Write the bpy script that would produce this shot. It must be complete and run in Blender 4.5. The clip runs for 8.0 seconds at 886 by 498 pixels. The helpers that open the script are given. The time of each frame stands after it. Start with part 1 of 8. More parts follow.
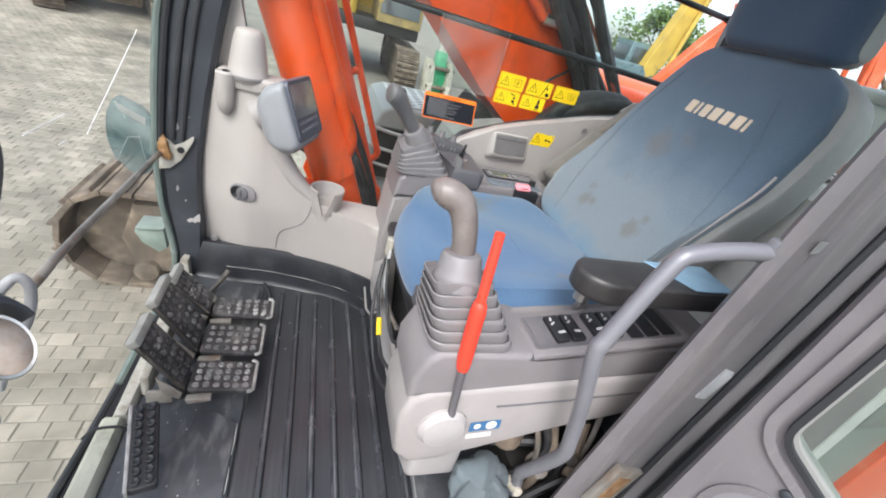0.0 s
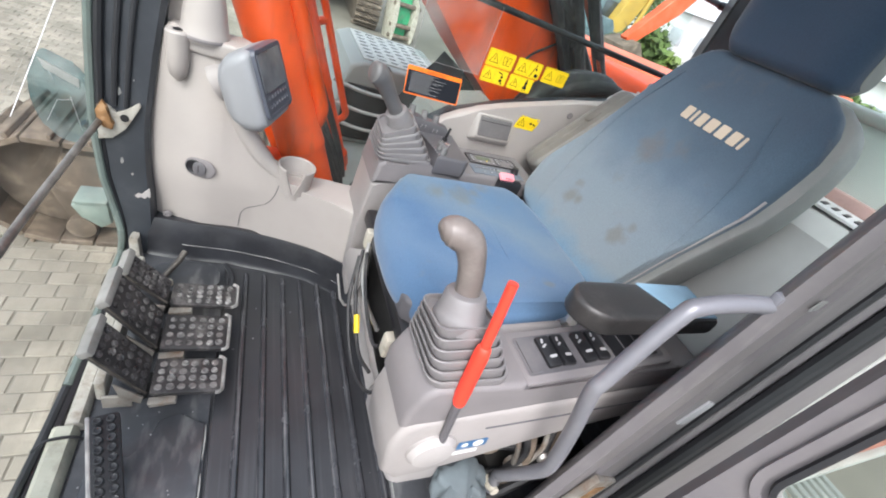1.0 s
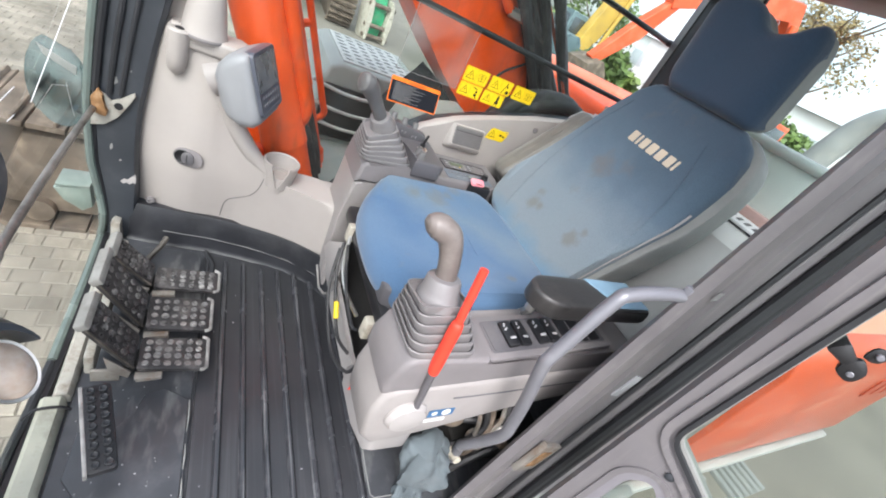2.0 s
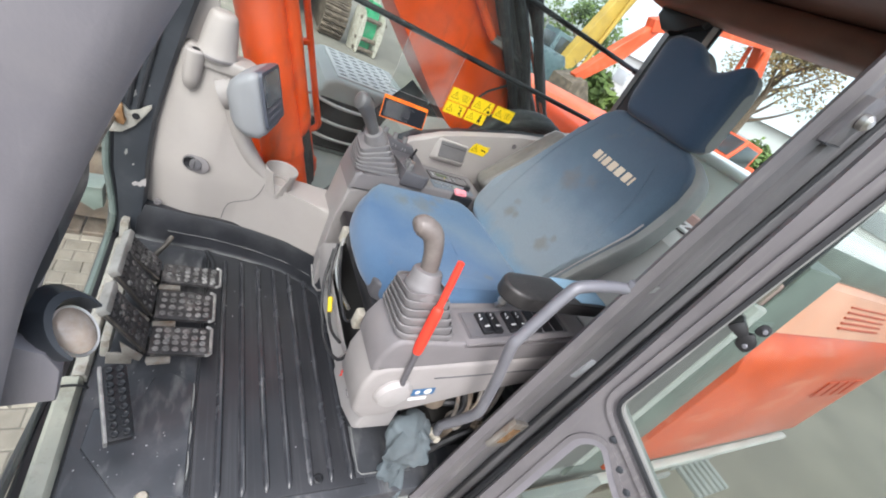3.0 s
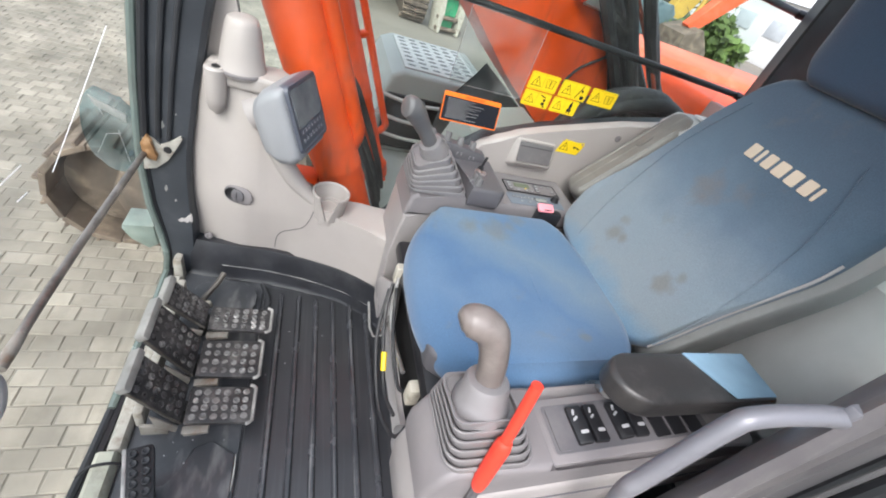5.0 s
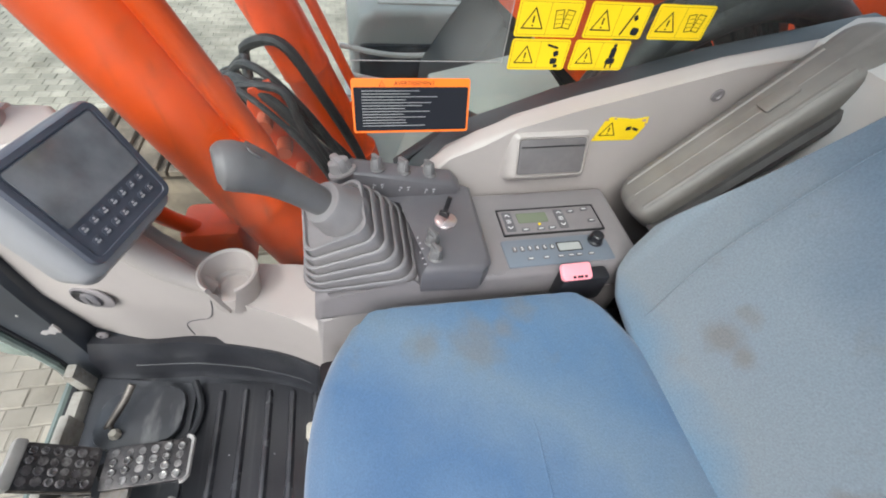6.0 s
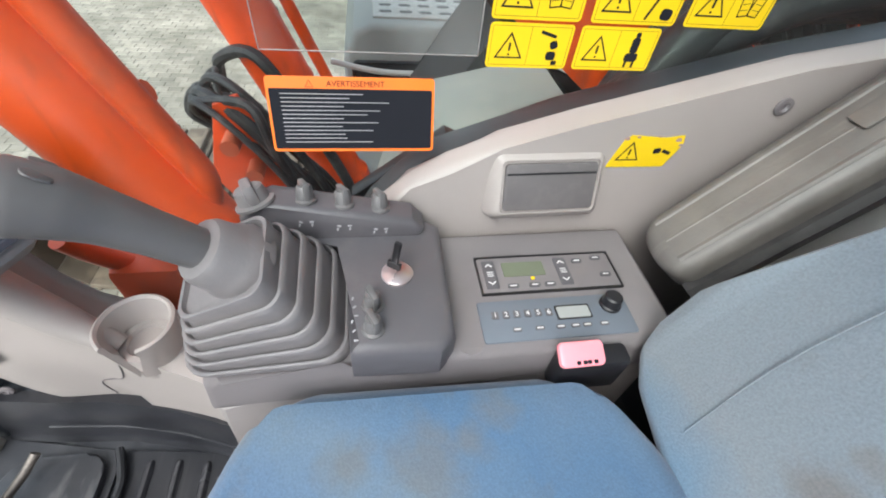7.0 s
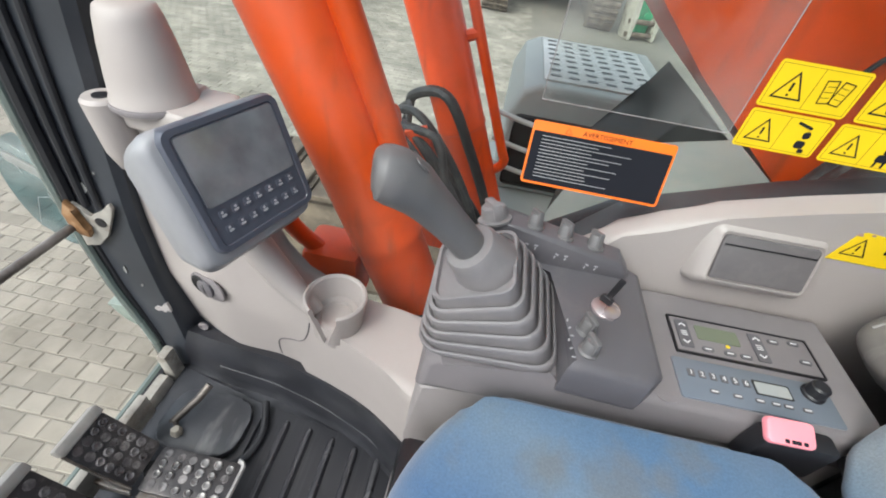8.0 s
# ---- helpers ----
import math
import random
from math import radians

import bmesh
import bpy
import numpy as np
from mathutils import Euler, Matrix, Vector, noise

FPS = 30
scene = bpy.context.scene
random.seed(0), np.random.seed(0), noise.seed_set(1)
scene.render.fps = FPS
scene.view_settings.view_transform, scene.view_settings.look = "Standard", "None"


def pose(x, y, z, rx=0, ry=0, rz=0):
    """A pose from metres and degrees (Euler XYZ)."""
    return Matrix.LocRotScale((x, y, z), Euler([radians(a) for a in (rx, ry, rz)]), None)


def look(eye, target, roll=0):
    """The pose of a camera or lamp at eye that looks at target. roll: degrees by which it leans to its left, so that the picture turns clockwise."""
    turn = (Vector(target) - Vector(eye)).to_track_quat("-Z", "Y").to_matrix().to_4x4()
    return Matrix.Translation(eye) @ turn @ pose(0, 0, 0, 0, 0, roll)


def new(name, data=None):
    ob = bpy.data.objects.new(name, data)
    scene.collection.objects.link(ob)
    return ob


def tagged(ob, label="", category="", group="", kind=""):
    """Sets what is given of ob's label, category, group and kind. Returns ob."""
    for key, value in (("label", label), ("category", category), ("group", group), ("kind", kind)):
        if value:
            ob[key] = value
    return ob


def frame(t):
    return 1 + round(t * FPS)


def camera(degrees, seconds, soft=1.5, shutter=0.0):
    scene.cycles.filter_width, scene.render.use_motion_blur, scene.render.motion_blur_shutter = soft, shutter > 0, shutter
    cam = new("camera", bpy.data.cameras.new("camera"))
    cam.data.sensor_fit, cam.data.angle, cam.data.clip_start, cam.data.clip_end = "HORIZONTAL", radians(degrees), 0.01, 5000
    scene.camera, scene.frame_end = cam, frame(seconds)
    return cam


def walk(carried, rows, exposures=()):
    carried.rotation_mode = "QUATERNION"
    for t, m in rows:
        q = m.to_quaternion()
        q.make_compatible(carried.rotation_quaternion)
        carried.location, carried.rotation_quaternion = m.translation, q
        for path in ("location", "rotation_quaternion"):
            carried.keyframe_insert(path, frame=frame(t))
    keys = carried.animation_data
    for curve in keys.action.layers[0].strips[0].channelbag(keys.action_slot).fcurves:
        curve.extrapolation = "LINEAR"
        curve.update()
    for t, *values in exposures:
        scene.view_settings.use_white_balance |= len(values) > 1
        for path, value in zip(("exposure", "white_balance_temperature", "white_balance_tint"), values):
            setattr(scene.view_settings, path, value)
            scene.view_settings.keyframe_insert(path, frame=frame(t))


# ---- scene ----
cam = camera(93.4, 8.0, soft=1.9)
PATH = [
    (0, (0.101, 0.236, 1.016), (0.767, 1.85, 0.042), 17.2),
    (0.5, (0.085, 0.278, 1.017), (0.882, 1.775, -0.043), 20.7),
    (1, (0.043, 0.367, 1.077), (0.921, 1.777, -0.036), 24.2),
    (1.5, (-0.021, 0.358, 1.105), (0.938, 1.729, 0.009), 27.2),
    (2, (-0.037, 0.282, 1.116), (0.992, 1.647, 0.078), 29.3),
    (3.3, (-0.12, 0.149, 1.172), (0.958, 1.545, 0.229), 30.9),
    (3.5, (-0.127, 0.14, 1.164), (0.948, 1.548, 0.237), 31.0),
    (4, (-0.12, 0.155, 1.161), (0.926, 1.567, 0.207), 30.8),
    (4.5, (-0.045, 0.265, 1.15), (0.86, 1.692, 0.08), 28.5),
    (4.7, (-0.01, 0.333, 1.155), (0.821, 1.767, 0.035), 26.6),
    (5.8, (0.383, 0.927, 1.13), (0.78, 2.21, -0.353), 10.7),
    (6, (0.446, 1.025, 1.089), (0.824, 2.261, -0.437), 8.8),
    (6.5, (0.542, 1.139, 1.007), (0.826, 2.394, -0.524), 4.9),
    (7, (0.559, 1.164, 0.981), (0.861, 2.503, -0.474), 7.0),
    (7.5, (0.524, 1.124, 0.996), (0.741, 2.564, -0.375), 8.2),
    (8, (0.389, 1.097, 0.987), (0.304, 2.587, -0.344), 9.4),
]
walk(cam, [(t, look(eye, target, roll)) for t, eye, target, roll in PATH],
     [(0.0, 1.56, 6250, 10), (1.0, 1.65, 6250, 10), (2.0, 1.67, 6250, 10), (3.3, 1.44, 6250, 10), (4.0, 1.45, 6250, 10), (4.7, 1.63, 6250, 10),
      (6.0, 1.53, 6250, 10), (6.7, 1.61, 6250, 10), (7.5, 1.54, 6300, 10), (8.0, 1.45, 6300, 10)])

# ---- light: bright overcast day ----
world = bpy.data.worlds.new("overcast_sky")
scene.world = world
world.use_nodes = True
wn = world.node_tree.nodes
sky = wn.new("ShaderNodeTexSky")
sky.sky_type = "NISHITA"
sky.sun_disc = False
sky.sun_elevation = radians(52)
sky.sun_rotation = radians(215)
sky.air_density, sky.dust_density, sky.ozone_density = 1.0, 4.0, 1.0
soft = wn.new("ShaderNodeHueSaturation")
soft.inputs["Saturation"].default_value = 0.46
world.node_tree.links.new(sky.outputs[0], soft.inputs["Color"])
world.node_tree.links.new(soft.outputs[0], wn["Background"].inputs[0])
wn["Background"].inputs[1].default_value = 0.15
sun = new("sun", bpy.data.lights.new("sun", "SUN"))
sun.data.energy, sun.data.angle, sun.data.color = 0.5, radians(25), (1.0, 0.985, 0.96)
sun.matrix_world = look((-2.0, -4.0, 6.0), (0.3, 1.0, 0.3))


# ---- materials ----
def mat(name, color, rough=0.6, metal=0.0, var=0.12, scale=9.0, bump=0.08, grain=260.0, dirt=0.0,
        dirt_color=(0.3, 0.27, 0.23), dirt_scale=6.0, clear=0.0, spec=0.5, piece=0.0, streak=0.0,
        streak_scale=(45, 2.5, 45), streak_color=(0.3, 0.3, 0.3)):
    m = bpy.data.materials.new(name)
    m.use_nodes = True
    nt = m.node_tree
    n, l = nt.nodes, nt.links.new
    bsdf = n["Principled BSDF"]
    geo = n.new("ShaderNodeNewGeometry")
    big = n.new("ShaderNodeTexNoise")
    big.inputs["Scale"].default_value, big.inputs["Detail"].default_value = scale, 6.0
    fine = n.new("ShaderNodeTexNoise")
    fine.inputs["Scale"].default_value, fine.inputs["Detail"].default_value = grain, 3.0
    l(geo.outputs["Position"], big.inputs["Vector"])
    l(geo.outputs["Position"], fine.inputs["Vector"])
    ramp = n.new("ShaderNodeMapRange")
    ramp.inputs["From Min"].default_value, ramp.inputs["From Max"].default_value = 0.3, 0.7
    ramp.inputs["To Min"].default_value, ramp.inputs["To Max"].default_value = 1 - var, 1 + var
    l(big.outputs["Fac"], ramp.inputs["Value"])
    mul = n.new("ShaderNodeMix")
    mul.data_type, mul.blend_type = "RGBA", "MULTIPLY"
    mul.inputs[0].default_value = 1.0
    mul.inputs[6].default_value = (*color, 1)
    l(ramp.outputs["Result"], mul.inputs[7])
    out = mul.outputs[2]
    if dirt:
        spot = n.new("ShaderNodeTexNoise")
        spot.inputs["Scale"].default_value, spot.inputs["Detail"].default_value = dirt_scale, 9.0
        spot.inputs["Roughness"].default_value = 0.7
        l(geo.outputs["Position"], spot.inputs["Vector"])
        cut = n.new("ShaderNodeMapRange")
        cut.inputs["From Min"].default_value, cut.inputs["From Max"].default_value = 0.5, 0.72
        cut.inputs["To Max"].default_value = dirt
        l(spot.outputs["Fac"], cut.inputs["Value"])
        mix = n.new("ShaderNodeMix")
        mix.data_type = "RGBA"
        l(cut.outputs["Result"], mix.inputs[0])
        l(out, mix.inputs[6])
        mix.inputs[7].default_value = (*dirt_color, 1)
        out = mix.outputs[2]
    if streak:
        st_ = n.new("ShaderNodeVectorMath")
        st_.operation = "MULTIPLY"
        l(geo.outputs["Position"], st_.inputs[0])
        st_.inputs[1].default_value = streak_scale
        ln = n.new("ShaderNodeTexNoise")
        ln.inputs["Scale"].default_value, ln.inputs["Detail"].default_value = 1.0, 5.0
        l(st_.outputs[0], ln.inputs["Vector"])
        lc_ = n.new("ShaderNodeMapRange")
        lc_.inputs["From Min"].default_value, lc_.inputs["From Max"].default_value = 0.56, 0.74
        lc_.inputs["To Max"].default_value = streak
        l(ln.outputs["Fac"], lc_.inputs["Value"])
        lm_ = n.new("ShaderNodeMix")
        lm_.data_type = "RGBA"
        l(lc_.outputs["Result"], lm_.inputs[0])
        l(out, lm_.inputs[6])
        lm_.inputs[7].default_value = (*streak_color, 1)
        out = lm_.outputs[2]
    if piece:
        info = n.new("ShaderNodeObjectInfo")
        geo2 = n.new("ShaderNodeNewGeometry")
        both = n.new("ShaderNodeMath")
        both.operation = "ADD"
        l(info.outputs["Random"], both.inputs[0])
        l(geo2.outputs["Random Per Island"], both.inputs[1])
        frac = n.new("ShaderNodeMath")
        frac.operation = "FRACT"
        l(both.outputs[0], frac.inputs[0])
        pr_ = n.new("ShaderNodeMapRange")
        pr_.inputs["To Min"].default_value, pr_.inputs["To Max"].default_value = 1 - piece, 1 + piece
        l(frac.outputs[0], pr_.inputs["Value"])
        pm_ = n.new("ShaderNodeMix")
        pm_.data_type, pm_.blend_type = "RGBA", "MULTIPLY"
        pm_.inputs[0].default_value = 1.0
        l(out, pm_.inputs[6])
        l(pr_.outputs["Result"], pm_.inputs[7])
        out = pm_.outputs[2]
    l(out, bsdf.inputs["Base Color"])
    bsdf.inputs["Specular IOR Level"].default_value = spec
    rr = n.new("ShaderNodeMapRange")
    rr.inputs["To Min"].default_value, rr.inputs["To Max"].default_value = max(0.02, rough - 0.12), min(1, rough + 0.12)
    l(big.outputs["Fac"], rr.inputs["Value"])
    l(rr.outputs["Result"], bsdf.inputs["Roughness"])
    bsdf.inputs["Metallic"].default_value = metal
    if clear:
        bsdf.inputs["Coat Weight"].default_value = clear
        bsdf.inputs["Coat Roughness"].default_value = 0.15
    if bump:
        b = n.new("ShaderNodeBump")
        b.inputs["Strength"].default_value, b.inputs["Distance"].default_value = bump, 0.002
        l(fine.outputs["Fac"], b.inputs["Height"])
        l(b.outputs["Normal"], bsdf.inputs["Normal"])
    return m


def glass_mat(name, tint=(0.93, 0.98, 0.96), rough=0.0, haze=0.05):
    m = bpy.data.materials.new(name)
    m.use_nodes = True
    n, l = m.node_tree.nodes, m.node_tree.links.new
    n.remove(n["Principled BSDF"])
    clearing = n.new("ShaderNodeBsdfTransparent")
    clearing.inputs["Color"].default_value = (*tint, 1)
    gloss = n.new("ShaderNodeBsdfGlossy")
    gloss.inputs["Roughness"].default_value = rough + 0.02
    lw = n.new("ShaderNodeLayerWeight")
    lw.inputs["Blend"].default_value = 0.5
    fres = n.new("ShaderNodeMath")
    fres.operation = "POWER"
    l(lw.outputs["Facing"], fres.inputs[0])
    fres.inputs[1].default_value = 4.0
    sheen = n.new("ShaderNodeMath")
    sheen.operation = "MULTIPLY_ADD"
    l(fres.outputs[0], sheen.inputs[0])
    sheen.inputs[1].default_value, sheen.inputs[2].default_value = 0.22, 0.012
    mix = n.new("ShaderNodeMixShader")
    l(sheen.outputs[0], mix.inputs["Fac"])
    l(clearing.outputs[0], mix.inputs[1])
    l(gloss.outputs[0], mix.inputs[2])
    film_ = n.new("ShaderNodeBsdfDiffuse")
    film_.inputs["Color"].default_value = (0.62, 0.63, 0.6, 1)
    geo = n.new("ShaderNodeNewGeometry")
    no = n.new("ShaderNodeTexNoise")
    no.inputs["Scale"].default_value, no.inputs["Detail"].default_value = 5.0, 8.0
    l(geo.outputs["Position"], no.inputs["Vector"])
    mr = n.new("ShaderNodeMapRange")
    mr.inputs["From Min"].default_value, mr.inputs["From Max"].default_value = 0.4, 0.75
    mr.inputs["To Max"].default_value = haze * 2
    l(no.outputs["Fac"], mr.inputs["Value"])
    mix2 = n.new("ShaderNodeMixShader")
    l(mr.outputs["Result"], mix2.inputs["Fac"])
    l(mix.outputs[0], mix2.inputs[1])
    l(film_.outputs[0], mix2.inputs[2])
    l(mix2.outputs[0], n["Material Output"].inputs["Surface"])
    return m


def fabric_mat(name, colors, axis_from, axis_to, stain=(0.13, 0.105, 0.08), stain_amount=0.5, spots=(), blend=0.5, spot_amount=0.75):
    """Worn seat cloth: base colour fading to a bleached, soiled middle along a line, with stains and a weave."""
    m = bpy.data.materials.new(name)
    m.use_nodes = True
    n, l = m.node_tree.nodes, m.node_tree.links.new
    bsdf = n["Principled BSDF"]
    geo = n.new("ShaderNodeNewGeometry")
    grad = n.new("ShaderNodeVectorMath")
    grad.operation = "SUBTRACT"
    l(geo.outputs["Position"], grad.inputs[0])
    grad.inputs[1].default_value = axis_from
    d = Vector(axis_to) - Vector(axis_from)
    dot = n.new("ShaderNodeVectorMath")
    dot.operation = "DOT_PRODUCT"
    l(grad.outputs[0], dot.inputs[0])
    dot.inputs[1].default_value = d / d.length_squared
    no = n.new("ShaderNodeTexNoise")
    no.inputs["Scale"].default_value, no.inputs["Detail"].default_value = 7.0, 7.0
    l(geo.outputs["Position"], no.inputs["Vector"])
    add = n.new("ShaderNodeMath")
    add.operation = "MULTIPLY_ADD"
    l(no.outputs["Fac"], add.inputs[0])
    add.inputs[1].default_value = blend
    l(dot.outputs["Value"], add.inputs[2])
    ramp = n.new("ShaderNodeValToRGB")
    while len(ramp.color_ramp.elements) > 1:
        ramp.color_ramp.elements.remove(ramp.color_ramp.elements[-1])
    for i, (p, c) in enumerate(colors):
        e = ramp.color_ramp.elements[0] if i == 0 else ramp.color_ramp.elements.new(p)
        e.position, e.color = p, (*c, 1)
    sub = n.new("ShaderNodeMath")
    sub.operation = "SUBTRACT"
    l(add.outputs[0], sub.inputs[0])
    sub.inputs[1].default_value = blend / 2
    l(sub.outputs[0], ramp.inputs["Fac"])
    sp = n.new("ShaderNodeTexNoise")
    sp.inputs["Scale"].default_value, sp.inputs["Detail"].default_value = 11.0, 9.0
    sp.inputs["Roughness"].default_value = 0.62
    l(geo.outputs["Position"], sp.inputs["Vector"])
    cut = n.new("ShaderNodeMapRange")
    cut.inputs["From Min"].default_value, cut.inputs["From Max"].default_value = 0.6, 0.74
    cut.inputs["To Max"].default_value = stain_amount
    l(sp.outputs["Fac"], cut.inputs["Value"])
    amount = cut.outputs["Result"]
    ragged = n.new("ShaderNodeTexNoise")
    ragged.inputs["Scale"].default_value, ragged.inputs["Detail"].default_value = 38.0, 6.0
    l(geo.outputs["Position"], ragged.inputs["Vector"])
    for x, y, z, rad in spots:
        dist = n.new("ShaderNodeVectorMath")
        dist.operation = "DISTANCE"
        l(geo.outputs["Position"], dist.inputs[0])
        dist.inputs[1].default_value = (x, y, z)
        wob = n.new("ShaderNodeMath")
        wob.operation = "MULTIPLY_ADD"
        l(ragged.outputs["Fac"], wob.inputs[0])
        wob.inputs[1].default_value = -rad * 2.2
        l(dist.outputs["Value"], wob.inputs[2])
        soft_ = n.new("ShaderNodeMapRange")
        soft_.inputs["From Min"].default_value, soft_.inputs["From Max"].default_value = -rad * 0.6, rad * 0.5
        soft_.inputs["To Min"].default_value, soft_.inputs["To Max"].default_value = spot_amount, 0.0
        l(wob.outputs[0], soft_.inputs["Value"])
        top_ = n.new("ShaderNodeMath")
        top_.operation = "MAXIMUM"
        l(amount, top_.inputs[0])
        l(soft_.outputs["Result"], top_.inputs[1])
        amount = top_.outputs[0]
    mix = n.new("ShaderNodeMix")
    mix.data_type = "RGBA"
    l(amount, mix.inputs[0])
    l(ramp.outputs["Color"], mix.inputs[6])
    mix.inputs[7].default_value = (*stain, 1)
    weave = n.new("ShaderNodeTexNoise")
    weave.inputs["Scale"].default_value, weave.inputs["Detail"].default_value = 420.0, 2.0
    l(geo.outputs["Position"], weave.inputs["Vector"])
    wr = n.new("ShaderNodeMapRange")
    wr.inputs["To Min"].default_value, wr.inputs["To Max"].default_value = 0.75, 1.25
    l(weave.outputs["Fac"], wr.inputs["Value"])
    mul = n.new("ShaderNodeMix")
    mul.data_type, mul.blend_type = "RGBA", "MULTIPLY"
    mul.inputs[0].default_value = 1.0
    l(mix.outputs[2], mul.inputs[6])
    l(wr.outputs["Result"], mul.inputs[7])
    l(mul.outputs[2], bsdf.inputs["Base Color"])
    bsdf.inputs["Roughness"].default_value = 0.92
    bsdf.inputs["Sheen Weight"].default_value = 0.25
    b = n.new("ShaderNodeBump")
    b.inputs["Strength"].default_value, b.inputs["Distance"].default_value = 0.25, 0.002
    l(weave.outputs["Fac"], b.inputs["Height"])
    b2 = n.new("ShaderNodeBump")
    b2.inputs["Strength"].default_value, b2.inputs["Distance"].default_value = 0.25, 0.01
    l(no.outputs["Fac"], b2.inputs["Height"])
    l(b.outputs["Normal"], b2.inputs["Normal"])
    l(b2.outputs["Normal"], bsdf.inputs["Normal"])
    return m


M_MAT = mat("rubber_mat_black", (0.026, 0.027, 0.031), 0.34, var=0.2, scale=5, bump=0.1, dirt=0.12, dirt_color=(0.075, 0.075, 0.078), dirt_scale=4, spec=0.5, streak=0.3, streak_scale=(90, 2, 60), streak_color=(0.1, 0.1, 0.105))
# worn rubber; lighter base and pale streaks also paint the ribs' highlights
M_RIB = mat("worn_highlit_mat_rib", (0.034, 0.035, 0.04), 0.25, var=0.25, scale=9, bump=0.08, spec=0.6, dirt=0.3, dirt_color=(0.13, 0.13, 0.135), dirt_scale=12, streak=0.6, streak_scale=(120, 3, 60), streak_color=(0.2, 0.2, 0.205))
M_FLOORPL = mat("floor_plastic_black", (0.0479, 0.0508, 0.058), 0.40, var=0.3, scale=6, bump=0.1, dirt=0.4, dirt_color=(0.12, 0.12, 0.125), dirt_scale=6, spec=0.5, clear=0.08, streak=0.6, streak_scale=(22, 7, 20), streak_color=(0.22, 0.22, 0.22))
M_MATE = mat("mat_edge_rubber", (0.021, 0.022, 0.026), 0.34, var=0.3, scale=10, bump=0.12, dirt=0.25, dirt_color=(0.1, 0.1, 0.1), dirt_scale=7, spec=0.45)
M_RUBBER = mat("rubber_seal", (0.016, 0.017, 0.02), 0.55, var=0.3, bump=0.1)
M_BEIGE = mat("beige_trim_plastic", (0.355, 0.325, 0.305), 0.52, var=0.07, scale=5, bump=0.12, grain=700, dirt=0.25, dirt_color=(0.24, 0.21, 0.18), dirt_scale=5)
M_LGREY = mat("light_grey_console_plastic", (0.30, 0.278, 0.27), 0.5, var=0.07, bump=0.1, grain=700, dirt=0.25, dirt_color=(0.2, 0.18, 0.16))
M_PALE = mat("pale_cover_plastic", (0.36, 0.338, 0.33), 0.45, var=0.06, bump=0.08, grain=700, dirt=0.3, dirt_color=(0.26, 0.24, 0.22))
M_TRIMG = mat("grey_rear_trim", (0.45, 0.45, 0.438), 0.55, var=0.12, scale=6, bump=0.1, dirt=0.4, dirt_color=(0.4, 0.39, 0.37), dirt_scale=4)
M_GREY = mat("mid_grey_console_plastic", (0.178, 0.164, 0.168), 0.5, var=0.1, bump=0.12, grain=700, dirt=0.2, dirt_color=(0.26, 0.24, 0.22))
M_LID = mat("lid_grey_plastic", (0.12, 0.112, 0.112), 0.4, var=0.1, bump=0.1, grain=700, dirt=0.3, dirt_color=(0.24, 0.22, 0.21), dirt_scale=14)
M_POD = mat("dark_grey_pod_plastic", (0.1, 0.096, 0.104), 0.45, var=0.1, bump=0.12, grain=700, dirt=0.3, dirt_color=(0.22, 0.2, 0.19), dirt_scale=9)
M_BOOT = mat("grey_rubber_boot", (0.182, 0.172, 0.175), 0.45, var=0.1, bump=0.12, dirt=0.3, dirt_color=(0.3, 0.28, 0.26), dirt_scale=12)
M_GRIP = mat("worn_grip_plastic", (0.155, 0.132, 0.122), 0.33, var=0.2, scale=14, bump=0.05, dirt=0.35, dirt_color=(0.33, 0.295, 0.27), dirt_scale=12)
M_GRIPD = mat("dark_grip_plastic", (0.125, 0.122, 0.122), 0.42, var=0.12, bump=0.06)
M_POST = mat("post_grey_paint", (0.13, 0.122, 0.128), 0.36, var=0.18, scale=5, bump=0.1, dirt=0.45, dirt_color=(0.19, 0.178, 0.172), dirt_scale=8, streak=0.5, streak_scale=(70, 70, 4), streak_color=(0.23, 0.22, 0.215))
M_PILLAR = mat("pillar_grey_paint", (0.19, 0.182, 0.2), 0.42, var=0.12, scale=4, bump=0.1, dirt=0.3, dirt_color=(0.27, 0.255, 0.25), dirt_scale=7, streak=0.3, streak_scale=(55, 55, 4), streak_color=(0.28, 0.27, 0.275))
M_PILLARD = mat("pillar_dark_paint", (0.035, 0.04, 0.048), 0.4, var=0.2, scale=6, bump=0.06, dirt=0.2, dirt_color=(0.12, 0.12, 0.12))
M_BLACK = mat("black_plastic", (0.012, 0.012, 0.014), 0.4, var=0.2, bump=0.05)
M_SILL = mat("sill_green_grey_paint", (0.4, 0.4, 0.33), 0.5, var=0.2, bump=0.15, dirt=0.8, dirt_color=(0.13, 0.115, 0.085), dirt_scale=11, streak=0.4, streak_scale=(8, 40, 8), streak_color=(0.45, 0.44, 0.4))
M_CREAM = mat("cream_bracket_paint", (0.45, 0.42, 0.35), 0.5, var=0.15, dirt=0.8, dirt_color=(0.13, 0.105, 0.075), dirt_scale=20)
M_LIP = mat("worn_pale_lip", (0.25, 0.243, 0.228), 0.5, 0.1, var=0.2, scale=20, dirt=0.55, dirt_color=(0.14, 0.13, 0.11), dirt_scale=22)
M_PED = mat("pedal_worn_black_metal", (0.04, 0.038, 0.039), 0.38, 0.3, var=0.3, dirt=0.6, dirt_color=(0.24, 0.22, 0.21), dirt_scale=16)
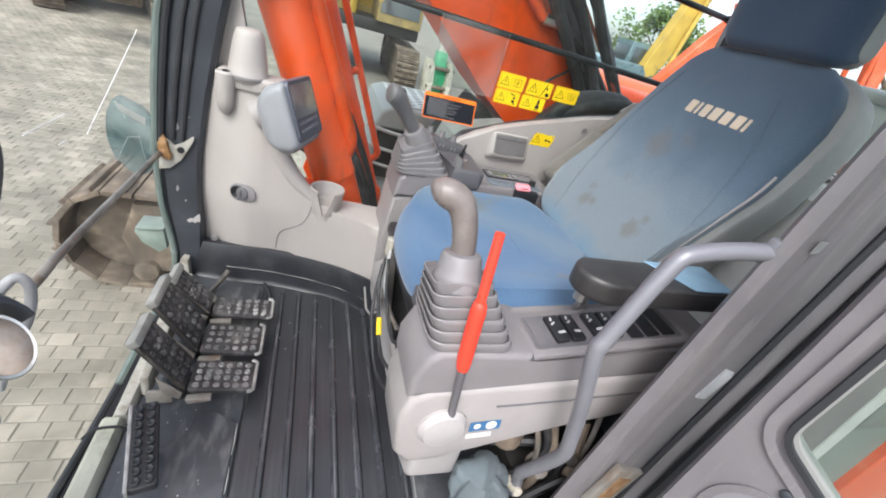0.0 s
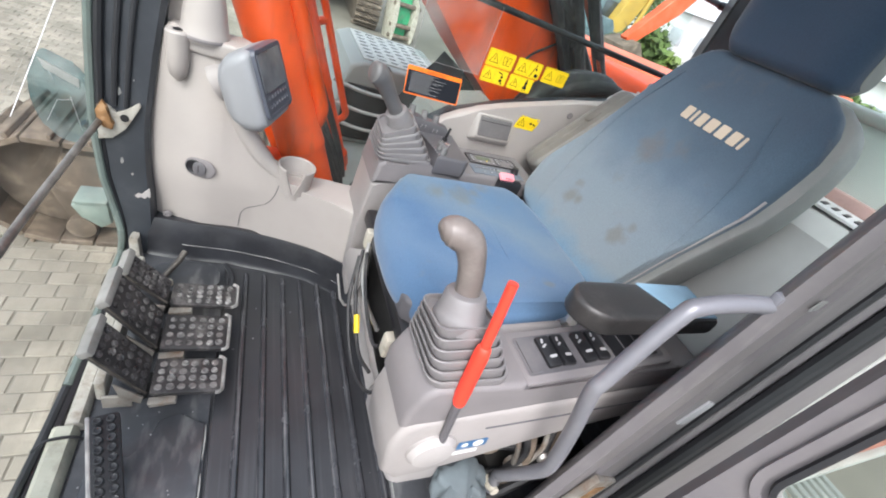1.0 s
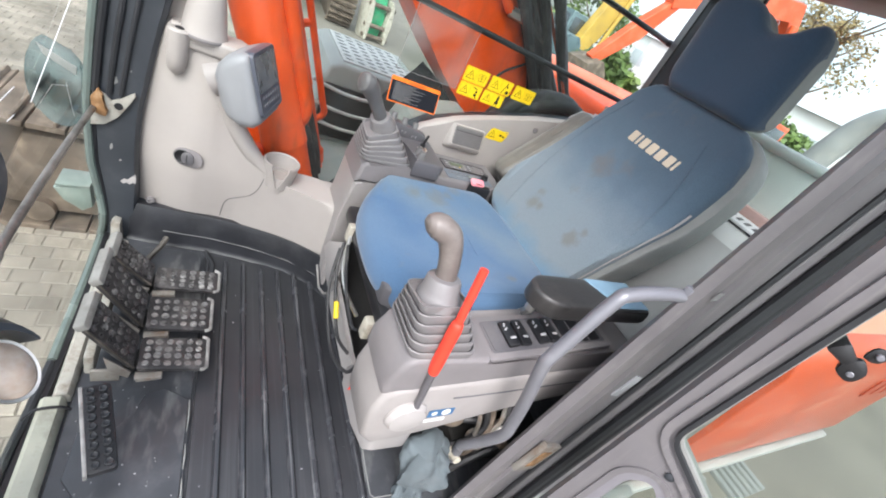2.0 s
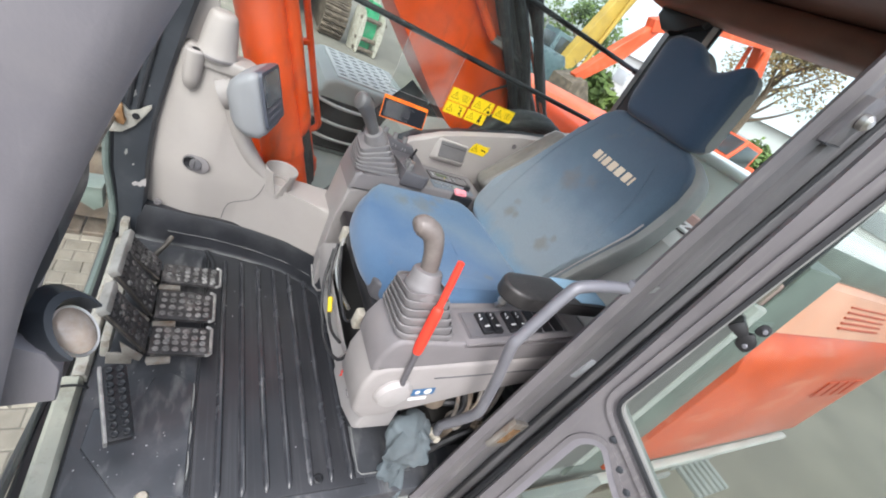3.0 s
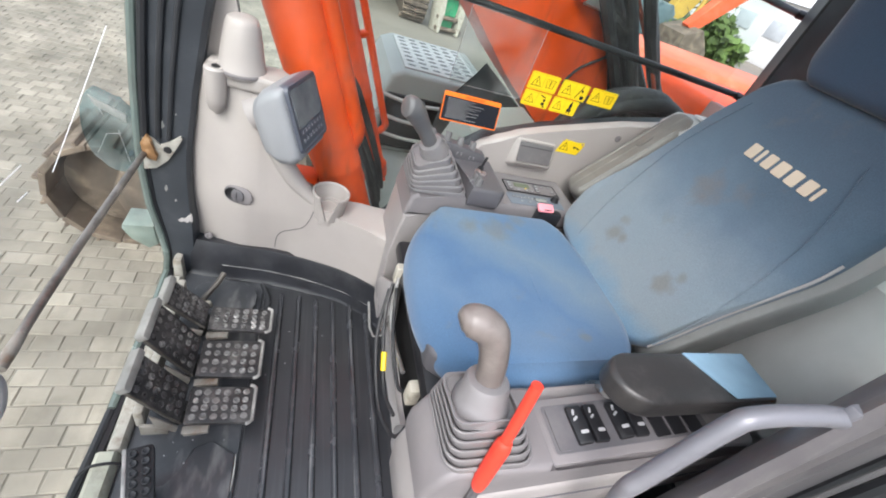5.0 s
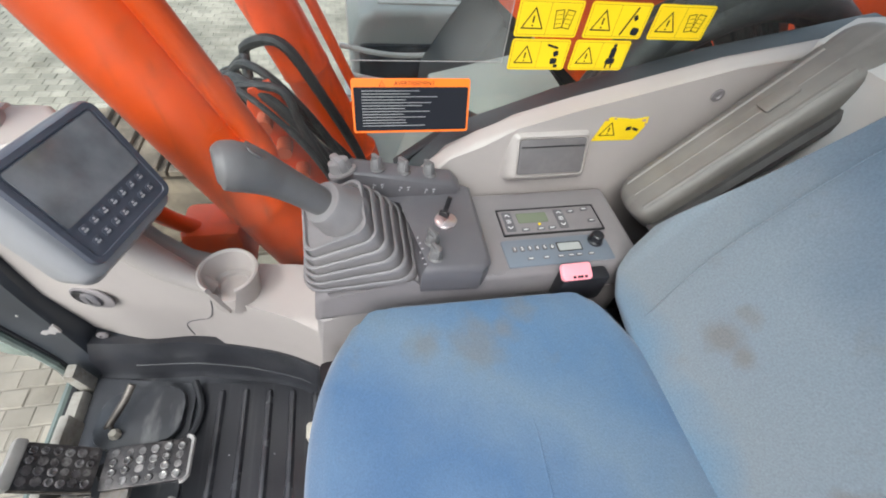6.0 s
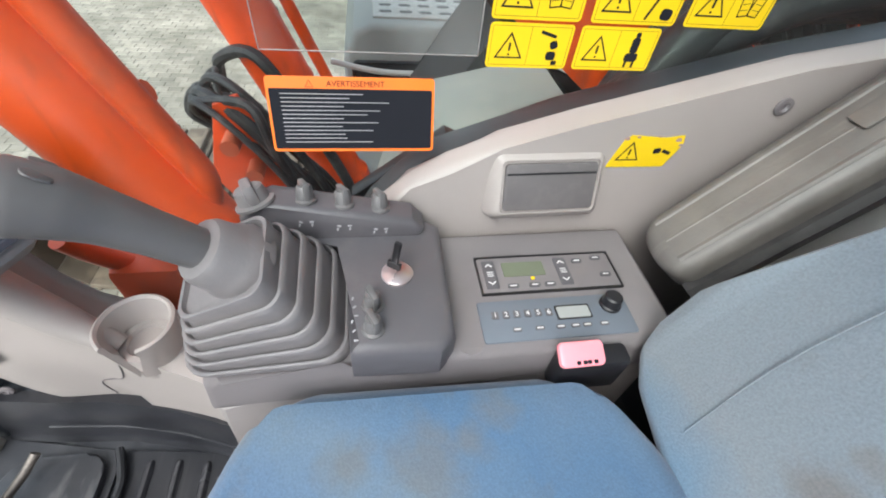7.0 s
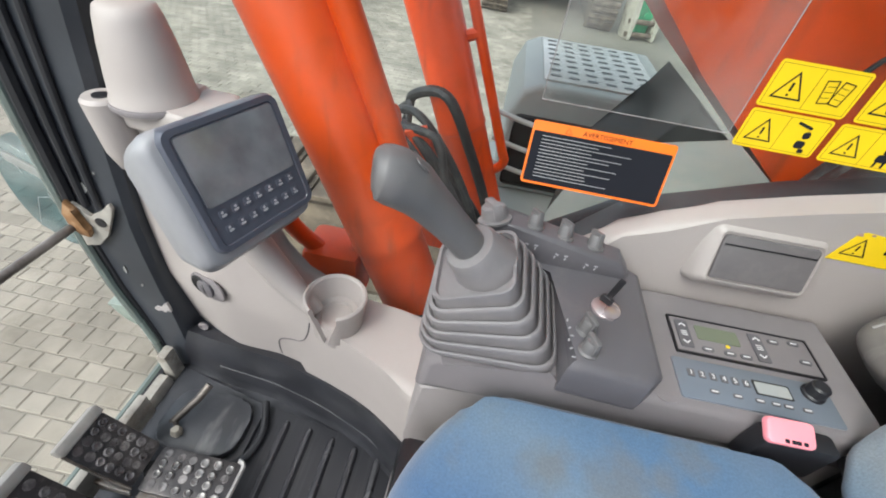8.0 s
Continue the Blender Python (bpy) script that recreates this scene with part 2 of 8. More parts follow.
M_WORN = mat("bare_worn_steel", (0.36, 0.35, 0.335), 0.42, 0.4, var=0.3, scale=30, dirt=0.7, dirt_color=(0.09, 0.085, 0.08), dirt_scale=26)
M_BRK = mat("rusted_bracket_paint", (0.2, 0.185, 0.165), 0.5, var=0.3, scale=20, dirt=0.9, dirt_color=(0.13, 0.07, 0.035), dirt_scale=24)
M_STUD = mat("half_worn_studs", (0.16, 0.155, 0.152), 0.3, 0.4, var=0.5, scale=25, dirt=0.95, dirt_color=(0.46, 0.45, 0.43), dirt_scale=24)
M_STUDD = mat("dark_worn_studs", (0.085, 0.08, 0.082), 0.3, 0.4, var=0.5, scale=40, dirt=0.9, dirt_color=(0.40, 0.39, 0.37), dirt_scale=24)
M_BAR = mat("worn_dark_bar", (0.09, 0.08, 0.07), 0.4, 0.5, var=0.4, scale=18, dirt=0.7, dirt_color=(0.3, 0.27, 0.23), dirt_scale=20)
M_BRKP = mat("dirty_pale_plate", (0.33, 0.315, 0.28), 0.5, var=0.25, scale=30, dirt=0.8, dirt_color=(0.15, 0.11, 0.075), dirt_scale=26)
M_FOAM = mat("rust_brown_foam", (0.24, 0.125, 0.05), 0.85, var=0.35, scale=40, bump=0.4, dirt=0.6, dirt_color=(0.42, 0.34, 0.24), dirt_scale=40)
M_MKB = mat("pale_green_plastic", (0.18, 0.22, 0.195), 0.4, var=0.15, scale=20, dirt=0.4, dirt_color=(0.3, 0.29, 0.25), dirt_scale=14)
M_RODS = mat("worn_steel_rod", (0.2, 0.185, 0.17), 0.35, 0.6, var=0.4, scale=18, dirt=0.7, dirt_color=(0.06, 0.05, 0.045), dirt_scale=16, streak=0.5, streak_scale=(20, 5, 20), streak_color=(0.42, 0.4, 0.37))
M_STEEL = mat("zinc_steel", (0.55, 0.54, 0.52), 0.35, 0.9, var=0.2, dirt=0.4, dirt_color=(0.2, 0.15, 0.1), dirt_scale=20)
M_PINKST = mat("pinkish_chrome", (0.56, 0.48, 0.48), 0.3, 0.7, var=0.15)
M_RUST = mat("rusty_steel", (0.135, 0.105, 0.08), 0.8, 0.2, var=0.4, scale=6, bump=0.3, dirt=0.6, dirt_color=(0.33, 0.26, 0.19))
M_RAIL = mat("grey_painted_rail", (0.17, 0.17, 0.19), 0.36, 0.2, var=0.1, dirt=0.25, dirt_color=(0.3, 0.29, 0.28))
M_RED = mat("red_plastic_sleeve", (0.8, 0.05, 0.025), 0.45, var=0.1, bump=0.05)
M_ORANGE = mat("orange_machine_paint", (0.73, 0.07, 0.004), 0.42, var=0.12, scale=4, bump=0.05, dirt=0.42, dirt_color=(0.24, 0.045, 0.016), dirt_scale=7, spec=0.4, streak=0.5, streak_scale=(26, 26, 5), streak_color=(0.2, 0.05, 0.025))
M_ORANGE2 = mat("faded_orange_paint", (0.62, 0.125, 0.05), 0.5, var=0.14, scale=2, bump=0.05, dirt=0.3, dirt_color=(0.6, 0.4, 0.32), dirt_scale=2)
M_ORANGEF = mat("weathered_orange_paint", (0.68, 0.1, 0.03), 0.45, var=0.2, scale=1.5, bump=0.05, dirt=0.4, dirt_color=(0.6, 0.3, 0.22), dirt_scale=1.5)
# pale tint imitates the sky mirrored on the side cover's upper slope
M_VENTP = mat("sky_paled_orange_paint", (0.72, 0.36, 0.25), 0.4, var=0.12, scale=3, bump=0.04, dirt=0.4, dirt_color=(0.6, 0.2, 0.1), dirt_scale=4, clear=0.3)
M_MARK = mat("dark_red_marking", (0.42, 0.07, 0.03), 0.5, var=0.1, bump=0.0)
M_DKY = mat("dirty_dark_yellow_paint", (0.2, 0.14, 0.04), 0.6, var=0.4, scale=3, bump=0.05, dirt=0.8, dirt_color=(0.07, 0.06, 0.05), dirt_scale=4)
M_ORANGE3 = mat("side_cover_orange_paint", (0.6, 0.07, 0.008), 0.35, var=0.12, scale=3, bump=0.03, dirt=0.3, dirt_color=(0.62, 0.2, 0.1), dirt_scale=3, clear=0.35, streak=0.5, streak_scale=(2.5, 9, 9), streak_color=(0.75, 0.32, 0.2))
M_YELLOW = mat("yellow_machine_paint", (0.5, 0.33, 0.06), 0.6, var=0.15, scale=2, bump=0.05, dirt=0.4, dirt_color=(0.25, 0.18, 0.08), dirt_scale=3)
M_GREEN = mat("green_machine_paint", (0.03, 0.32, 0.14), 0.5, var=0.2, scale=4, dirt=0.4, dirt_color=(0.2, 0.2, 0.16))
M_DECK = mat("grey_deck_paint", (0.255, 0.265, 0.258), 0.6, var=0.12, scale=3, dirt=0.4, dirt_color=(0.42, 0.4, 0.35), dirt_scale=5)
# panel paint; on the hood side it imitates reflection in the door pane
M_QPAN = mat("grey_green_paint_and_reflection", (0.155, 0.18, 0.165), 0.5, var=0.2, scale=6, dirt=0.5, dirt_color=(0.09, 0.095, 0.09), dirt_scale=7)
M_HOODW = mat("pale_hood_paint", (0.6, 0.6, 0.6), 0.45, var=0.08, scale=2, dirt=0.35, dirt_color=(0.42, 0.4, 0.36), dirt_scale=4)
M_HOOD = mat("grey_hood_paint", (0.66, 0.67, 0.68), 0.45, var=0.08, scale=2, dirt=0.35, dirt_color=(0.33, 0.32, 0.29), dirt_scale=4)
M_DECKP = mat("pale_tread_paint", (0.42, 0.42, 0.41), 0.55, var=0.1, scale=4, dirt=0.4, dirt_color=(0.3, 0.28, 0.23))
M_HOSE = mat("hydraulic_hose_rubber", (0.02, 0.02, 0.022), 0.55, var=0.3, dirt=0.4, dirt_color=(0.16, 0.15, 0.14), dirt_scale=14)
M_DECAL = mat("yellow_decal_film", (0.8, 0.56, 0.006), 0.4, var=0.05, bump=0.0)
M_DECALD = mat("printed_brown_line", (0.3, 0.2, 0.01), 0.5, var=0.1, bump=0.0)
M_DECALO = mat("orange_decal_film", (0.92, 0.18, 0.008), 0.4, var=0.05, bump=0.0)
M_INK = mat("black_decal_ink", (0.016, 0.017, 0.022), 0.75, var=0.1, bump=0.0, spec=0.08)
M_WHITE = mat("white_print", (0.72, 0.72, 0.72), 0.5, var=0.05, bump=0.0)
M_SYMB = mat("faint_print", (0.36, 0.36, 0.37), 0.5, var=0.2, bump=0.0)
M_BLUELAB = mat("blue_label_film", (0.04, 0.13, 0.27), 0.4, var=0.1, bump=0.0)
M_LOGO = mat("beige_embroidery", (0.5, 0.42, 0.33), 0.85, var=0.12, grain=600, bump=0.2)
M_NAVY = fabric_mat("navy_headrest_cloth", [(0.0, (0.021, 0.044, 0.08)), (1.0, (0.021, 0.043, 0.078))], (1, 1, 1), (1, 1, 2), stain_amount=0.2, stain=(0.03, 0.05, 0.08))
M_BACK = fabric_mat("faded_backrest_cloth", [(0.0, (0.06, 0.15, 0.28)), (0.08, (0.12, 0.2, 0.28)), (0.2, (0.185, 0.218, 0.242)), (0.44, (0.168, 0.208, 0.242)), (0.6, (0.095, 0.137, 0.183)), (0.78, (0.058, 0.092, 0.13)), (1.0, (0.043, 0.07, 0.106))], (0.80, 1.1, 0.50), (1.02, 1.1, 1.08), spots=((0.889, 0.998, 0.667, 0.022), (0.884, 1.20, 0.655, 0.02), (0.888, 1.172, 0.66, 0.014), (0.962, 1.125, 0.86, 0.03), (0.90, 1.205, 0.69, 0.012), (0.905, 0.985, 0.70, 0.012)), stain_amount=0.28, blend=0.3, spot_amount=0.5)
M_CUSH = fabric_mat("blue_cushion_cloth", [(0.0, (0.058, 0.125, 0.23)), (0.28, (0.085, 0.15, 0.245)), (0.42, (0.058, 0.12, 0.22)), (0.62, (0.11, 0.165, 0.225)), (0.8, (0.066, 0.132, 0.225)), (1.0, (0.1, 0.15, 0.205))], (0.34, 0.95, 0.5), (0.75, 1.4, 0.5), stain_amount=0.4, stain=(0.12, 0.125, 0.12), spots=((0.665, 1.328, 0.55, 0.02), (0.60, 1.285, 0.55, 0.032), (0.618, 1.352, 0.55, 0.012), (0.52, 1.29, 0.55, 0.02), (0.70, 0.93, 0.55, 0.014), (0.64, 1.30, 0.55, 0.018)), blend=0.4, spot_amount=0.6)
M_SHELL = mat("grey_seat_shell", (0.22, 0.222, 0.215), 0.6, var=0.15, scale=8, bump=0.12, dirt=0.45, dirt_color=(0.32, 0.31, 0.29), dirt_scale=5)
M_ARMV = mat("black_vinyl_armrest", (0.035, 0.033, 0.033), 0.42, var=0.25, bump=0.2, dirt=0.5, dirt_color=(0.12, 0.11, 0.105), dirt_scale=8)
M_ARMG = mat("grey_vinyl_armrest", (0.15, 0.14, 0.128), 0.45, var=0.2, scale=12, bump=0.1, dirt=0.5, dirt_color=(0.08, 0.074, 0.068), dirt_scale=10, streak=0.4, streak_scale=(9, 60, 9), streak_color=(0.26, 0.245, 0.225))
M_CLOTHB = mat("pale_blue_cloth", (0.2, 0.32, 0.42), 0.9, var=0.2, bump=0.3)
M_RAG = mat("blue_grey_rag", (0.095, 0.115, 0.125), 0.95, var=0.25, scale=14, bump=0.4, dirt=0.4, dirt_color=(0.1, 0.1, 0.1))
M_MONB = mat("blue_grey_monitor_plastic", (0.245, 0.25, 0.262), 0.42, var=0.06, bump=0.08, grain=700)
M_MONF = mat("dark_monitor_bezel", (0.07, 0.078, 0.1), 0.35, var=0.08, bump=0.05)
# grey-blue base includes the sky mirrored in the dark screen
M_LCD = mat("monitor_glass_with_sky", (0.17, 0.18, 0.19), 0.07, var=0.35, scale=14, bump=0.0, clear=1.0)
M_LCDG = mat("green_grey_lcd", (0.15, 0.17, 0.12), 0.25, var=0.08, bump=0.0)
M_LCDW = mat("pale_lcd", (0.33, 0.35, 0.34), 0.25, var=0.08, bump=0.0)
M_RADIO = mat("blue_grey_radio_face", (0.135, 0.158, 0.188), 0.4, var=0.08, bump=0.05)
M_PINK = mat("pink_plastic", (0.85, 0.28, 0.32), 0.35, var=0.1, bump=0.03)
# near-black machinery; its colour also stands for shade in the tool box recess
M_CAVITY = mat("dark_machinery_and_shade", (0.015, 0.014, 0.013), 0.7, var=0.4, scale=20, bump=0.3)
M_CEIL = mat("brown_headliner", (0.15, 0.078, 0.058), 0.6, var=0.12, bump=0.15)
M_SILLR = mat("faded_red_sill", (0.4, 0.27, 0.25), 0.6, var=0.15, dirt=0.4, dirt_color=(0.15, 0.12, 0.11))
M_GEDGE = mat("green_glass_edge", (0.12, 0.15, 0.138), 0.25, var=0.2, bump=0.0, dirt=0.5, dirt_color=(0.1, 0.1, 0.09), dirt_scale=12)
M_MIRROR = mat("mirror_housing_blue_grey", (0.1, 0.15, 0.165), 0.3, var=0.2, scale=8, bump=0.0)
M_LAMPG = mat("pale_lamp_lens", (0.40, 0.32, 0.26), 0.14, var=0.25, scale=25, bump=0.2, dirt=0.5, dirt_color=(0.55, 0.53, 0.5), dirt_scale=18, clear=0.6)
M_LEAF = mat("leaf_green", (0.09, 0.14, 0.03), 0.6, var=0.4, scale=2, bump=0.0)
M_LEAFA = mat("leaf_autumn_brown", (0.2, 0.145, 0.06), 0.7, var=0.35, scale=2, bump=0.0)
M_BARK = mat("bark", (0.14, 0.1, 0.07), 0.9, var=0.3, bump=0.4)
M_WALLW = mat("pale_building_wall", (0.7, 0.7, 0.68), 0.8, var=0.05, scale=1, bump=0.05)
M_WINP = mat("pale_window_glass", (0.45, 0.48, 0.5), 0.2, var=0.1, scale=1, bump=0.0)
M_ROOFD = mat("grey_building_roof", (0.5, 0.51, 0.52), 0.7, var=0.1, scale=1)
M_GLASS = glass_mat("cab_glass", haze=0.012)
M_GLASSF = glass_mat("front_glass_scratched", (0.93, 0.97, 0.94), haze=0.09)
M_DOORGL = glass_mat("green_tinted_door_glass", (0.78, 0.83, 0.8), haze=0.016)
M_SHEET = glass_mat("clear_plastic_sheet", (0.88, 0.9, 0.89), rough=0.15, haze=0.07)
M_MIRT = glass_mat("translucent_blue_shell", (0.50, 0.64, 0.68), rough=0.1, haze=0.2)
M_DARKGL = mat("dark_machine_glass", (0.03, 0.04, 0.045), 0.08, var=0.1, bump=0.0, clear=1.0)
M_GROUND = mat("yard_ground", (0.175, 0.158, 0.13), 0.9, var=0.2, scale=0.8, bump=0.3, grain=60, dirt=0.3, dirt_color=(0.22, 0.2, 0.17), dirt_scale=0.6)
M_PAVER = mat("concrete_paver", (0.25, 0.226, 0.188), 0.9, var=0.3, scale=2.0, bump=0.35, grain=120, dirt=0.6, dirt_color=(0.125, 0.108, 0.082), dirt_scale=2.2, spec=0.25, piece=0.16)


# ---- mesh helpers ----
def finish(bm, name, material, smooth=38):
    bmesh.ops.recalc_face_normals(bm, faces=bm.faces)
    me = bpy.data.meshes.new(name)
    bm.to_mesh(me)
    bm.free()
    if smooth:
        me.polygons.foreach_set("use_smooth", [True] * len(me.polygons))
        me.set_sharp_from_angle(angle=radians(smooth))
    me.materials.append(material)
    return me


def thing(name, label, category, at=(0, 0, 0), group="", kind=""):
    ob = new(name)
    ob.empty_display_size = 0.05
    ob.location = at
    return tagged(ob, label, category, group, kind)


def part(name, bm, material, parent, label="", smooth=38):
    ob = new(name, finish(bm, name, material, smooth))
    ob.parent = parent
    root = parent
    while root.parent:
        root = root.parent
    if parent is root and root.type == "EMPTY":
        ob.matrix_parent_inverse = Matrix.Translation(-root.location)
    if label:
        ob["label"] = label
    return ob


def solo(name, bm, material, label="", category="", group="", kind="", smooth=38):
    return tagged(new(name, finish(bm, name, material, smooth)), label, category, group, kind)


def box(bm, a, b, bev=0.0, seg=2, m=None):
    a, b = Vector(a), Vector(b)
    vs = bmesh.ops.create_cube(bm, size=1.0)["verts"]
    bmesh.ops.transform(bm, verts=vs, matrix=Matrix.Translation((a + b) / 2) @ Matrix.Diagonal((*(b - a), 1)))
    if bev:
        es = list({e for v in vs for e in v.link_edges})
        r = bmesh.ops.bevel(bm, geom=es, offset=bev, segments=seg, profile=0.5, affect="EDGES")
        vs = list({v for f in r["faces"] for v in f.verts} | {v for v in vs if v.is_valid})
    if m is not None:
        bmesh.ops.transform(bm, verts=vs, matrix=m)
    return bm


def nb():
    return bmesh.new()


def prism(bm, pts, axis, a, b, bev=0.0, seg=2, m=None):
    """A flat outline pushed along an axis. Outline order: y -> (x, z); x -> (y, z); z -> (x, y)."""
    def put(p, t):
        return {"y": (p[0], t, p[1]), "x": (t, p[0], p[1]), "z": (p[0], p[1], t)}[axis]
    lo = [bm.verts.new(put(p, a)) for p in pts]
    hi = [bm.verts.new(put(p, b)) for p in pts]
    fs = [bm.faces.new(lo), bm.faces.new(hi[::-1])]
    k = len(pts)
    for i in range(k):
        fs.append(bm.faces.new((lo[i], hi[i], hi[(i + 1) % k], lo[(i + 1) % k])))
    vs = lo + hi
    if bev:
        es = [e for e in fs[0].edges] + [e for e in fs[1].edges]
        r = bmesh.ops.bevel(bm, geom=es, offset=bev, segments=seg, profile=0.5, affect="EDGES")
        vs = list({v for f in r["faces"] for v in f.verts} | {v for v in vs if v.is_valid})
    if m is not None:
        bmesh.ops.transform(bm, verts=vs, matrix=m)
    return bm


def smooth_path(pts, n=6):
    pts = [Vector(p) for p in pts]
    out = []
    for i in range(len(pts) - 1):
        p0, p1, p2, p3 = pts[max(i - 1, 0)], pts[i], pts[i + 1], pts[min(i + 2, len(pts) - 1)]
        for j in range(n):
            t = j / n
            out.append(0.5 * ((2 * p1) + (p2 - p0) * t + (2 * p0 - 5 * p1 + 4 * p2 - p3) * t * t + (3 * p1 - p0 - 3 * p2 + p3) * t ** 3))
    return out + [pts[-1]]


def loft(bm, rings, cap=True, closed=False):
    vr = [[bm.verts.new(p) for p in r] for r in rings]
    k = len(vr[0])
    for a, b in zip(vr, vr[1:] + ([vr[0]] if closed else [])):
        for i in range(k):
            bm.faces.new((a[i], a[(i + 1) % k], b[(i + 1) % k], b[i]))
    if cap and not closed:
        bm.faces.new(vr[0][::-1])
        bm.faces.new(vr[-1])
    return bm


def tube(bm, pts, r, seg=10, n=6, flat=1.0):
    """A round rod along a smooth path; r may be a list, one radius a point."""
    rs = r if isinstance(r, (list, tuple)) else [r] * len(pts)
    path = smooth_path(pts, n) if n > 1 else [Vector(p) for p in pts]
    up = Vector((0.13, 0.29, 0.95))
    rings = []
    for i, p in enumerate(path):
        d = (path[min(i + 1, len(path) - 1)] - path[max(i - 1, 0)]).normalized()
        a = d.cross(up).normalized()
        if a.length < 0.1:
            a = d.cross(Vector((1, 0, 0))).normalized()
        b = d.cross(a)
        up = -b if b.dot(up) < 0 else b
        t = i / max(1, len(path) - 1) * (len(rs) - 1)
        k = min(int(t), len(rs) - 2) if len(rs) > 1 else 0
        rad = rs[k] + (rs[min(k + 1, len(rs) - 1)] - rs[k]) * (t - k)
        rings.append([p + (a * math.cos(2 * math.pi * j / seg) + up * flat * math.sin(2 * math.pi * j / seg)) * rad for j in range(seg)])
    return loft(bm, rings)


def lathe(bm, prof, at=(0, 0, 0), seg=24, m=None):
    """Turned round the z axis: prof is (radius, height) from bottom to top."""
    m = m or Matrix.Translation(at)
    rings = [[m @ Vector((max(r, 0.0004) * math.cos(2 * math.pi * j / seg), max(r, 0.0004) * math.sin(2 * math.pi * j / seg), z)) for j in range(seg)] for r, z in prof]
    return loft(bm, rings)


def rrect(w, h, r, n=4):
    out = []
    for cx, cy, a0 in ((w / 2 - r, h / 2 - r, 0), (-w / 2 + r, h / 2 - r, 90), (-w / 2 + r, -h / 2 + r, 180), (w / 2 - r, -h / 2 + r, 270)):
        for i in range(n + 1):
            a = radians(a0 + 90 * i / n)
            out.append((cx + r * math.cos(a), cy + r * math.sin(a)))
    return out


def plate(bm, w, h, d, r, m, n=4, bev=0.0):
    """A rounded-corner slab of size w by h, thickness d, standing on the local xy plane of m."""
    prism(bm, rrect(w, h, r, n), "z", 0, d, bev, 2, m)
    return bm


def pad(bm, origin, along, out, ys, lo, hi, back, front, r, bend=None, n=5):
    """An upholstered slab lofted across y: at each y it reaches from lo(y) to hi(y) along one way and from back(y) to front(y) along the other."""
    o, A, N = Vector(origin), Vector(along).normalized(), Vector(out).normalized()
    rings = []
    for y in ys:
        a, b, c, d = lo(y), hi(y), back(y), front(y)
        rad = min(r, (b - a) / 2.01, (d - c) / 2.01)
        ring = []
        for s, t in rrect(b - a, d - c, rad, n):
            s, t = s + (a + b) / 2, t + (c + d) / 2
            if bend:
                s, t = bend(s, t, y)
            ring.append(o + A * s + N * t + Vector((0, y, 0)))
        rings.append(ring)
    return loft(bm, rings)


def frame_of(origin, xdir, ydir):
    """A pose whose local x and y axes follow two given directions."""
    x = Vector(xdir).normalized()
    z = x.cross(Vector(ydir)).normalized()
    y = z.cross(x)
    return Matrix.Translation(origin) @ Matrix((x, y, z)).transposed().to_4x4()


def text_mesh(body, size, m, material, parent, name="lettering"):
    cu = bpy.data.curves.new(name, "FONT")
    cu.body, cu.size, cu.align_x, cu.align_y, cu.extrude = body, size, "CENTER", "CENTER", 0.0002
    tmp = bpy.data.objects.new(name, cu)
    me = bpy.data.meshes.new_from_object(tmp)
    bpy.data.objects.remove(tmp)
    me.transform(m)
    me.materials.clear()
    me.materials.append(material)
    ob = new(name, me)
    ob.parent = parent
    root = parent
    while root.parent:
        root = root.parent
    if parent is root and root.type == "EMPTY":
        ob.matrix_parent_inverse = Matrix.Translation(-root.location)
    return ob


# ---- cab shell ----
bm = nb()
box(bm, (-0.26, 0.60, -0.07), (1.40, 1.66, -0.014), 0.004)
solo("floor", bm, M_FLOORPL, "black cab floor under the rubber mat", "floor", kind="structure")

bm = nb()
box(bm, (0.78, 0.50, 1.56), (1.45, 1.70, 1.62), 0.02)
solo("ceiling", bm, M_CEIL, "dark brown cab headliner", "ceiling", kind="structure")

# added, unseen roof pane: lets daylight down onto the seat and floor
bm = nb()
box(bm, (-0.05, 0.60, 1.585), (0.79, 1.64, 1.591))
wt = solo("window_roof_added", bm, M_GLASS, "clear roof pane, added out of view to let daylight in", "window", kind="structure")
wt.visible_shadow = False

# rear wall: lower panel, header and two corner posts leave the rear window open
bm = nb()
box(bm, (1.34, 0.58, -0.05), (1.40, 1.66, 0.86), 0.008)
solo("wall_rear", bm, M_TRIMG, "grey moulded panel behind the seat", "wall", kind="structure")
bm = nb()
box(bm, (1.27, 0.58, 1.47), (1.42, 1.66, 1.56), 0.03, 3)
solo("trim_rear_header", bm, M_CEIL, "brown padded header above the rear window", "trim", kind="structure")
bm = nb()
box(bm, (1.36, 0.60, 0.86), (1.40, 1.64, 0.945), 0.006)
solo("trim_rear_sill", bm, M_SILLR, "faded red sill of the rear window", "trim", kind="structure")
bm = nb()
box(bm, (1.380, 0.60, 0.85), (1.402, 0.635, 1.50), 0.006)
solo("pillar_rear", bm, M_PILLARD, "dark rear corner post of the cab", "pillar", kind="structure")
prr = thing("pillar_rear_right", "broad slate rear post beside the rear window", "pillar", (1.39, 1.44, 0.85), kind="structure")
bm = nb()
prism(bm, [(1.372, 1.375), (1.366, 1.40), (1.372, 1.512), (1.385, 1.522), (1.43, 1.60), (1.43, 1.375)], "z", 0.85, 1.50, 0.005)
part("post", bm, M_PILLARD, prr)
bm = nb()
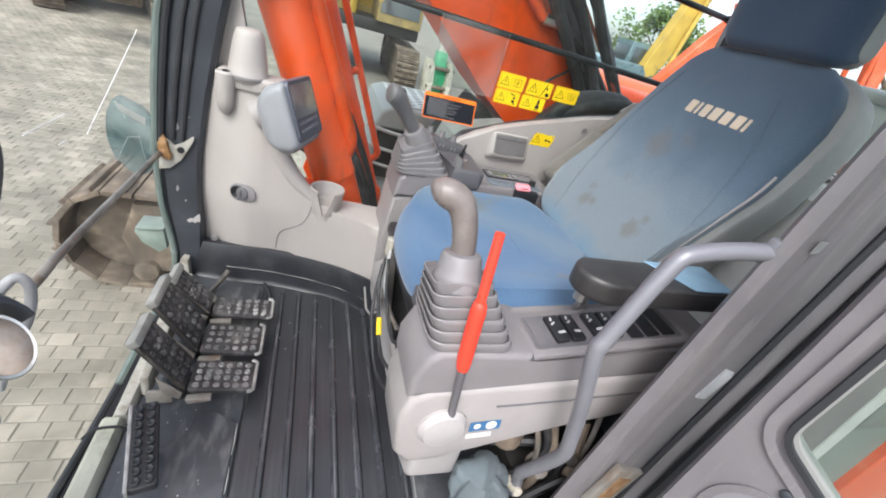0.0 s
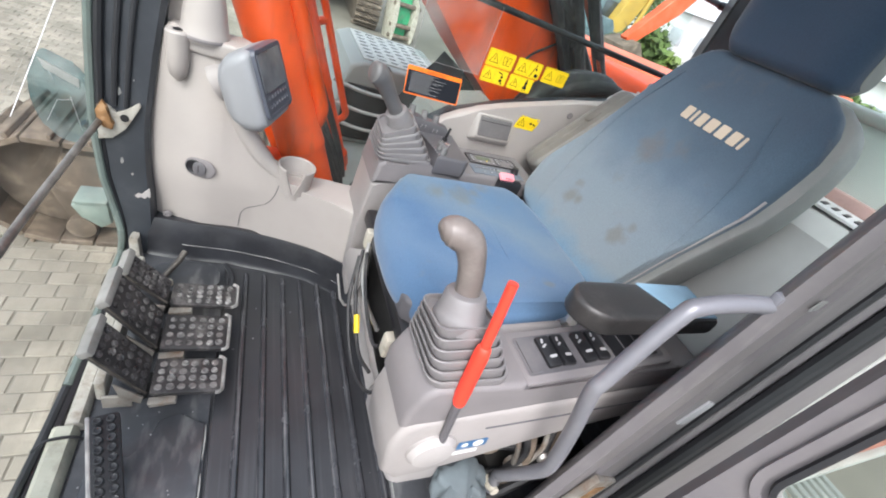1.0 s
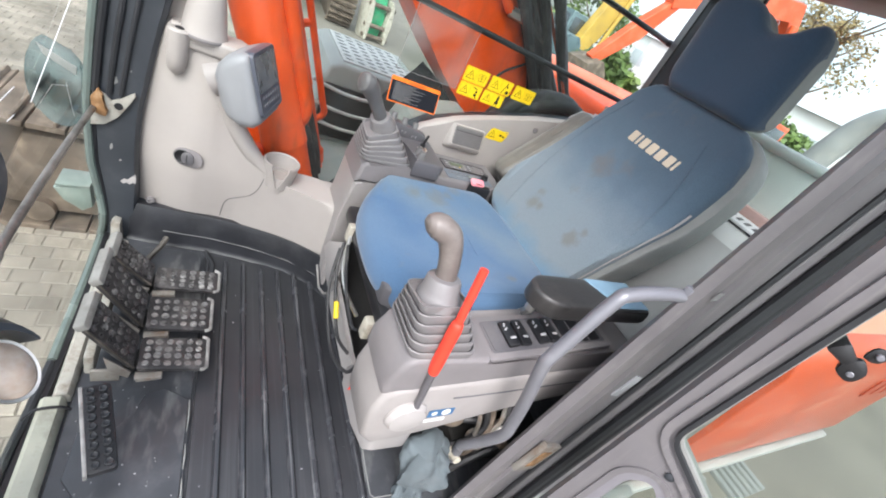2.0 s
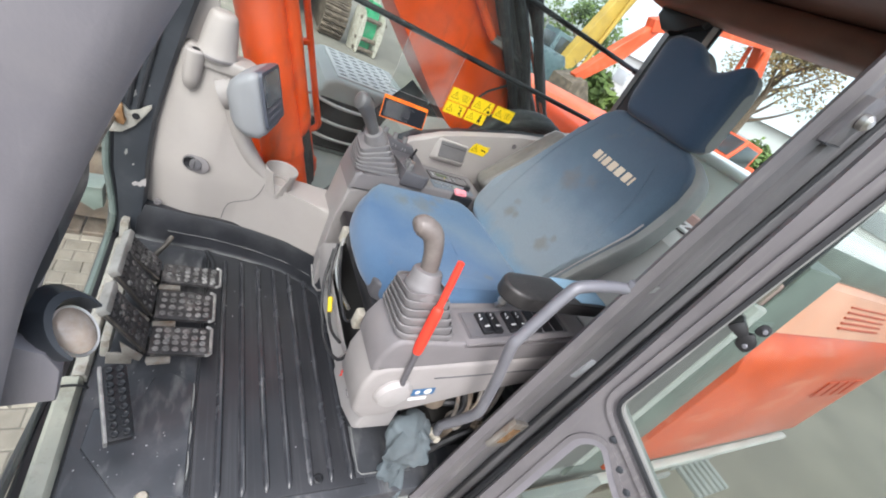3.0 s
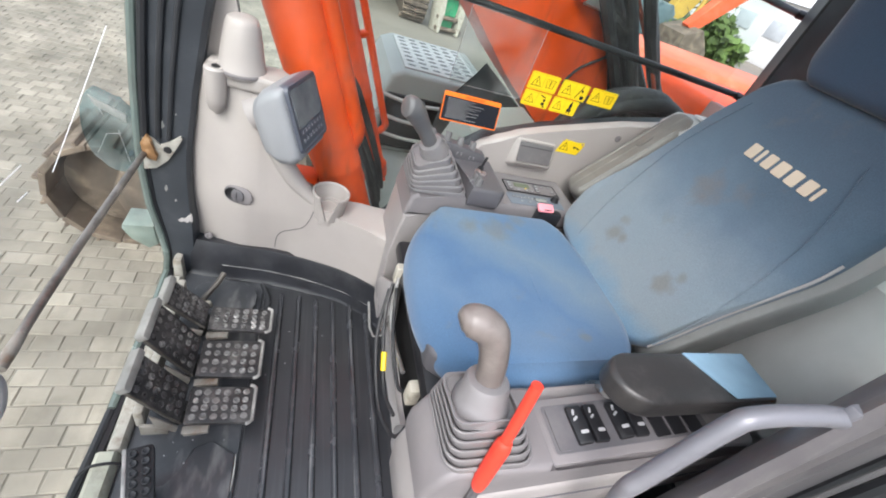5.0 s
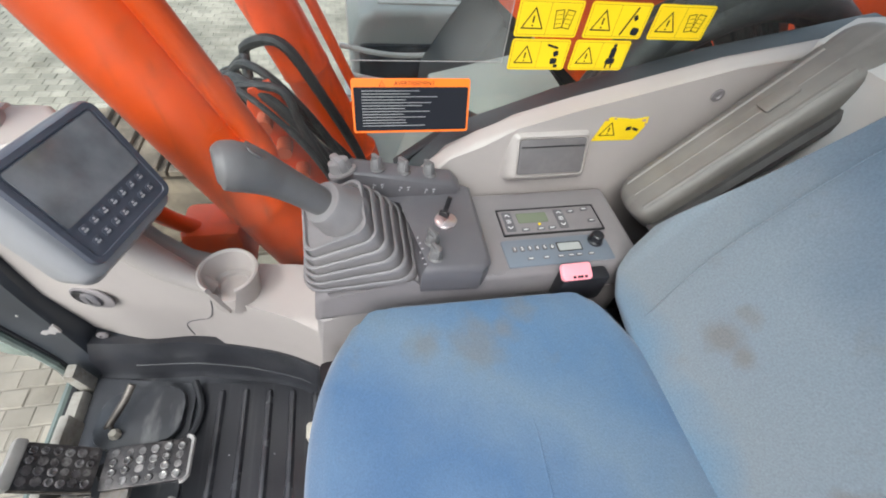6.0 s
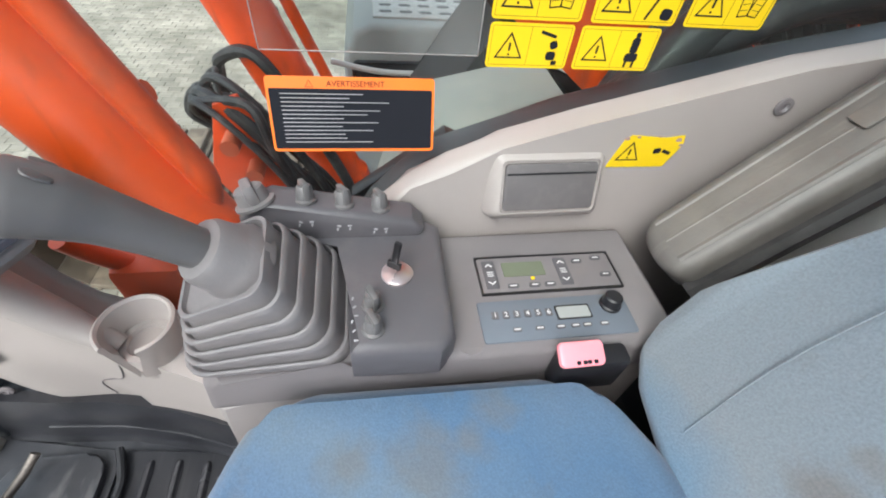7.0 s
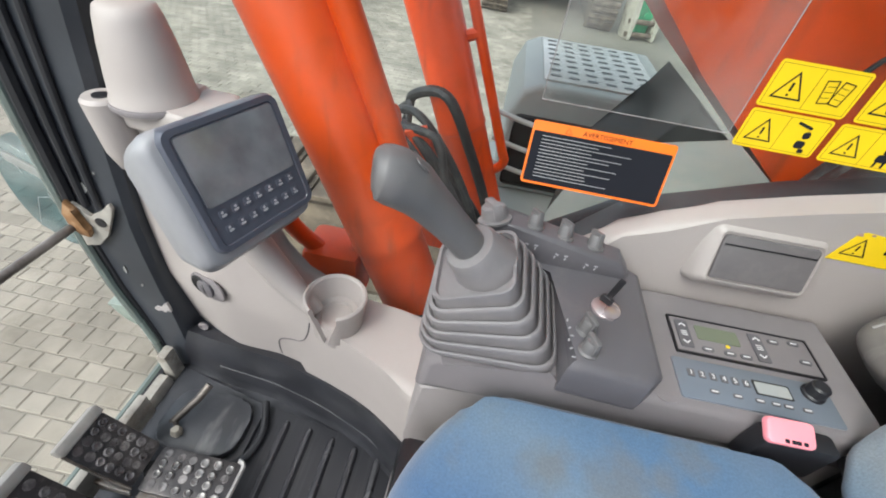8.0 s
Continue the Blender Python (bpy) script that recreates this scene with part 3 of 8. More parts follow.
tube(bm, [(1.377, 1.519, 0.86), (1.377, 1.519, 1.2), (1.377, 1.517, 1.49)], 0.006, 8, 2)
part("rubber_seal", bm, M_RUBBER, prr)
bm = nb()
box(bm, (1.372, 1.345, 0.87), (1.39, 1.373, 1.49), 0.006)
part("edge_strip", bm, M_TRIMG, prr, "pale grey metal edge strip")
bm = nb()
tube(bm, [(1.378, 1.338, 0.88), (1.378, 1.338, 1.48)], 0.007, 8, 1)
part("rubber_seal", bm, M_RUBBER, prr)

bm = nb()
prism(bm, [(1.37, 1.475), (1.60, 1.475), (1.60, 1.44), (1.545, 1.40), (1.50, 1.395), (1.47, 1.42), (1.38, 1.45)], "x", 1.335, 1.372, 0.010, 3)
solo("trim_rear_corner", bm, M_BLACK, "black corner bracket at the top of the rear post", "trim", kind="structure")

# rear shelf with slots
shelf = thing("rear_shelf", "pale grey plastic shelf with vent slots behind the seat", "shelf", (1.24, 0.9, 0.80))
bm = nb()
prism(bm, [(1.10, 0.50), (1.13, 0.87), (1.17, 0.905), (1.335, 0.915), (1.335, 0.50)], "y", 0.66, 1.55, 0.012)
part("shelf_body", bm, M_TRIMG, shelf)
bm = nb()
box(bm, (1.19, 0.68, 0.914), (1.33, 1.5, 0.921), 0.002)
top = part("shelf_top", bm, M_HOODW, shelf, "white shelf top")
for i in range(12):
    bm = nb()
    y = 0.72 + i * 0.026
    prism(bm, [(1.225, y), (1.275, y + 0.012), (1.275, y + 0.024), (1.225, y + 0.012)], "z", 0.9212, 0.9225)
    part("vent_slot", bm, M_BLACK, shelf)

# right side: glass, lower panel, post
def profile_sweep(bm, path, prof):
    """Sweeps an (x, y) outline along a path of (x, y, z) points, kept level."""
    return loft(bm, [[Vector((p[0] + q[0], p[1] + q[1], p[2])) for q in prof] for p in path])


def bent(pts, n=6):
    return [tuple(v) for v in smooth_path(pts, n)]


# right front pillar with its rubber seals
pr = thing("pillar_front_right", "dark slate cab pillar with black rubber seals beside the windscreen", "pillar", (-0.28, 1.63, 0), kind="structure")
PZ = (-0.03, 0.06, 0.11, 0.18, 0.26, 0.36, 0.45, 0.63, 0.80, 1.00, 1.20, 1.58)
PL = (-0.296, -0.284, -0.289, -0.299, -0.313, -0.318, -0.319, -0.308, -0.293, -0.256, -0.208, -0.088)
PR = (-0.205, -0.200, -0.198, -0.197, -0.200, -0.200, -0.196, -0.170, -0.140, -0.100, -0.055, 0.06)
zs_ = [PZ[0] + (PZ[-1] - PZ[0]) * k / 44 for k in range(45)]


def pillar_row(z, f, y):
    """A point across the right front pillar: f runs from its glass edge (0) to its inner edge (1)."""
    a, b = float(np.interp(z, PZ, PL)), float(np.interp(z, PZ, PR))
    return Vector((a + (b - a) * f, y, z))


bm = nb()
loft(bm, [[pillar_row(z, f, y) for f, y in ((0.10, 1.606), (0.16, 1.594), (0.55, 1.590), (0.92, 1.592), (1.0, 1.604), (1.0, 1.675), (0.10, 1.675))] for z in zs_])
part("post", bm, M_PILLARD, pr)
for f, y, w in ((0.16, 1.588, 0.010), (0.40, 1.587, 0.007), (0.60, 1.586, 0.006)):
    bm = nb()
    loft(bm, [[pillar_row(z, f, y) + Vector((w * math.cos(a * math.pi / 4), w * math.sin(a * math.pi / 4), 0)) for a in range(8)] for z in zs_ if z > 0.47])
    part("rubber_seal", bm, M_RUBBER, pr)
bm = nb()
loft(bm, [[pillar_row(z, 0.14, 1.594) + Vector((0.006 * math.cos(a * math.pi / 4), 0.006 * math.sin(a * math.pi / 4), 0)) for a in range(8)] for z in zs_ if z < 0.47])
part("rubber_seal", bm, M_RUBBER, pr)
bm = nb()
loft(bm, [[pillar_row(z, 0.0, 1.585) + Vector((0.005 + 0.010 * math.cos(a * math.pi / 4), 0.009 * math.sin(a * math.pi / 4), 0)) for a in range(8)] for z in zs_])
part("glass_edge", bm, M_GEDGE, pr, "green tinted glass edge")
bm = nb()
prism(bm, [(-0.240, 0.209), (-0.231, 0.219), (-0.222, 0.217), (-0.214, 0.228), (-0.2035, 0.236), (-0.2015, 0.221), (-0.2025, 0.206), (-0.210, 0.2095), (-0.216, 0.201), (-0.225, 0.207), (-0.233, 0.2015)], "y", 1.5886, 1.594)
part("paint_smear", bm, M_PALE, pr, "pale smear of filler")
bm = nb()
prism(bm, [(-0.306, 0.384), (-0.276, 0.392), (-0.246, 0.422), (-0.219, 0.472), (-0.209, 0.492), (-0.211, 0.502), (-0.220, 0.496), (-0.229, 0.484), (-0.240, 0.477), (-0.262, 0.462), (-0.272, 0.478), (-0.288, 0.488), (-0.302, 0.455)], "y", 1.579, 1.586, 0.002, 2)
br = part("bracket", bm, M_BRKP, pr, "pale dirty crescent-shaped bracket plate")
bm = nb()
prism(bm, [(-0.300, 0.436), (-0.303, 0.470), (-0.287, 0.499), (-0.276, 0.482), (-0.279, 0.460), (-0.266, 0.440), (-0.271, 0.422), (-0.286, 0.424)], "y", 1.566, 1.5785, 0.004, 2)
part("foam_pad", bm, M_FOAM, br, "rust-brown crumbling foam pad")
bm = nb()
lathe(bm, [(0.010, 0), (0.010, 0.002), (0.008, 0.0024), (0, 0.001)], m=frame_of((-0.245, 1.579, 0.455), (1, 0, 0), (0, 0, 1)), seg=14)
part("bracket_hole", bm, M_BLACK, br)
for x, z, w, h in ((-0.256, 0.520, 0.007, 0.012), (-0.262, 0.322, 0.004, 0.011), (-0.241, 0.282, 0.003, 0.004), (-0.222, 0.556, 0.002, 0.003)):
    bm = nb()
    prism(bm, [(x - w, z - h * 0.4), (x - w * 0.2, z - h), (x + w, z - h * 0.2), (x + w * 0.5, z + h), (x - w * 0.6, z + h * 0.6)], "y", 1.5884, 1.594)
    part("paint_chip", bm, M_SHELL, pr, "bare chipped patch")

# left front pillar: broad painted post beside the door opening
pl = thing("pillar_front_left", "slate grey painted cab pillar beside the open doorway", "pillar", (-0.3, 0.6, 0), kind="structure")
lp = bent([(-0.245, 0.60, -0.04), (-0.275, 0.60, 0.15), (-0.272, 0.60, 0.35), (-0.257, 0.60, 0.50), (-0.226, 0.60, 0.71), (-0.195, 0.60, 0.84), (-0.165, 0.60, 0.95), (-0.125, 0.60, 1.07), (-0.06, 0.60, 1.25), (0.05, 0.60, 1.58)])
bm = nb()
profile_sweep(bm, lp, [(-0.17, -0.05), (-0.03, -0.055), (0.0, -0.035), (0.006, -0.018), (0.0, -0.006), (-0.03, 0.012), (-0.12, 0.03), (-0.17, 0.03)])
part("post", bm, M_PILLAR, pl)

# roof side rails
for y0, y1 in ((0.55, 0.64), (1.60, 1.68)):
    bm = nb()
    box(bm, (-0.05, y0, 1.50), (1.42, y1, 1.575), 0.02)
    solo("roof_rail", bm, M_PILLARD, "dark roof rail of the cab", "trim", kind="structure")
bm = nb()
box(bm, (-0.02, 0.58, 1.50), (0.06, 1.66, 1.58), 0.02)
solo("trim_front_header", bm, M_PILLARD, "dark header above the windscreen", "trim", kind="structure")

# windscreen and front sill
bm = nb()
fp = [(float(np.interp(z, PZ, PL)) - 0.004, 0, z) for z in zs_]
lo_ = [[bm.verts.new((p[0], y, p[2])) for p in fp] for y in (0.64, 1.60)]
for i in range(len(fp) - 1):
    bm.faces.new((lo_[0][i], lo_[0][i + 1], lo_[1][i + 1], lo_[1][i]))
r = bmesh.ops.solidify(bm, geom=bm.faces[:], thickness=0.005)
ws = solo("window_front", bm, M_GLASSF, "curved scratched windscreen glass", "window", kind="structure")
ws.visible_shadow = False
bm = nb()
tube(bm, [(-0.325, 0.62, -0.02), (-0.313, 0.78, -0.018), (-0.299, 0.95, -0.015), (-0.291, 1.10, -0.014)], 0.010, 8, 4)
solo("trim_screen_gasket", bm, M_RUBBER, "black rubber gasket below the windscreen", "trim", kind="structure")
bm = nb()
tube(bm, [(-0.2905, 1.105, -0.014), (-0.286, 1.4, -0.012), (-0.286, 1.60, -0.008)], 0.011, 8, 4)
solo("trim_screen_seal", bm, M_GEDGE, "dirty green-grey seal below the windscreen", "trim", kind="structure")
bm = nb()
prism(bm, [(-0.280, -0.06), (-0.280, 0.012), (-0.272, 0.02), (-0.244, 0.02), (-0.236, 0.008), (-0.232, -0.06)], "y", 0.64, 0.985, 0.002)
solo("front_sill", bm, M_SILL, "pale green-grey painted front sill of the cab", "sill", kind="structure")
bm = nb()
prism(bm, [(-0.262, -0.06), (-0.262, 0.012), (-0.256, 0.020), (-0.236, 0.020), (-0.229, 0.010), (-0.229, -0.06)], "y", 0.989, 1.538, 0.003)
solo("front_sill_rear", bm, M_BRKP, "dirty brownish part of the front sill behind the pedals", "sill", kind="structure")
# black strip added to darken the open gap beside the sill
bm = nb()
tube(bm, [(-0.296, 0.64, -0.024), (-0.286, 0.95, -0.024), (-0.276, 1.2, -0.020), (-0.274, 1.62, -0.012)], 0.0125, 6, 3)
solo("trim_sill_gap", bm, M_BLACK, "black strip for the dark gap between the sill and the windscreen", "trim", kind="structure")
bm = nb()
tube(bm, [(-0.300, 0.935, 0.012), (-0.284, 0.950, 0.021), (-0.262, 0.955, 0.023), (-0.238, 0.957, 0.020), (-0.222, 0.957, 0.008)], 0.0035, 6, 4)
solo("sill_cable", bm, M_BLACK, "thin black cable lying across the front sill", "cable")
bm = nb()
prism(bm, [(-0.31, -0.4), (-0.31, -0.07), (-0.25, -0.07), (-0.25, -0.4)], "y", 0.58, 1.68, 0.01)
solo("cab_underside", bm, M_PILLARD, "dark underside edge of the cab", "trim", kind="structure")
# scratches in the windscreen
for (y0, z0, y1, z1) in ((1.46, 0.785, 1.19, 0.622), (1.111, 0.685, 0.985, 0.688), (1.112, 0.635, 1.083, 0.638)):
    def gx(z):
        for a, b in zip(fp, fp[1:]):
            if a[2] <= z <= b[2]:
                return a[0] + (b[0] - a[0]) * (z - a[2]) / (b[2] - a[2]) + 0.006
        return -0.26
    bm = nb()
    tube(bm, [(gx(z0), y0, z0), (gx((z0 + z1) / 2), (y0 + y1) / 2 + 0.004, (z0 + z1) / 2), (gx(z1), y1, z1)], 0.0008, 5, 3)
    solo("glass_scratch", bm, M_WHITE, "white scratch in the windscreen", "scratch", group="scratches", kind="structure")

cbk = thing("corner_bracket", "cream steel bracket in the front corner of the cab", "bracket", (-0.235, 1.63, 0.02))
bm = nb()
prism(bm, [(-0.256, -0.02), (-0.256, 0.072), (-0.249, 0.084), (-0.232, 0.080), (-0.226, -0.02)], "y", 1.545, 1.580, 0.006, 2)
part("body", bm, M_BRKP, cbk)
# bar across the windscreen
fb = thing("front_bar", "worn steel bar across the inside of the windscreen", "bar", (-0.27, 1.1, 0.5))
bm = nb()
tube(bm, [(-0.297, 1.572, 0.440), (-0.307, 1.32, 0.438), (-0.307, 1.08, 0.447), (-0.306, 0.925, 0.447)], 0.0078, 10, 4)
part("rod", bm, M_RODS, fb)
bm = nb()
tube(bm, [(-0.3065, 0.985, 0.447), (-0.3062, 0.955, 0.447), (-0.306, 0.922, 0.447)], [0.0082, 0.0095, 0.009], 10, 3)
part("end_sleeve", bm, M_BRK, fb, "rusted cream end sleeve")

# round work lamp and bracket at the foot of the left pillar
lampb = thing("pillar_lamp", "round pale lamp under a dark visor on the pillar bracket", "lamp", (-0.2, 0.66, 0.5))
ln_ = Vector((0.55, -0.42, 0.62)).normalized()
lx_ = Vector((0, 0, 1)).cross(ln_).normalized()
m = frame_of((-0.196, 0.665, 0.572), lx_, ln_.cross(lx_))
m = m @ Matrix.Diagonal((0.80, 1.12, 1.0, 1.0))
bm = nb()
lathe(bm, [(0.012, -0.045), (0.026, -0.038), (0.034, -0.018), (0.0355, 0.002), (0.034, 0.006), (0.031, 0.005), (0.0305, 0.0)], m=m, seg=28)
part("rim", bm, M_STEEL, lampb, "dull chrome rim")
bm = nb()
lathe(bm, [(0.0315, -0.004), (0.031, 0.003), (0.024, 0.009), (0.012, 0.013), (0.0, 0.014)], m=m, seg=28)
part("lens", bm, M_LAMPG, lampb, "pale orange milky lens")
bm = nb()
rings = []
for i in range(17):
    a = radians(20 + 190 * i / 16)
    c, q = math.cos(a), math.sin(a)
    bulge = 0.020 * math.sin(math.pi * i / 16)
    rings.append([m @ Vector((c * r, q * r, z)) for r, z in ((0.037, -0.045), (0.043, 0.026), (0.047 + bulge * 0.3, 0.024), (0.047 + bulge, 0.004), (0.046 + bulge * 0.8, -0.03), (0.043, -0.05))])
loft(bm, rings)
part("visor", bm, M_PILLARD, lampb, "dark visor over the lamp")
bm = nb()
prism(bm, [(-0.265, 0.46), (-0.205, 0.47), (-0.20, 0.54), (-0.215, 0.575), (-0.27, 0.60)], "y", 0.622, 0.648, 0.004)
part("bracket", bm, M_PILLAR, lampb)

# rounded dark housing behind the left pillar, with a bent steel hook below it
ph = thing("pillar_housing", "black rounded plastic housing behind the cab pillar", "housing", (-0.26, 0.72, 0.65))
bm = nb()
hp = smooth_path([(-0.255, 0.86, 0), (-0.228, 0.838, 0), (-0.209, 0.80, 0), (-0.204, 0.765, 0), (-0.212, 0.721, 0), (-0.236, 0.647, 0), (-0.275, 0.53, 0), (-0.300, 0.50, 0), (-0.315, 0.56, 0), (-0.30, 0.70, 0), (-0.27, 0.83, 0)], 4)
prism(bm, [(p.x, p.y) for p in hp], "y", 0.632, 0.765, 0.022, 4)
hs_ = part("shell", bm, M_PILLARD, ph)
for x, z in ((-0.247, 0.745), (-0.266, 0.655)):
    bm = nb()
    lathe(bm, [(0.0085, -0.002), (0.0085, 0.003), (0.006, 0.005), (0.005, 0.001), (0, 0.001)], m=frame_of((x, 0.632, z), (1, 0, 0), (0, 0, 1)) @ Matrix.Diagonal((0.7, 1.4, 1, 1)), seg=14)
    part("screw", bm, M_STEEL, hs_, "bright screw")
hk = thing("steel_hook", "bent galvanised steel hook behind the cab pillar", "hook", (-0.31, 0.86, 0.42))
bm = nb()
tube(bm, [(-0.315, 0.655, 0.42), (-0.325, 0.80, 0.45), (-0.310, 0.87, 0.485), (-0.295, 0.885, 0.495), (-0.285, 0.885, 0.47), (-0.298, 0.88, 0.41), (-0.330, 0.87, 0.34), (-0.345, 0.85, 0.28)], 0.008, 10, 5)
part("rod", bm, M_SYMB, hk)

# right window
bm = nb()
prism(bm, [(-0.22, 1.70), (0.40, 1.612), (1.34, 1.612), (1.34, 1.617), (0.40, 1.617), (-0.22, 1.705)], "z", 0.30, 1.52)
wr = solo("window_right", bm, M_GLASS, "large clear side window of the cab", "window", kind="structure")
wr.visible_shadow = False
bm = nb()
prism(bm, [(-0.30, -0.06), (-0.30, 0.10), (0.05, 0.14), (0.38, 0.30), (0.55, 0.58), (0.62, 0.66), (0.80, 0.728), (1.05, 0.80), (1.36, 0.87), (1.36, -0.06)], "y", 1.6185, 1.665, 0.004)
solo("wall_right", bm, M_PILLARD, "dark lower side wall of the cab", "wall", kind="structure")
bm = nb()
prism(bm, [(0.40, 0.30), (0.52, 0.55), (0.557, 0.612), (0.60, 0.652), (0.647, 0.684), (0.71, 0.710), (0.804, 0.741), (1.05, 0.812), (1.34, 0.875), (1.34, 0.30)], "y", 1.570, 1.610, 0.010, 3)
solo("wall_right_trim", bm, M_BEIGE, "beige moulded side panel below the window", "panel", kind="structure")

# left rear: door post and quarter wall
bp = thing("pillar_door", "slate grey door post with mouldings and chipped paint", "pillar", (0.75, 0.58, 0), kind="structure")
bpath = [(0.612, 0.59, -0.08), (0.648, 0.59, 0.30), (0.72, 0.59, 0.85), (0.80, 0.59, 1.35), (0.83, 0.59, 1.56)]
bm = nb()
profile_sweep(bm, bent(bpath, 4), [(0.085, 0.045), (0.004, 0.012), (-0.004, 0.002), (0.008, -0.014), (0.035, -0.017), (0.042, -0.010), (0.050, -0.022), (0.105, -0.026), (0.110, -0.038), (0.135, -0.040), (0.140, -0.033), (0.19, -0.042), (0.20, -0.03), (0.26, -0.03), (0.26, 0.05)])
part("post", bm, M_POST, bp)
for dx, dy, w in ((0.108, -0.030, 0.006), (0.160, -0.048, 0.011), (0.188, -0.052, 0.009)):
    bm = nb()
    loft(bm, [[Vector((p[0] + dx + w * math.cos(a * math.pi / 4), p[1] + dy + w * math.sin(a * math.pi / 4), p[2])) for a in range(8)] for p in bent(bpath, 4)])
    part("rubber_seal", bm, M_RUBBER, bp)
bm = nb()
prism(bm, [(0.748, 0.865), (0.762, 0.868), (0.766, 0.885), (0.752, 0.884)], "y", 0.5690, 0.5712)
part("paint_chip", bm, M_SHELL, bp, "bare chipped patch")
bm = nb()
prism(bm, [(0.748, 0.582), (0.770, 0.578), (0.790, 0.630), (0.786, 0.642), (0.766, 0.648), (0.758, 0.618)], "y", 0.5630, 0.5675)
part("paint_chip", bm, M_SYMB, bp, "bare chipped patch")
bm = nb()
prism(bm, [(0.672, 0.285), (0.735, 0.275), (0.762, 0.375), (0.700, 0.395)], "y", 0.555, 0.572, 0.004, 2)
stk = part("striker_plate", bm, M_BRK, bp, "worn, chipped striker plate")
bm = nb()
prism(bm, [(0.692, 0.305), (0.724, 0.300), (0.742, 0.358), (0.708, 0.368)], "y", 0.5535, 0.556, 0.002, 1)
part("striker_hole", bm, M_FOAM, stk, "rusty worn recess")
bm = nb()
lathe(bm, [(0.014, 0), (0.014, 0.01), (0.008, 0.016), (0, 0.017)], m=frame_of((0.834, 0.557, 1.303), (1, 0, 0), (0, 0, 1)), seg=14)
part("bolt", bm, M_STEEL, bp)
bm = nb()
prism(bm, [(0.800, 1.250), (0.848, 1.258), (0.866, 1.345), (0.818, 1.338)], "y", 0.5585, 0.575, 0.001)
part("bolt_plate", bm, M_POST, bp)
bm = nb()
prism(bm, [(0.797, 1.2465), (0.850, 1.255), (0.8505, 1.258), (0.798, 1.2495)], "y", 0.557, 0.572)
part("plate_gap", bm, M_BLACK, bp, "dark gap under the plate")
bm = nb()
box(bm, (0.84, 0.585, -0.06), (1.36, 0.63, 0.82), 0.01)
solo("wall_left_rear", bm, M_POST, "grey side wall behind the door post", "wall", kind="structure")
bm = nb()
box(bm, (0.86, 0.60, 0.80), (1.36, 0.605, 1.52))
wl = solo("window_left_rear", bm, M_GLASS, "clear rear quarter window of the cab", "window", kind="structure")
wl.visible_shadow = False
bm = nb()
box(bm, (1.381, 0.62, 0.90), (1.386, 1.34, 1.49))
wb = solo("window_rear", bm, M_GLASS, "clear rear window of the cab", "window", kind="structure")
wb.visible_shadow = False

# bars outside the right window
for z, ex in ((0.985, 0.0), (1.255, 0.0)):
    gb = thing("window_guard_bar", "black steel guard bar outside the side window", "bar", (0.6, 1.70, z), group="guard bars")
    bm = nb()
    tube(bm, [(-0.15, 1.70, z + 0.022), (0.6, 1.70, z + 0.006), (1.55, 1.70, z - 0.012)], 0.010, 10, 4)
    part("rod", bm, M_BLACK, gb)
    bm = nb()
    tube(bm, [(1.52, 1.70, z - 0.012), (1.52, 1.645, z - 0.012)], 0.013, 10, 1)
    part("end_clamp", bm, M_BLACK, gb)
    bm = nb()
    tube(bm, [(-0.12, 1.70, z + 0.022), (-0.12, 1.665, z + 0.022)], 0.013, 10, 1)
    part("end_clamp", bm, M_BLACK, gb)

# ---- open cab door ----
DA = radians(-60)
DD = Vector((math.cos(DA), math.sin(DA), 0))
DM = Matrix.Translation((0.696, 0.428, 0.0)) @ Matrix((DD, Vector((0, 0, 1)), DD.cross(Vector((0, 0, 1))))).transposed().to_4x4()
door = thing("cab_door", "slate grey cab door with two panes, swung open", "door", (0.7, 0.3, 0))


def rounded(pts, rads, n=5):
    """Rounds the corners of a closed outline, one radius a corner."""
    out = []
    k = len(pts)
    for i in range(k):
        p, a, b = Vector(pts[i]), Vector(pts[i - 1]), Vector(pts[(i + 1) % k])
        r = min(rads[i], (a - p).length * 0.48, (b - p).length * 0.48)
        u, v = p + (a - p).normalized() * r, p + (b - p).normalized() * r
        for j in range(n + 1):
            t = j / n
            q = u * (1 - t) ** 2 + p * 2 * t * (1 - t) + v * t * t
            out.append((q.x, q.y))
    return out


outer = [(-0.064, -0.10), (0.64, -0.10), (0.72, 0.0), (0.74, 1.47), (0.70, 1.50), (-0.03, 1.50)]
win_up = rounded([(0.0, 0.69), (0.17, 0.59), (0.34, 0.53), (0.665, 0.49), (0.675, 1.41), (0.035, 1.44), (0.012, 0.97)], [0.022, 0.02, 0.05, 0.04, 0.04, 0.04, 0.05])
win_lo = rounded([(-0.006, 0.06), (0.60, 0.02), (0.63, 0.40), (0.30, 0.435), (0.12, 0.51), (0.03, 0.592), (0.0, 0.56)], [0.03, 0.04, 0.05, 0.06, 0.05, 0.022, 0.02])


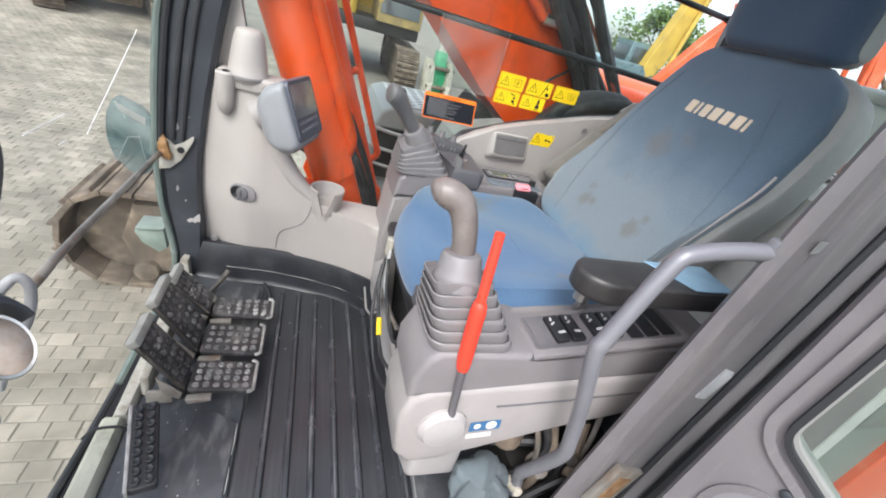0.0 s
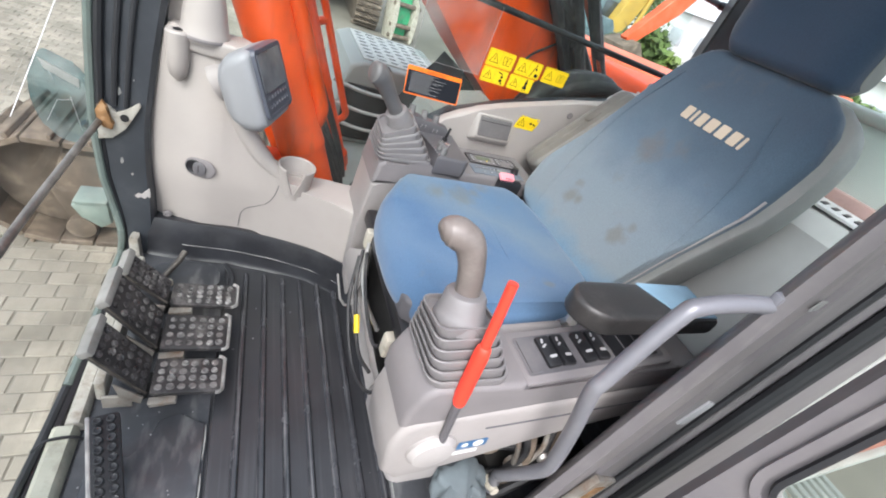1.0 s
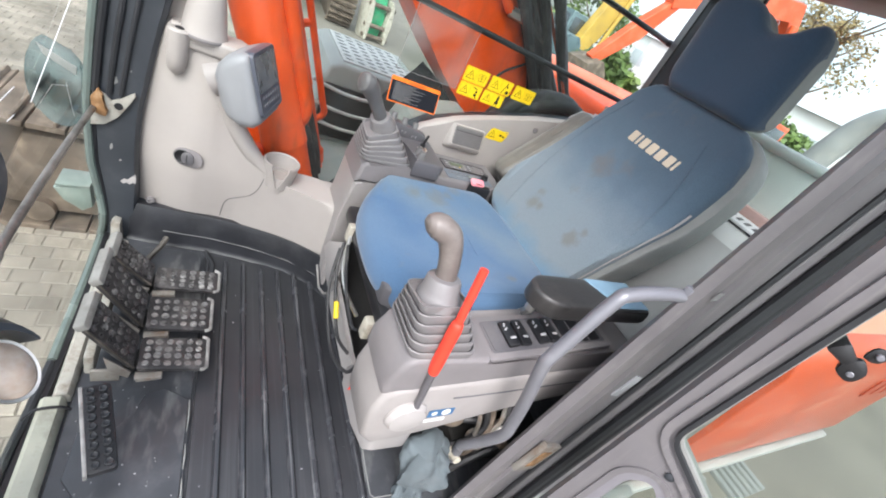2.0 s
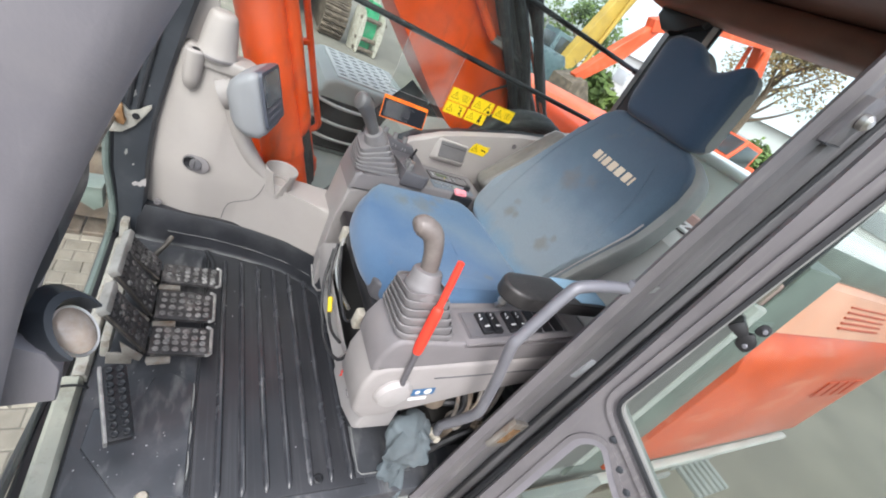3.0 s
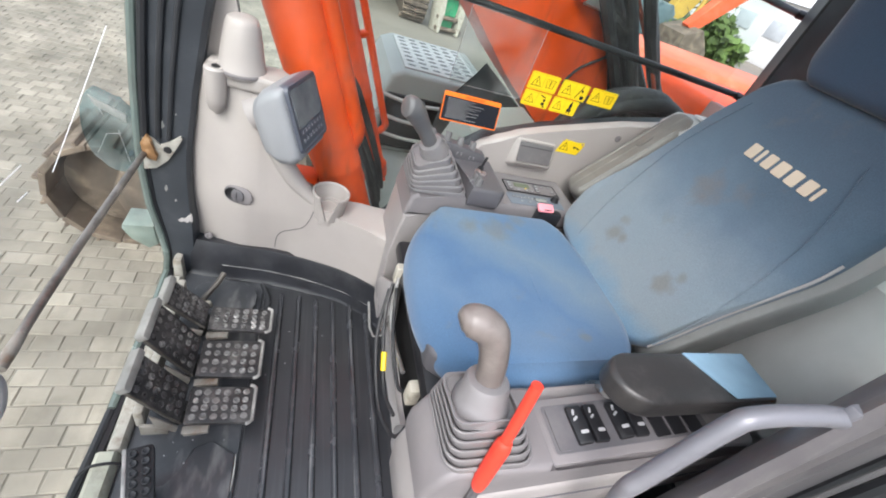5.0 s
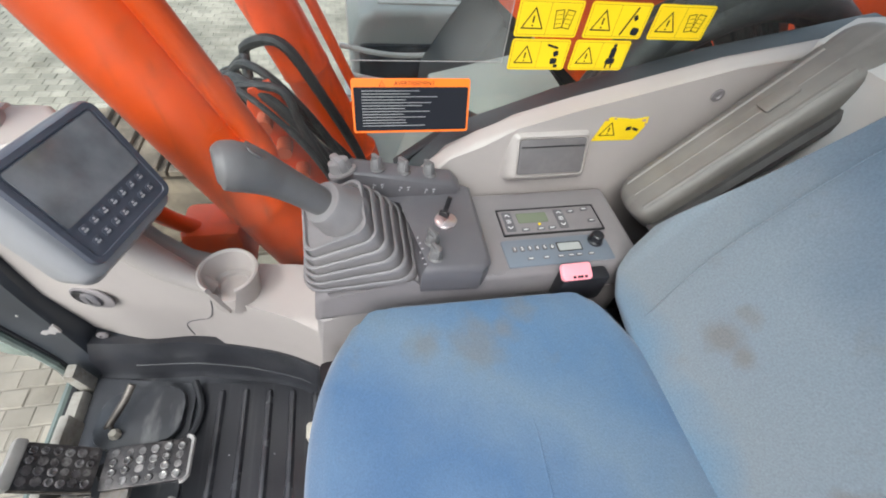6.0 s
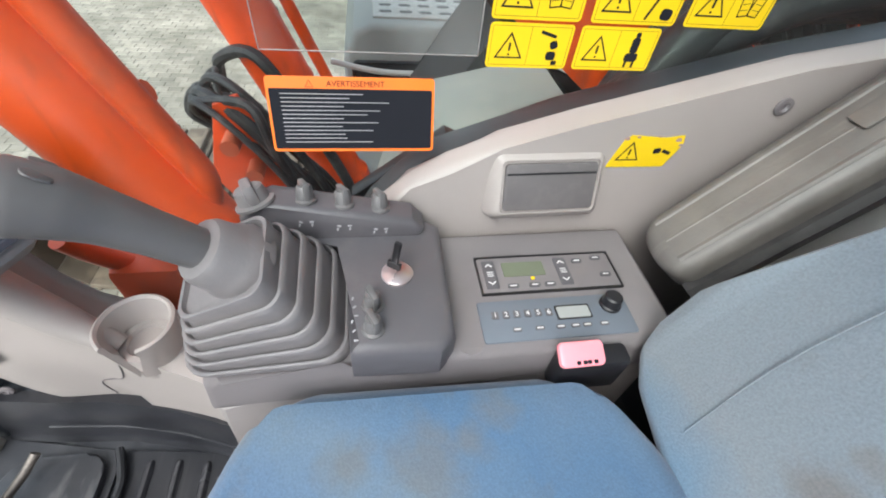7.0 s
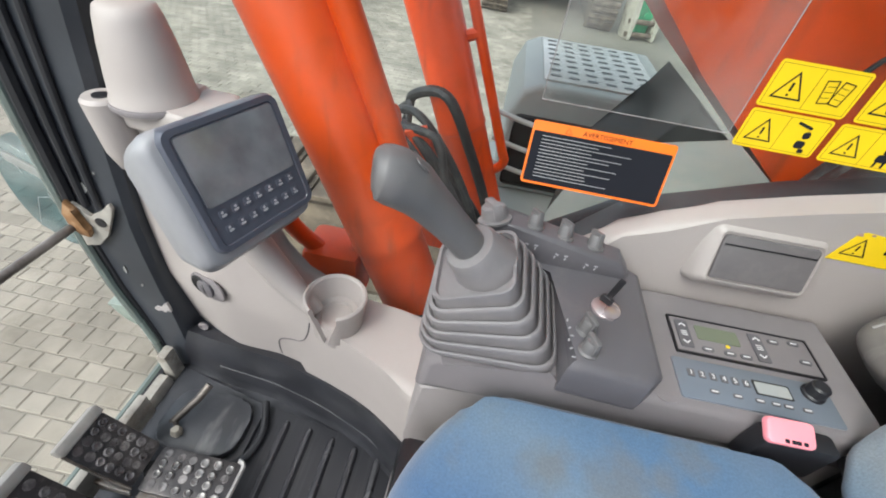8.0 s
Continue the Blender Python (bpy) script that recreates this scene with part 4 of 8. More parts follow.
def sheet_with_holes(bm, loops, d0, d1, m):
    """A flat sheet bounded by the first loop, with the others cut out of it."""
    edges = []
    for lp_ in loops:
        vs = [bm.verts.new((x, y, d0)) for x, y in lp_]
        edges += [bm.edges.new((vs[i - 1], vs[i])) for i in range(len(vs))]
    bmesh.ops.triangle_fill(bm, use_beauty=True, use_dissolve=False, edges=edges)
    r = bmesh.ops.extrude_face_region(bm, geom=bm.faces[:])
    bmesh.ops.translate(bm, vec=(0, 0, d1 - d0), verts=[v for v in r["geom"] if isinstance(v, bmesh.types.BMVert)])
    bmesh.ops.transform(bm, verts=bm.verts, matrix=m)


def offset_loop(pts, d):
    """The outline pushed outwards by d, point by point."""
    k = len(pts)
    area = sum(pts[i - 1][0] * pts[i][1] - pts[i][0] * pts[i - 1][1] for i in range(k))
    out = []
    for i in range(k):
        t = Vector(pts[(i + 1) % k]) - Vector(pts[i - 1])
        nrm = Vector((t.y, -t.x)).normalized() * (1 if area > 0 else -1)
        q = Vector(pts[i]) + nrm * d
        out.append((q.x, q.y))
    return out


def loop_band(bm, pts, ins, outs, d0, d1, m):
    """A bar of rectangular section that follows a closed outline between two offsets."""
    a, b = offset_loop(pts, ins), offset_loop(pts, outs)
    loft(bm, [[m @ Vector((*a[i], d0)), m @ Vector((*b[i], d0)), m @ Vector((*b[i], d1)), m @ Vector((*a[i], d1))] for i in range(len(pts))], closed=True)


def ring_frame(bm, pts, width, d0, d1, m):
    """A bar frame that follows a closed outline, as long boxes with mitred ends."""
    k = len(pts)
    cx, cy = sum(p[0] for p in pts) / k, sum(p[1] for p in pts) / k
    inner = []
    for i in range(k):
        a, b, c = Vector(pts[i - 1]), Vector(pts[i]), Vector(pts[(i + 1) % k])
        n1 = Vector((-(b - a).y, (b - a).x)).normalized()
        n2 = Vector((-(c - b).y, (c - b).x)).normalized()
        if n1.dot(Vector((cx, cy)) - b) < 0:
            n1, n2 = -n1, -n2
        h = (n1 + n2).normalized()
        inner.append(b + h * (width / max(0.35, h.dot(n1))))
    vo0 = [bm.verts.new(m @ Vector((*p, d0))) for p in pts]
    vi0 = [bm.verts.new(m @ Vector((*p, d0))) for p in inner]
    vo1 = [bm.verts.new(m @ Vector((*p, d1))) for p in pts]
    vi1 = [bm.verts.new(m @ Vector((*p, d1))) for p in inner]
    for i in range(k):
        j = (i + 1) % k
        bm.faces.new((vo0[i], vo0[j], vi0[j], vi0[i]))
        bm.faces.new((vo1[i], vi1[i], vi1[j], vo1[j]))
        bm.faces.new((vo0[i], vo1[i], vo1[j], vo0[j]))
        bm.faces.new((vi0[i], vi0[j], vi1[j], vi1[i]))
    return inner


fr = nb()
sheet_with_holes(fr, [outer, offset_loop(win_up, 0.010), offset_loop(win_lo, 0.012)], -0.012, 0.018, DM)
dframe = part("door_frame", fr, M_POST, door)
bm = nb()
loop_band(bm, win_up, 0.020, 0.032, -0.020, 0.024, DM)
part("upper_flange", bm, M_POST, dframe)
bm = nb()
loop_band(bm, win_lo, 0.013, 0.024, -0.018, 0.022, DM)
part("lower_flange", bm, M_POST, dframe)
bm = nb()
loop_band(bm, win_up, 0.004, 0.0115, -0.022, 0.026, DM)
part("upper_seal", bm, M_RUBBER, dframe)
bm = nb()
loop_band(bm, win_up, -0.001, 0.0045, -0.014, 0.016, DM)
part("pane_edge", bm, M_SHELL, dframe, "pale bare glass edge")
bm = nb()
loop_band(bm, win_lo, -0.002, 0.013, -0.016, 0.020, DM)
part("lower_seal", bm, M_PILLAR, dframe)
bm = nb()
prism(bm, win_up, "z", 0.0, 0.005, 0, 2, DM)
pane = part("upper_pane", bm, M_DOORGL, door, "dusty clear glass")
pane.visible_shadow = False
bm = nb()
prism(bm, win_lo, "z", 0.0, 0.005, 0, 2, DM)
pane = part("lower_pane", bm, M_DOORGL, door, "dusty clear glass")
pane.visible_shadow = False
for s, z in ((0.036, 0.622), (0.084, 0.578), (0.124, 0.548)):
    bm = nb()
    lathe(bm, [(0.008, 0), (0.008, 0.003), (0.005, 0.005), (0, 0.005)], m=DM @ Matrix.Translation((s, z, 0.0182)), seg=12)
    part("screw", bm, M_PILLARD, dframe)
    bm = nb()
    lathe(bm, [(0.008, 0), (0.008, -0.003), (0.005, -0.005), (0, -0.005)], m=DM @ Matrix.Translation((s, z, -0.0122)), seg=12)
    part("screw", bm, M_PILLARD, dframe)
lt = nb()
prism(lt, rounded([(0.040, 0.926), (0.060, 0.922), (0.066, 0.945), (0.050, 0.960), (0.038, 0.945)], [0.006] * 5), "z", 0.005, 0.014, 0.002, 2, DM)
prism(lt, rounded([(0.012, 0.945), (0.040, 0.940), (0.044, 0.955), (0.024, 0.968)], [0.004] * 4), "z", -0.016, 0.020, 0.002, 2, DM)
prism(lt, rounded([(0.046, 0.958), (0.064, 0.962), (0.064, 0.982), (0.048, 0.982)], [0.007] * 4), "z", 0.005, 0.010, 0.002, 2, DM)
lat = part("pane_latch", lt, M_BLACK, door, "black sliding-pane latch")
for s, z in ((0.053, 0.934), (0.056, 0.972)):
    for d in (0.0135, -0.0005):
        bm = nb()
        lathe(bm, [(0.0042, -0.003), (0.0042, 0.002), (0.003, 0.003), (0, 0.003)], m=DM @ Matrix.Translation((s, z, d)), seg=10)
        part("latch_screw", bm, M_RAIL, lat)

# ---- floor mat ----
fm = thing("floor_mat", "black ribbed rubber floor mat, dusty and worn", "mat", (0.2, 1.1, -0.01))
bm = nb()
prism(bm, [(0.018, 0.63), (0.455, 0.63), (0.43, 0.9), (0.43, 1.30), (0.40, 1.48), (0.02, 1.53)], "z", -0.012, -0.001, 0.003)
part("mat_base", bm, M_MAT, fm)
for i in range(7):
    x = 0.075 + i * 0.0565
    y1 = 1.505 - max(0, x - 0.1) * 0.16
    bm = nb()
    rings = []
    for y, h, w in ((0.645, 0.001, 0.004), (0.655, 0.009, 0.009), (0.67, 0.012, 0.011), (1.0, 0.012, 0.011), (1.3, 0.012, 0.011), (y1 - 0.02, 0.012, 0.011), (y1 - 0.006, 0.009, 0.009), (y1, 0.001, 0.004)):
        rings.append([Vector((x + w * 0.72 * a, y, -0.003 + h * b)) for a, b in ((-1.25, 0), (-0.9, 0.6), (-0.5, 0.95), (0, 1.0), (0.5, 0.95), (0.9, 0.6), (1.25, 0))])
    loft(bm, rings)
    part("rib", bm, M_RIB, fm)
bm = nb()
rings = []
for x, y in ((-0.215, 1.60), (-0.10, 1.585), (0.02, 1.575), (0.15, 1.545), (0.27, 1.50), (0.36, 1.44), (0.42, 1.36)):
    rings.append([Vector((x - 0.006, y - 0.024, -0.006)), Vector((x - 0.004, y - 0.019, 0.0)), Vector((x - 0.002, y - 0.016, 0.006)), Vector((x - 0.001, y - 0.014, 0.014)), Vector((x, y - 0.011, 0.05)), Vector((x, y - 0.006, 0.10)), Vector((x, y + 0.005, 0.125)), Vector((x, y + 0.03, 0.12)), Vector((x, y + 0.03, -0.01))])
loft(bm, rings)
part("upturned_edge", bm, M_MATE, fm)
# bead added along the crease to give its pale highlight line
bm = nb()
tube(bm, [(x, y - 0.0118, 0.045) for x, y in ((-0.12, 1.588), (0.02, 1.575), (0.15, 1.545), (0.27, 1.50), (0.36, 1.44), (0.415, 1.37))], 0.003, 6, 4)
part("worn_highlight_bead", bm, M_MATE, fm, "worn bead shaped for the highlight line of the crease")
bm = nb()
lathe(bm, [(0.013, -0.002), (0.014, 0.004), (0.010, 0.006), (0.009, 0.001), (0.0, 0.001)], (0.32, 0.66, 0.0), 16)
part("eyelet", bm, M_RUBBER, fm)

# ---- pedal floor plate ----
fpl = thing("pedal_floor_plate", "black scuffed moulded floor plate around the pedals", "floor plate", (-0.1, 1.1, -0.01))
bm = nb()
prism(bm, [(-0.228, 0.645), (0.012, 0.645), (0.012, 1.53), (-0.228, 1.58)], "z", -0.013, -0.003, 0.003)
part("plate_base", bm, M_FLOORPL, fpl)
bm = nb()
prism(bm, [(-0.205, 0.80), (-0.11, 0.665), (0.006, 0.665), (0.006, 0.965), (-0.05, 1.0), (-0.09, 0.985), (-0.10, 0.93), (-0.13, 0.90), (-0.20, 0.90)], "z", -0.003, 0.010, 0.005)
part("raised_panel", bm, M_FLOORPL, fpl)
bm = nb()
plate(bm, 0.185, 0.135, 0.020, 0.045, Matrix.Translation((-0.095, 1.458, -0.003)), 6, 0.006)
part("raised_panel", bm, M_FLOORPL, fpl)
bm = nb()
tube(bm, [(0.01, 1.53, 0.012), (0.035, 1.46, 0.010), (0.02, 1.40, 0.008), (-0.03, 1.37, 0.006)], 0.008, 8, 5)
part("moulded_edge", bm, M_RUBBER, fpl)
for y0, y1 in ((0.70, 0.77), (0.79, 0.85), (0.88, 0.965)):
    bm = nb()
    tube(bm, [(0.0075, y0, 0.006), (0.009, (y0 + y1) / 2, 0.0085), (0.0075, y1, 0.006)], [0.001, 0.0024, 0.001], 6, 4)
    part("chipped_edge", bm, M_SHELL, fpl, "pale chipped edge")
bm = nb()
tube(bm, [(-0.150, 1.44, 0.03), (-0.118, 1.485, 0.055), (-0.105, 1.515, 0.07)], 0.0085, 10, 1)
part("lever_pin", bm, M_BAR, fpl, "thin steel foot lever")
bm = nb()
tube(bm, [(-0.158, 1.437, 0.028), (-0.148, 1.438, 0.03), (-0.140, 1.425, 0.012), (-0.135, 1.41, -0.004)], 0.005, 8, 3)
part("lever_pin", bm, M_BAR, fpl)
bm = nb()
lathe(bm, [(0.012, 0), (0.012, 0.012), (0.008, 0.018), (0, 0.018)], (-0.135, 1.42, 0.018), 6)
part("bolt", bm, M_CREAM, fpl)
bm = nb()
lathe(bm, [(0.014, -0.003), (0.015, 0.01), (0.010, 0.02), (0.0, 0.022)], (-0.075, 0.672, 0.0), 14)
part("plug", bm, M_CREAM, fpl, "pale plastic plug")

# loose grit on the floor
rg = random.Random(17)
bm = nb()
for k in range(56):
    if k < 44:
        p = Vector((rg.uniform(-0.21, 0.0), rg.uniform(0.66, 1.02), 0.0015 if k % 2 else 0.0105))
    else:
        p = Vector((rg.uniform(0.03, 0.40), rg.uniform(0.65, 1.45), 0.0))
    r = rg.uniform(0.0005, 0.0013)
    box(bm, (-r, -r * rg.uniform(0.6, 1.6), -r), (r, r, r), 0, 1, Matrix.Translation(p) @ pose(0, 0, 0, rg.uniform(0, 90), 0, rg.uniform(0, 180)))
solo("floor_grit", bm, M_SYMB, "pale grit scattered on the cab floor", "grit", kind="stuff")

# ---- pedals ----
def stud_row(bm, m, w, h, nx, ny, r, up, wear=0.0):
    rw = random.Random(int(w * 1e4) + int(1e4 * m.translation.y))
    for i in range(nx):
        for j in range(ny):
            k, u = 1 - wear * rw.uniform(0, 0.2), up * (1 - wear * rw.uniform(0, 1.0))
            q = m @ Matrix.Translation(((i + 0.5) / nx * w - w / 2 + wear * rw.uniform(-0.0015, 0.0015), (j + 0.5) / ny * h - h / 2 + wear * rw.uniform(-0.0015, 0.0015), 0))
            lathe(bm, [(r * k, -0.001), (r * k * 0.96, u * 0.6), (r * k * 0.74, u * 0.8), (r * k * 0.5, u * 0.62), (0, u * 0.6)], m=q, seg=9)


def pedal(y0, y1, tall, rear=0.04, name="travel_pedal"):
    """Two studded tread plates that meet in a shallow V: a flat toe-in plate and one that leans up to the front."""
    p = thing(name, "worn studded steel travel pedal with bare edges", "pedal", (-0.08, (y0 + y1) / 2, 0.0), group="pedals")
    w = y1 - y0
    c = (y0 + y1) / 2
    zr, zf = 0.066, 0.072
    m1 = frame_of(((rear - 0.115) / 2, c, (zr + zf) / 2), (rear + 0.115, 0, zr - zf), (0, 1, 0))
    L1 = rear + 0.112
    bm = nb()
    plate(bm, L1, w, 0.012, 0.008, m1 @ Matrix.Translation((0, 0, -0.012)), 3, 0.002)
    a = part("flat_plate", bm, M_PED, p)
    bm = nb()
    stud_row(bm, m1, L1 - 0.012, w - 0.01, 6, 4, 0.0092, 0.008, 1.0)
    part("studs", bm, M_STUD, a, "worn bare steel studs")
    bm = nb()
    lip = [m1 @ Vector((x, y, 0.001)) for x, y in rrect(L1 + 0.008, w + 0.008, 0.014, 5)]
    half_ = [p for p in lip if (m1.inverted() @ p).x > L1 * 0.1]
    half_.sort(key=lambda p: math.atan2((m1.inverted() @ p).y, (m1.inverted() @ p).x + L1 * 0.2))
    tube(bm, half_, 0.0045, 6, 2)
    part("end_lip", bm, M_WORN, a, "bare steel lip")
    top = Vector((-0.205, c, tall))
    bot = Vector((-0.118, c, 0.078))
    m2 = frame_of((top + bot) / 2, bot - top, (0, 1, 0))
    L2 = (bot - top).length
    bm = nb()
    plate(bm, L2, w, 0.012, 0.008, m2 @ Matrix.Translation((0, 0, -0.012)), 3, 0.002)
    b = part("sloped_plate", bm, M_PED, p)
    bm = nb()
    stud_row(bm, m2, L2 - 0.012, w - 0.01, 6, 4, 0.0092, 0.008, 1.0)
    part("studs", bm, M_STUDD, b)
    bm = nb()
    plate(bm, 0.020, w + 0.006, 0.024, 0.005, m2 @ Matrix.Translation((-L2 / 2 - 0.007, 0, -0.015)), 2, 0.003)
    part("top_lip", bm, M_LIP, b, "pale worn lip")
    bm = nb()
    tube(bm, [m2 @ Vector((-L2 / 2, -w / 2 - 0.002, 0.0)), m2 @ Vector((0, -w / 2 - 0.004, 0.001)), m2 @ Vector((L2 / 2, -w / 2 - 0.002, 0.0))], 0.0026, 6, 2)
    part("side_lip", bm, M_BAR, b, "worn steel lip")
    bm = nb()
    prism(bm, [(-0.175, tall - 0.09), (-0.122, 0.068), (-0.128, 0.045), (-0.165, 0.07)], "y", y0 - 0.008, y0 - 0.003, 0.002)
    part("side_flange", bm, M_BRK, p, "tarnished steel flange")
    bm = nb()
    prism(bm, [(-0.115, 0.052), (-0.06, 0.058), (-0.058, 0.048), (-0.11, 0.038)], "y", y0 - 0.016, y0 + 0.004, 0.002)
    part("link_plate", bm, M_BRK, p, "rusty dirty link plate")
    bm = nb()
    tube(bm, [(-0.115, c, 0.065), (-0.13, c, 0.02), (-0.14, c, -0.01)], 0.014, 10, 3)
    part("stem", bm, M_CAVITY, p)
    bm = nb()
    box(bm, (-0.20, c - w / 2 - 0.004, 0.03), (-0.145, c - w / 2 + 0.004, 0.07), 0.002)
    part("side_web", bm, M_BRK, p, "rusty dirty bracket")
    return p


pedal(1.016, 1.112, 0.215, rear=0.033)
pedal(1.142, 1.255, 0.222, rear=0.036)
pedal(1.292, 1.375, 0.175, rear=0.050, name="side_pedal")
pb = thing("pedal_bracket", "pale dirty steel bracket under the pedals", "bracket", (-0.12, 1.15, 0.0))
bm = nb()
box(bm, (-0.215, 1.03, 0.035), (-0.195, 1.45, 0.10), 0.005)
part("bracket_body", bm, M_BRKP, pb)

strip = thing("foot_rest_pad", "narrow black foot rest with two rows of rubber studs", "foot rest", (-0.16, 0.87, 0.0))
sm = frame_of((-0.153, 0.860, 0.092), (0.040, -0.164, -0.018), (1, 0.25, 0.0))
bm = nb()
plate(bm, 0.188, 0.05, 0.022, 0.008, sm @ Matrix.Translation((0, 0, -0.012)), 3, 0.003)
a = part("pad", bm, M_BLACK, strip)
bm = nb()
stud_row(bm, sm @ Matrix.Translation((0, 0, 0.010)), 0.18, 0.044, 9, 2, 0.0085, 0.009)
part("studs", bm, M_RUBBER, a)
bm = nb()
plate(bm, 0.190, 0.007, 0.024, 0.002, sm @ Matrix.Translation((0, -0.027, -0.013)), 2, 0.001)
part("edge_strip", bm, M_WORN, a, "bare metal edge")
bm = nb()
tube(bm, [(-0.158, 0.87, 0.075), (-0.15, 0.88, 0.03), (-0.15, 0.88, 0.0)], 0.012, 8, 3)
part("stem", bm, M_CAVITY, strip)

# ---- seat ----
SY = 1.105
seat = thing("operator_seat", "blue cloth operator seat with a faded, stained backrest", "seat", (0.6, SY, 0.0))


def edge(y, half, sharp=3.0):
    return max(0.0, 1 - abs(y / half) ** sharp)


NS = 61
ys = [math.sin((i / (NS - 1) - 0.5) * math.pi) for i in range(NS)]
# cushion
H = 0.278


def cush_bend(s, t, y):
    dip = 0.0
    if s < 0.12:
        dip += 0.055 * ((0.12 - s) / 0.12) ** 2
    k = 0.018 * max(0, (abs(y) - 0.15) / 0.118) ** 2
    return s, t - dip * (1 if t > -0.05 else 0.4) + (k if t > 0 else 0) - 0.006 * math.cos(y * 9) * (1 if t > 0 else 0)


bm = nb()
pad(bm, (0.345, SY, 0.535), (1, 0, 0.03), (-0.03, 0, 1), [y * H for y in ys],
    lambda y: 0.13 * (1 - edge(y, H, 2.6) ** 0.5) + 0.0, lambda y: 0.52 - 0.12 * (1 - edge(y, H, 3) ** 0.5),
    lambda y: -0.11 + 0.04 * (1 - edge(y, H, 8) ** 0.5), lambda y: 0.012 - 0.04 * (1 - edge(y, H, 9) ** 0.5), 0.045, cush_bend, 6)
for v in bm.verts:
    q = (v.co.x - 0.345 - 0.24) / 0.26
    e_ = (v.co.y - SY) / H
    v.co.y -= 0.046 * q * q * abs(e_) * e_
cu = part("cushion", bm, M_CUSH, seat, "worn blue cloth cushion with stains")
for k, yy in enumerate((SY - 0.135,)):
    bm = nb()
    tube(bm, [(0.40, yy, 0.522), (0.5, yy, 0.5345), (0.68, yy, 0.542), (0.80, yy, 0.545)], 0.0035, 6, 4)
    part("seam", bm, M_CUSH, cu)
bm = nb()
tube(bm, [(0.641, 1.03, 0.5415), (0.645, 1.10, 0.5405), (0.649, 1.15, 0.5405), (0.653, 1.225, 0.5425), (0.715, 1.226, 0.5445)], 0.0025, 6, 3)
part("seam", bm, M_CUSH, cu)
bm = nb()
pad(bm, (0.343, SY, 0.50), (1, 0, 0), (0, 0, 1), [-0.21 + 0.012 * i for i in range(9)],
    lambda y: 0.02 + 1.2 * max(0, -y - 0.17), lambda y: 0.05 + 1.4 * max(0, -y - 0.15), lambda y: -0.075, lambda y: -0.012 - 0.25 * max(0, y + 0.16), 0.012)
part("corner_patch", bm, M_POD, seat, "grey vinyl corner patch")

# backrest
BO = (0.830, 1.085, 0.525)
BA, BN = Vector((0.355, 0, 0.935)), Vector((-0.935, 0, 0.355))
HB = 0.285
YB = [0.0275 + 0.2775 * v for v in ys]


def back_lo(y):
    return float(np.interp(y, (-0.25, -0.246, -0.228, -0.207, -0.190, -0.175, -0.14, 0.16, 0.25, 0.285, 0.305), (0.42, 0.365, 0.29, 0.20, 0.11, 0.04, 0.0, 0.0, 0.02, 0.045, 0.11)))


def back_hi(y):
    return float(np.interp(y, (-0.25, -0.247, -0.233, -0.21, -0.17, -0.12, 0.10, 0.135, 0.165, 0.20, 0.245, 0.285, 0.305), (0.46, 0.52, 0.575, 0.61, 0.634, 0.640, 0.640, 0.632, 0.60, 0.515, 0.35, 0.20, 0.13)))


def side(y):
    return max(0.0, 1 - abs((y - 0.0275) / 0.2775) ** 4)


def back_bend(s, t, y):
    if t > -0.03:
        t += 0.022 * (abs(y) / HB) ** 3 - 0.012 * math.cos((s - 0.3) * 5)
        t += 0.02 * math.exp(-((s - 0.16) / 0.1) ** 2)
    return s, t


bm = nb()
pad(bm, BO, BA, BN, YB, back_lo, back_hi,
    lambda y: -0.06, lambda y: 0.0 - 0.045 * (1 - side(y) ** 0.5), 0.045, back_bend, 6)
bk = part("backrest", bm, M_BACK, seat, "navy cloth backrest bleached pale and stained in the middle")
bm = nb()
pad(bm, BO, BA, BN, [0.02 + (v - 0.0275) * 1.06 for v in YB], lambda y: back_lo(0.0275 + (y - 0.02) / 1.06) - 0.004, lambda y: back_hi(0.0275 + (y - 0.02) / 1.06) + 0.008,
    lambda y: -0.15 + 0.05 * (1 - side(0.0275 + (y - 0.02) / 1.06) ** 0.5), lambda y: -0.04, 0.03, None, 5)
part("back_shell", bm, M_SHELL, seat, "grey moulded back shell")
bm = nb()
tube(bm, [Vector(BO) + BA * s + BN * 0.006 + Vector((0, y, 0)) for s, y in ((0.06, -0.19), (0.2, -0.205), (0.4, -0.19), (0.55, -0.14))], 0.0012, 6, 5)
part("seam", bm, M_BACK, bk)
bm = nb()
tube(bm, [Vector(BO) + BA * s + BN * 0.006 + Vector((0, y, 0)) for s, y in ((0.06, 0.19), (0.2, 0.205), (0.4, 0.19), (0.55, 0.14))], 0.0008, 6, 5)
part("seam", bm, M_BACK, bk)
bm = nb()
tube(bm, [Vector(BO) + BA * s + BN * -0.024 + Vector((0, y, 0)) for s, y in ((0.04, -0.174), (0.10, -0.187), (0.20, -0.206), (0.29, -0.227), (0.36, -0.243), (0.41, -0.247))], 0.003, 8, 5)
part("piping", bm, M_PALE, bk, "pale worn piping")
# embroidered mark: seven plain blocks in the colour of the maker's lettering
lm = frame_of(Vector(BO) + BA * 0.473 + BN * 0.004 + Vector((0, -0.062, 0)), (0, -1, 0), BA)
for x, w in ((-0.104, 0.023), (-0.0815, 0.0075), (-0.0585, 0.021), (-0.0275, 0.025), (0.0055, 0.024), (0.039, 0.023), (0.0615, 0.0075)):
    bm = nb()
    plate(bm, w, 0.031, 0.004, 0.003, lm @ Matrix.Translation((x, 0, -0.006)), 2)
    part("embroidered_block", bm, M_LOGO, bk, "beige stitched block")
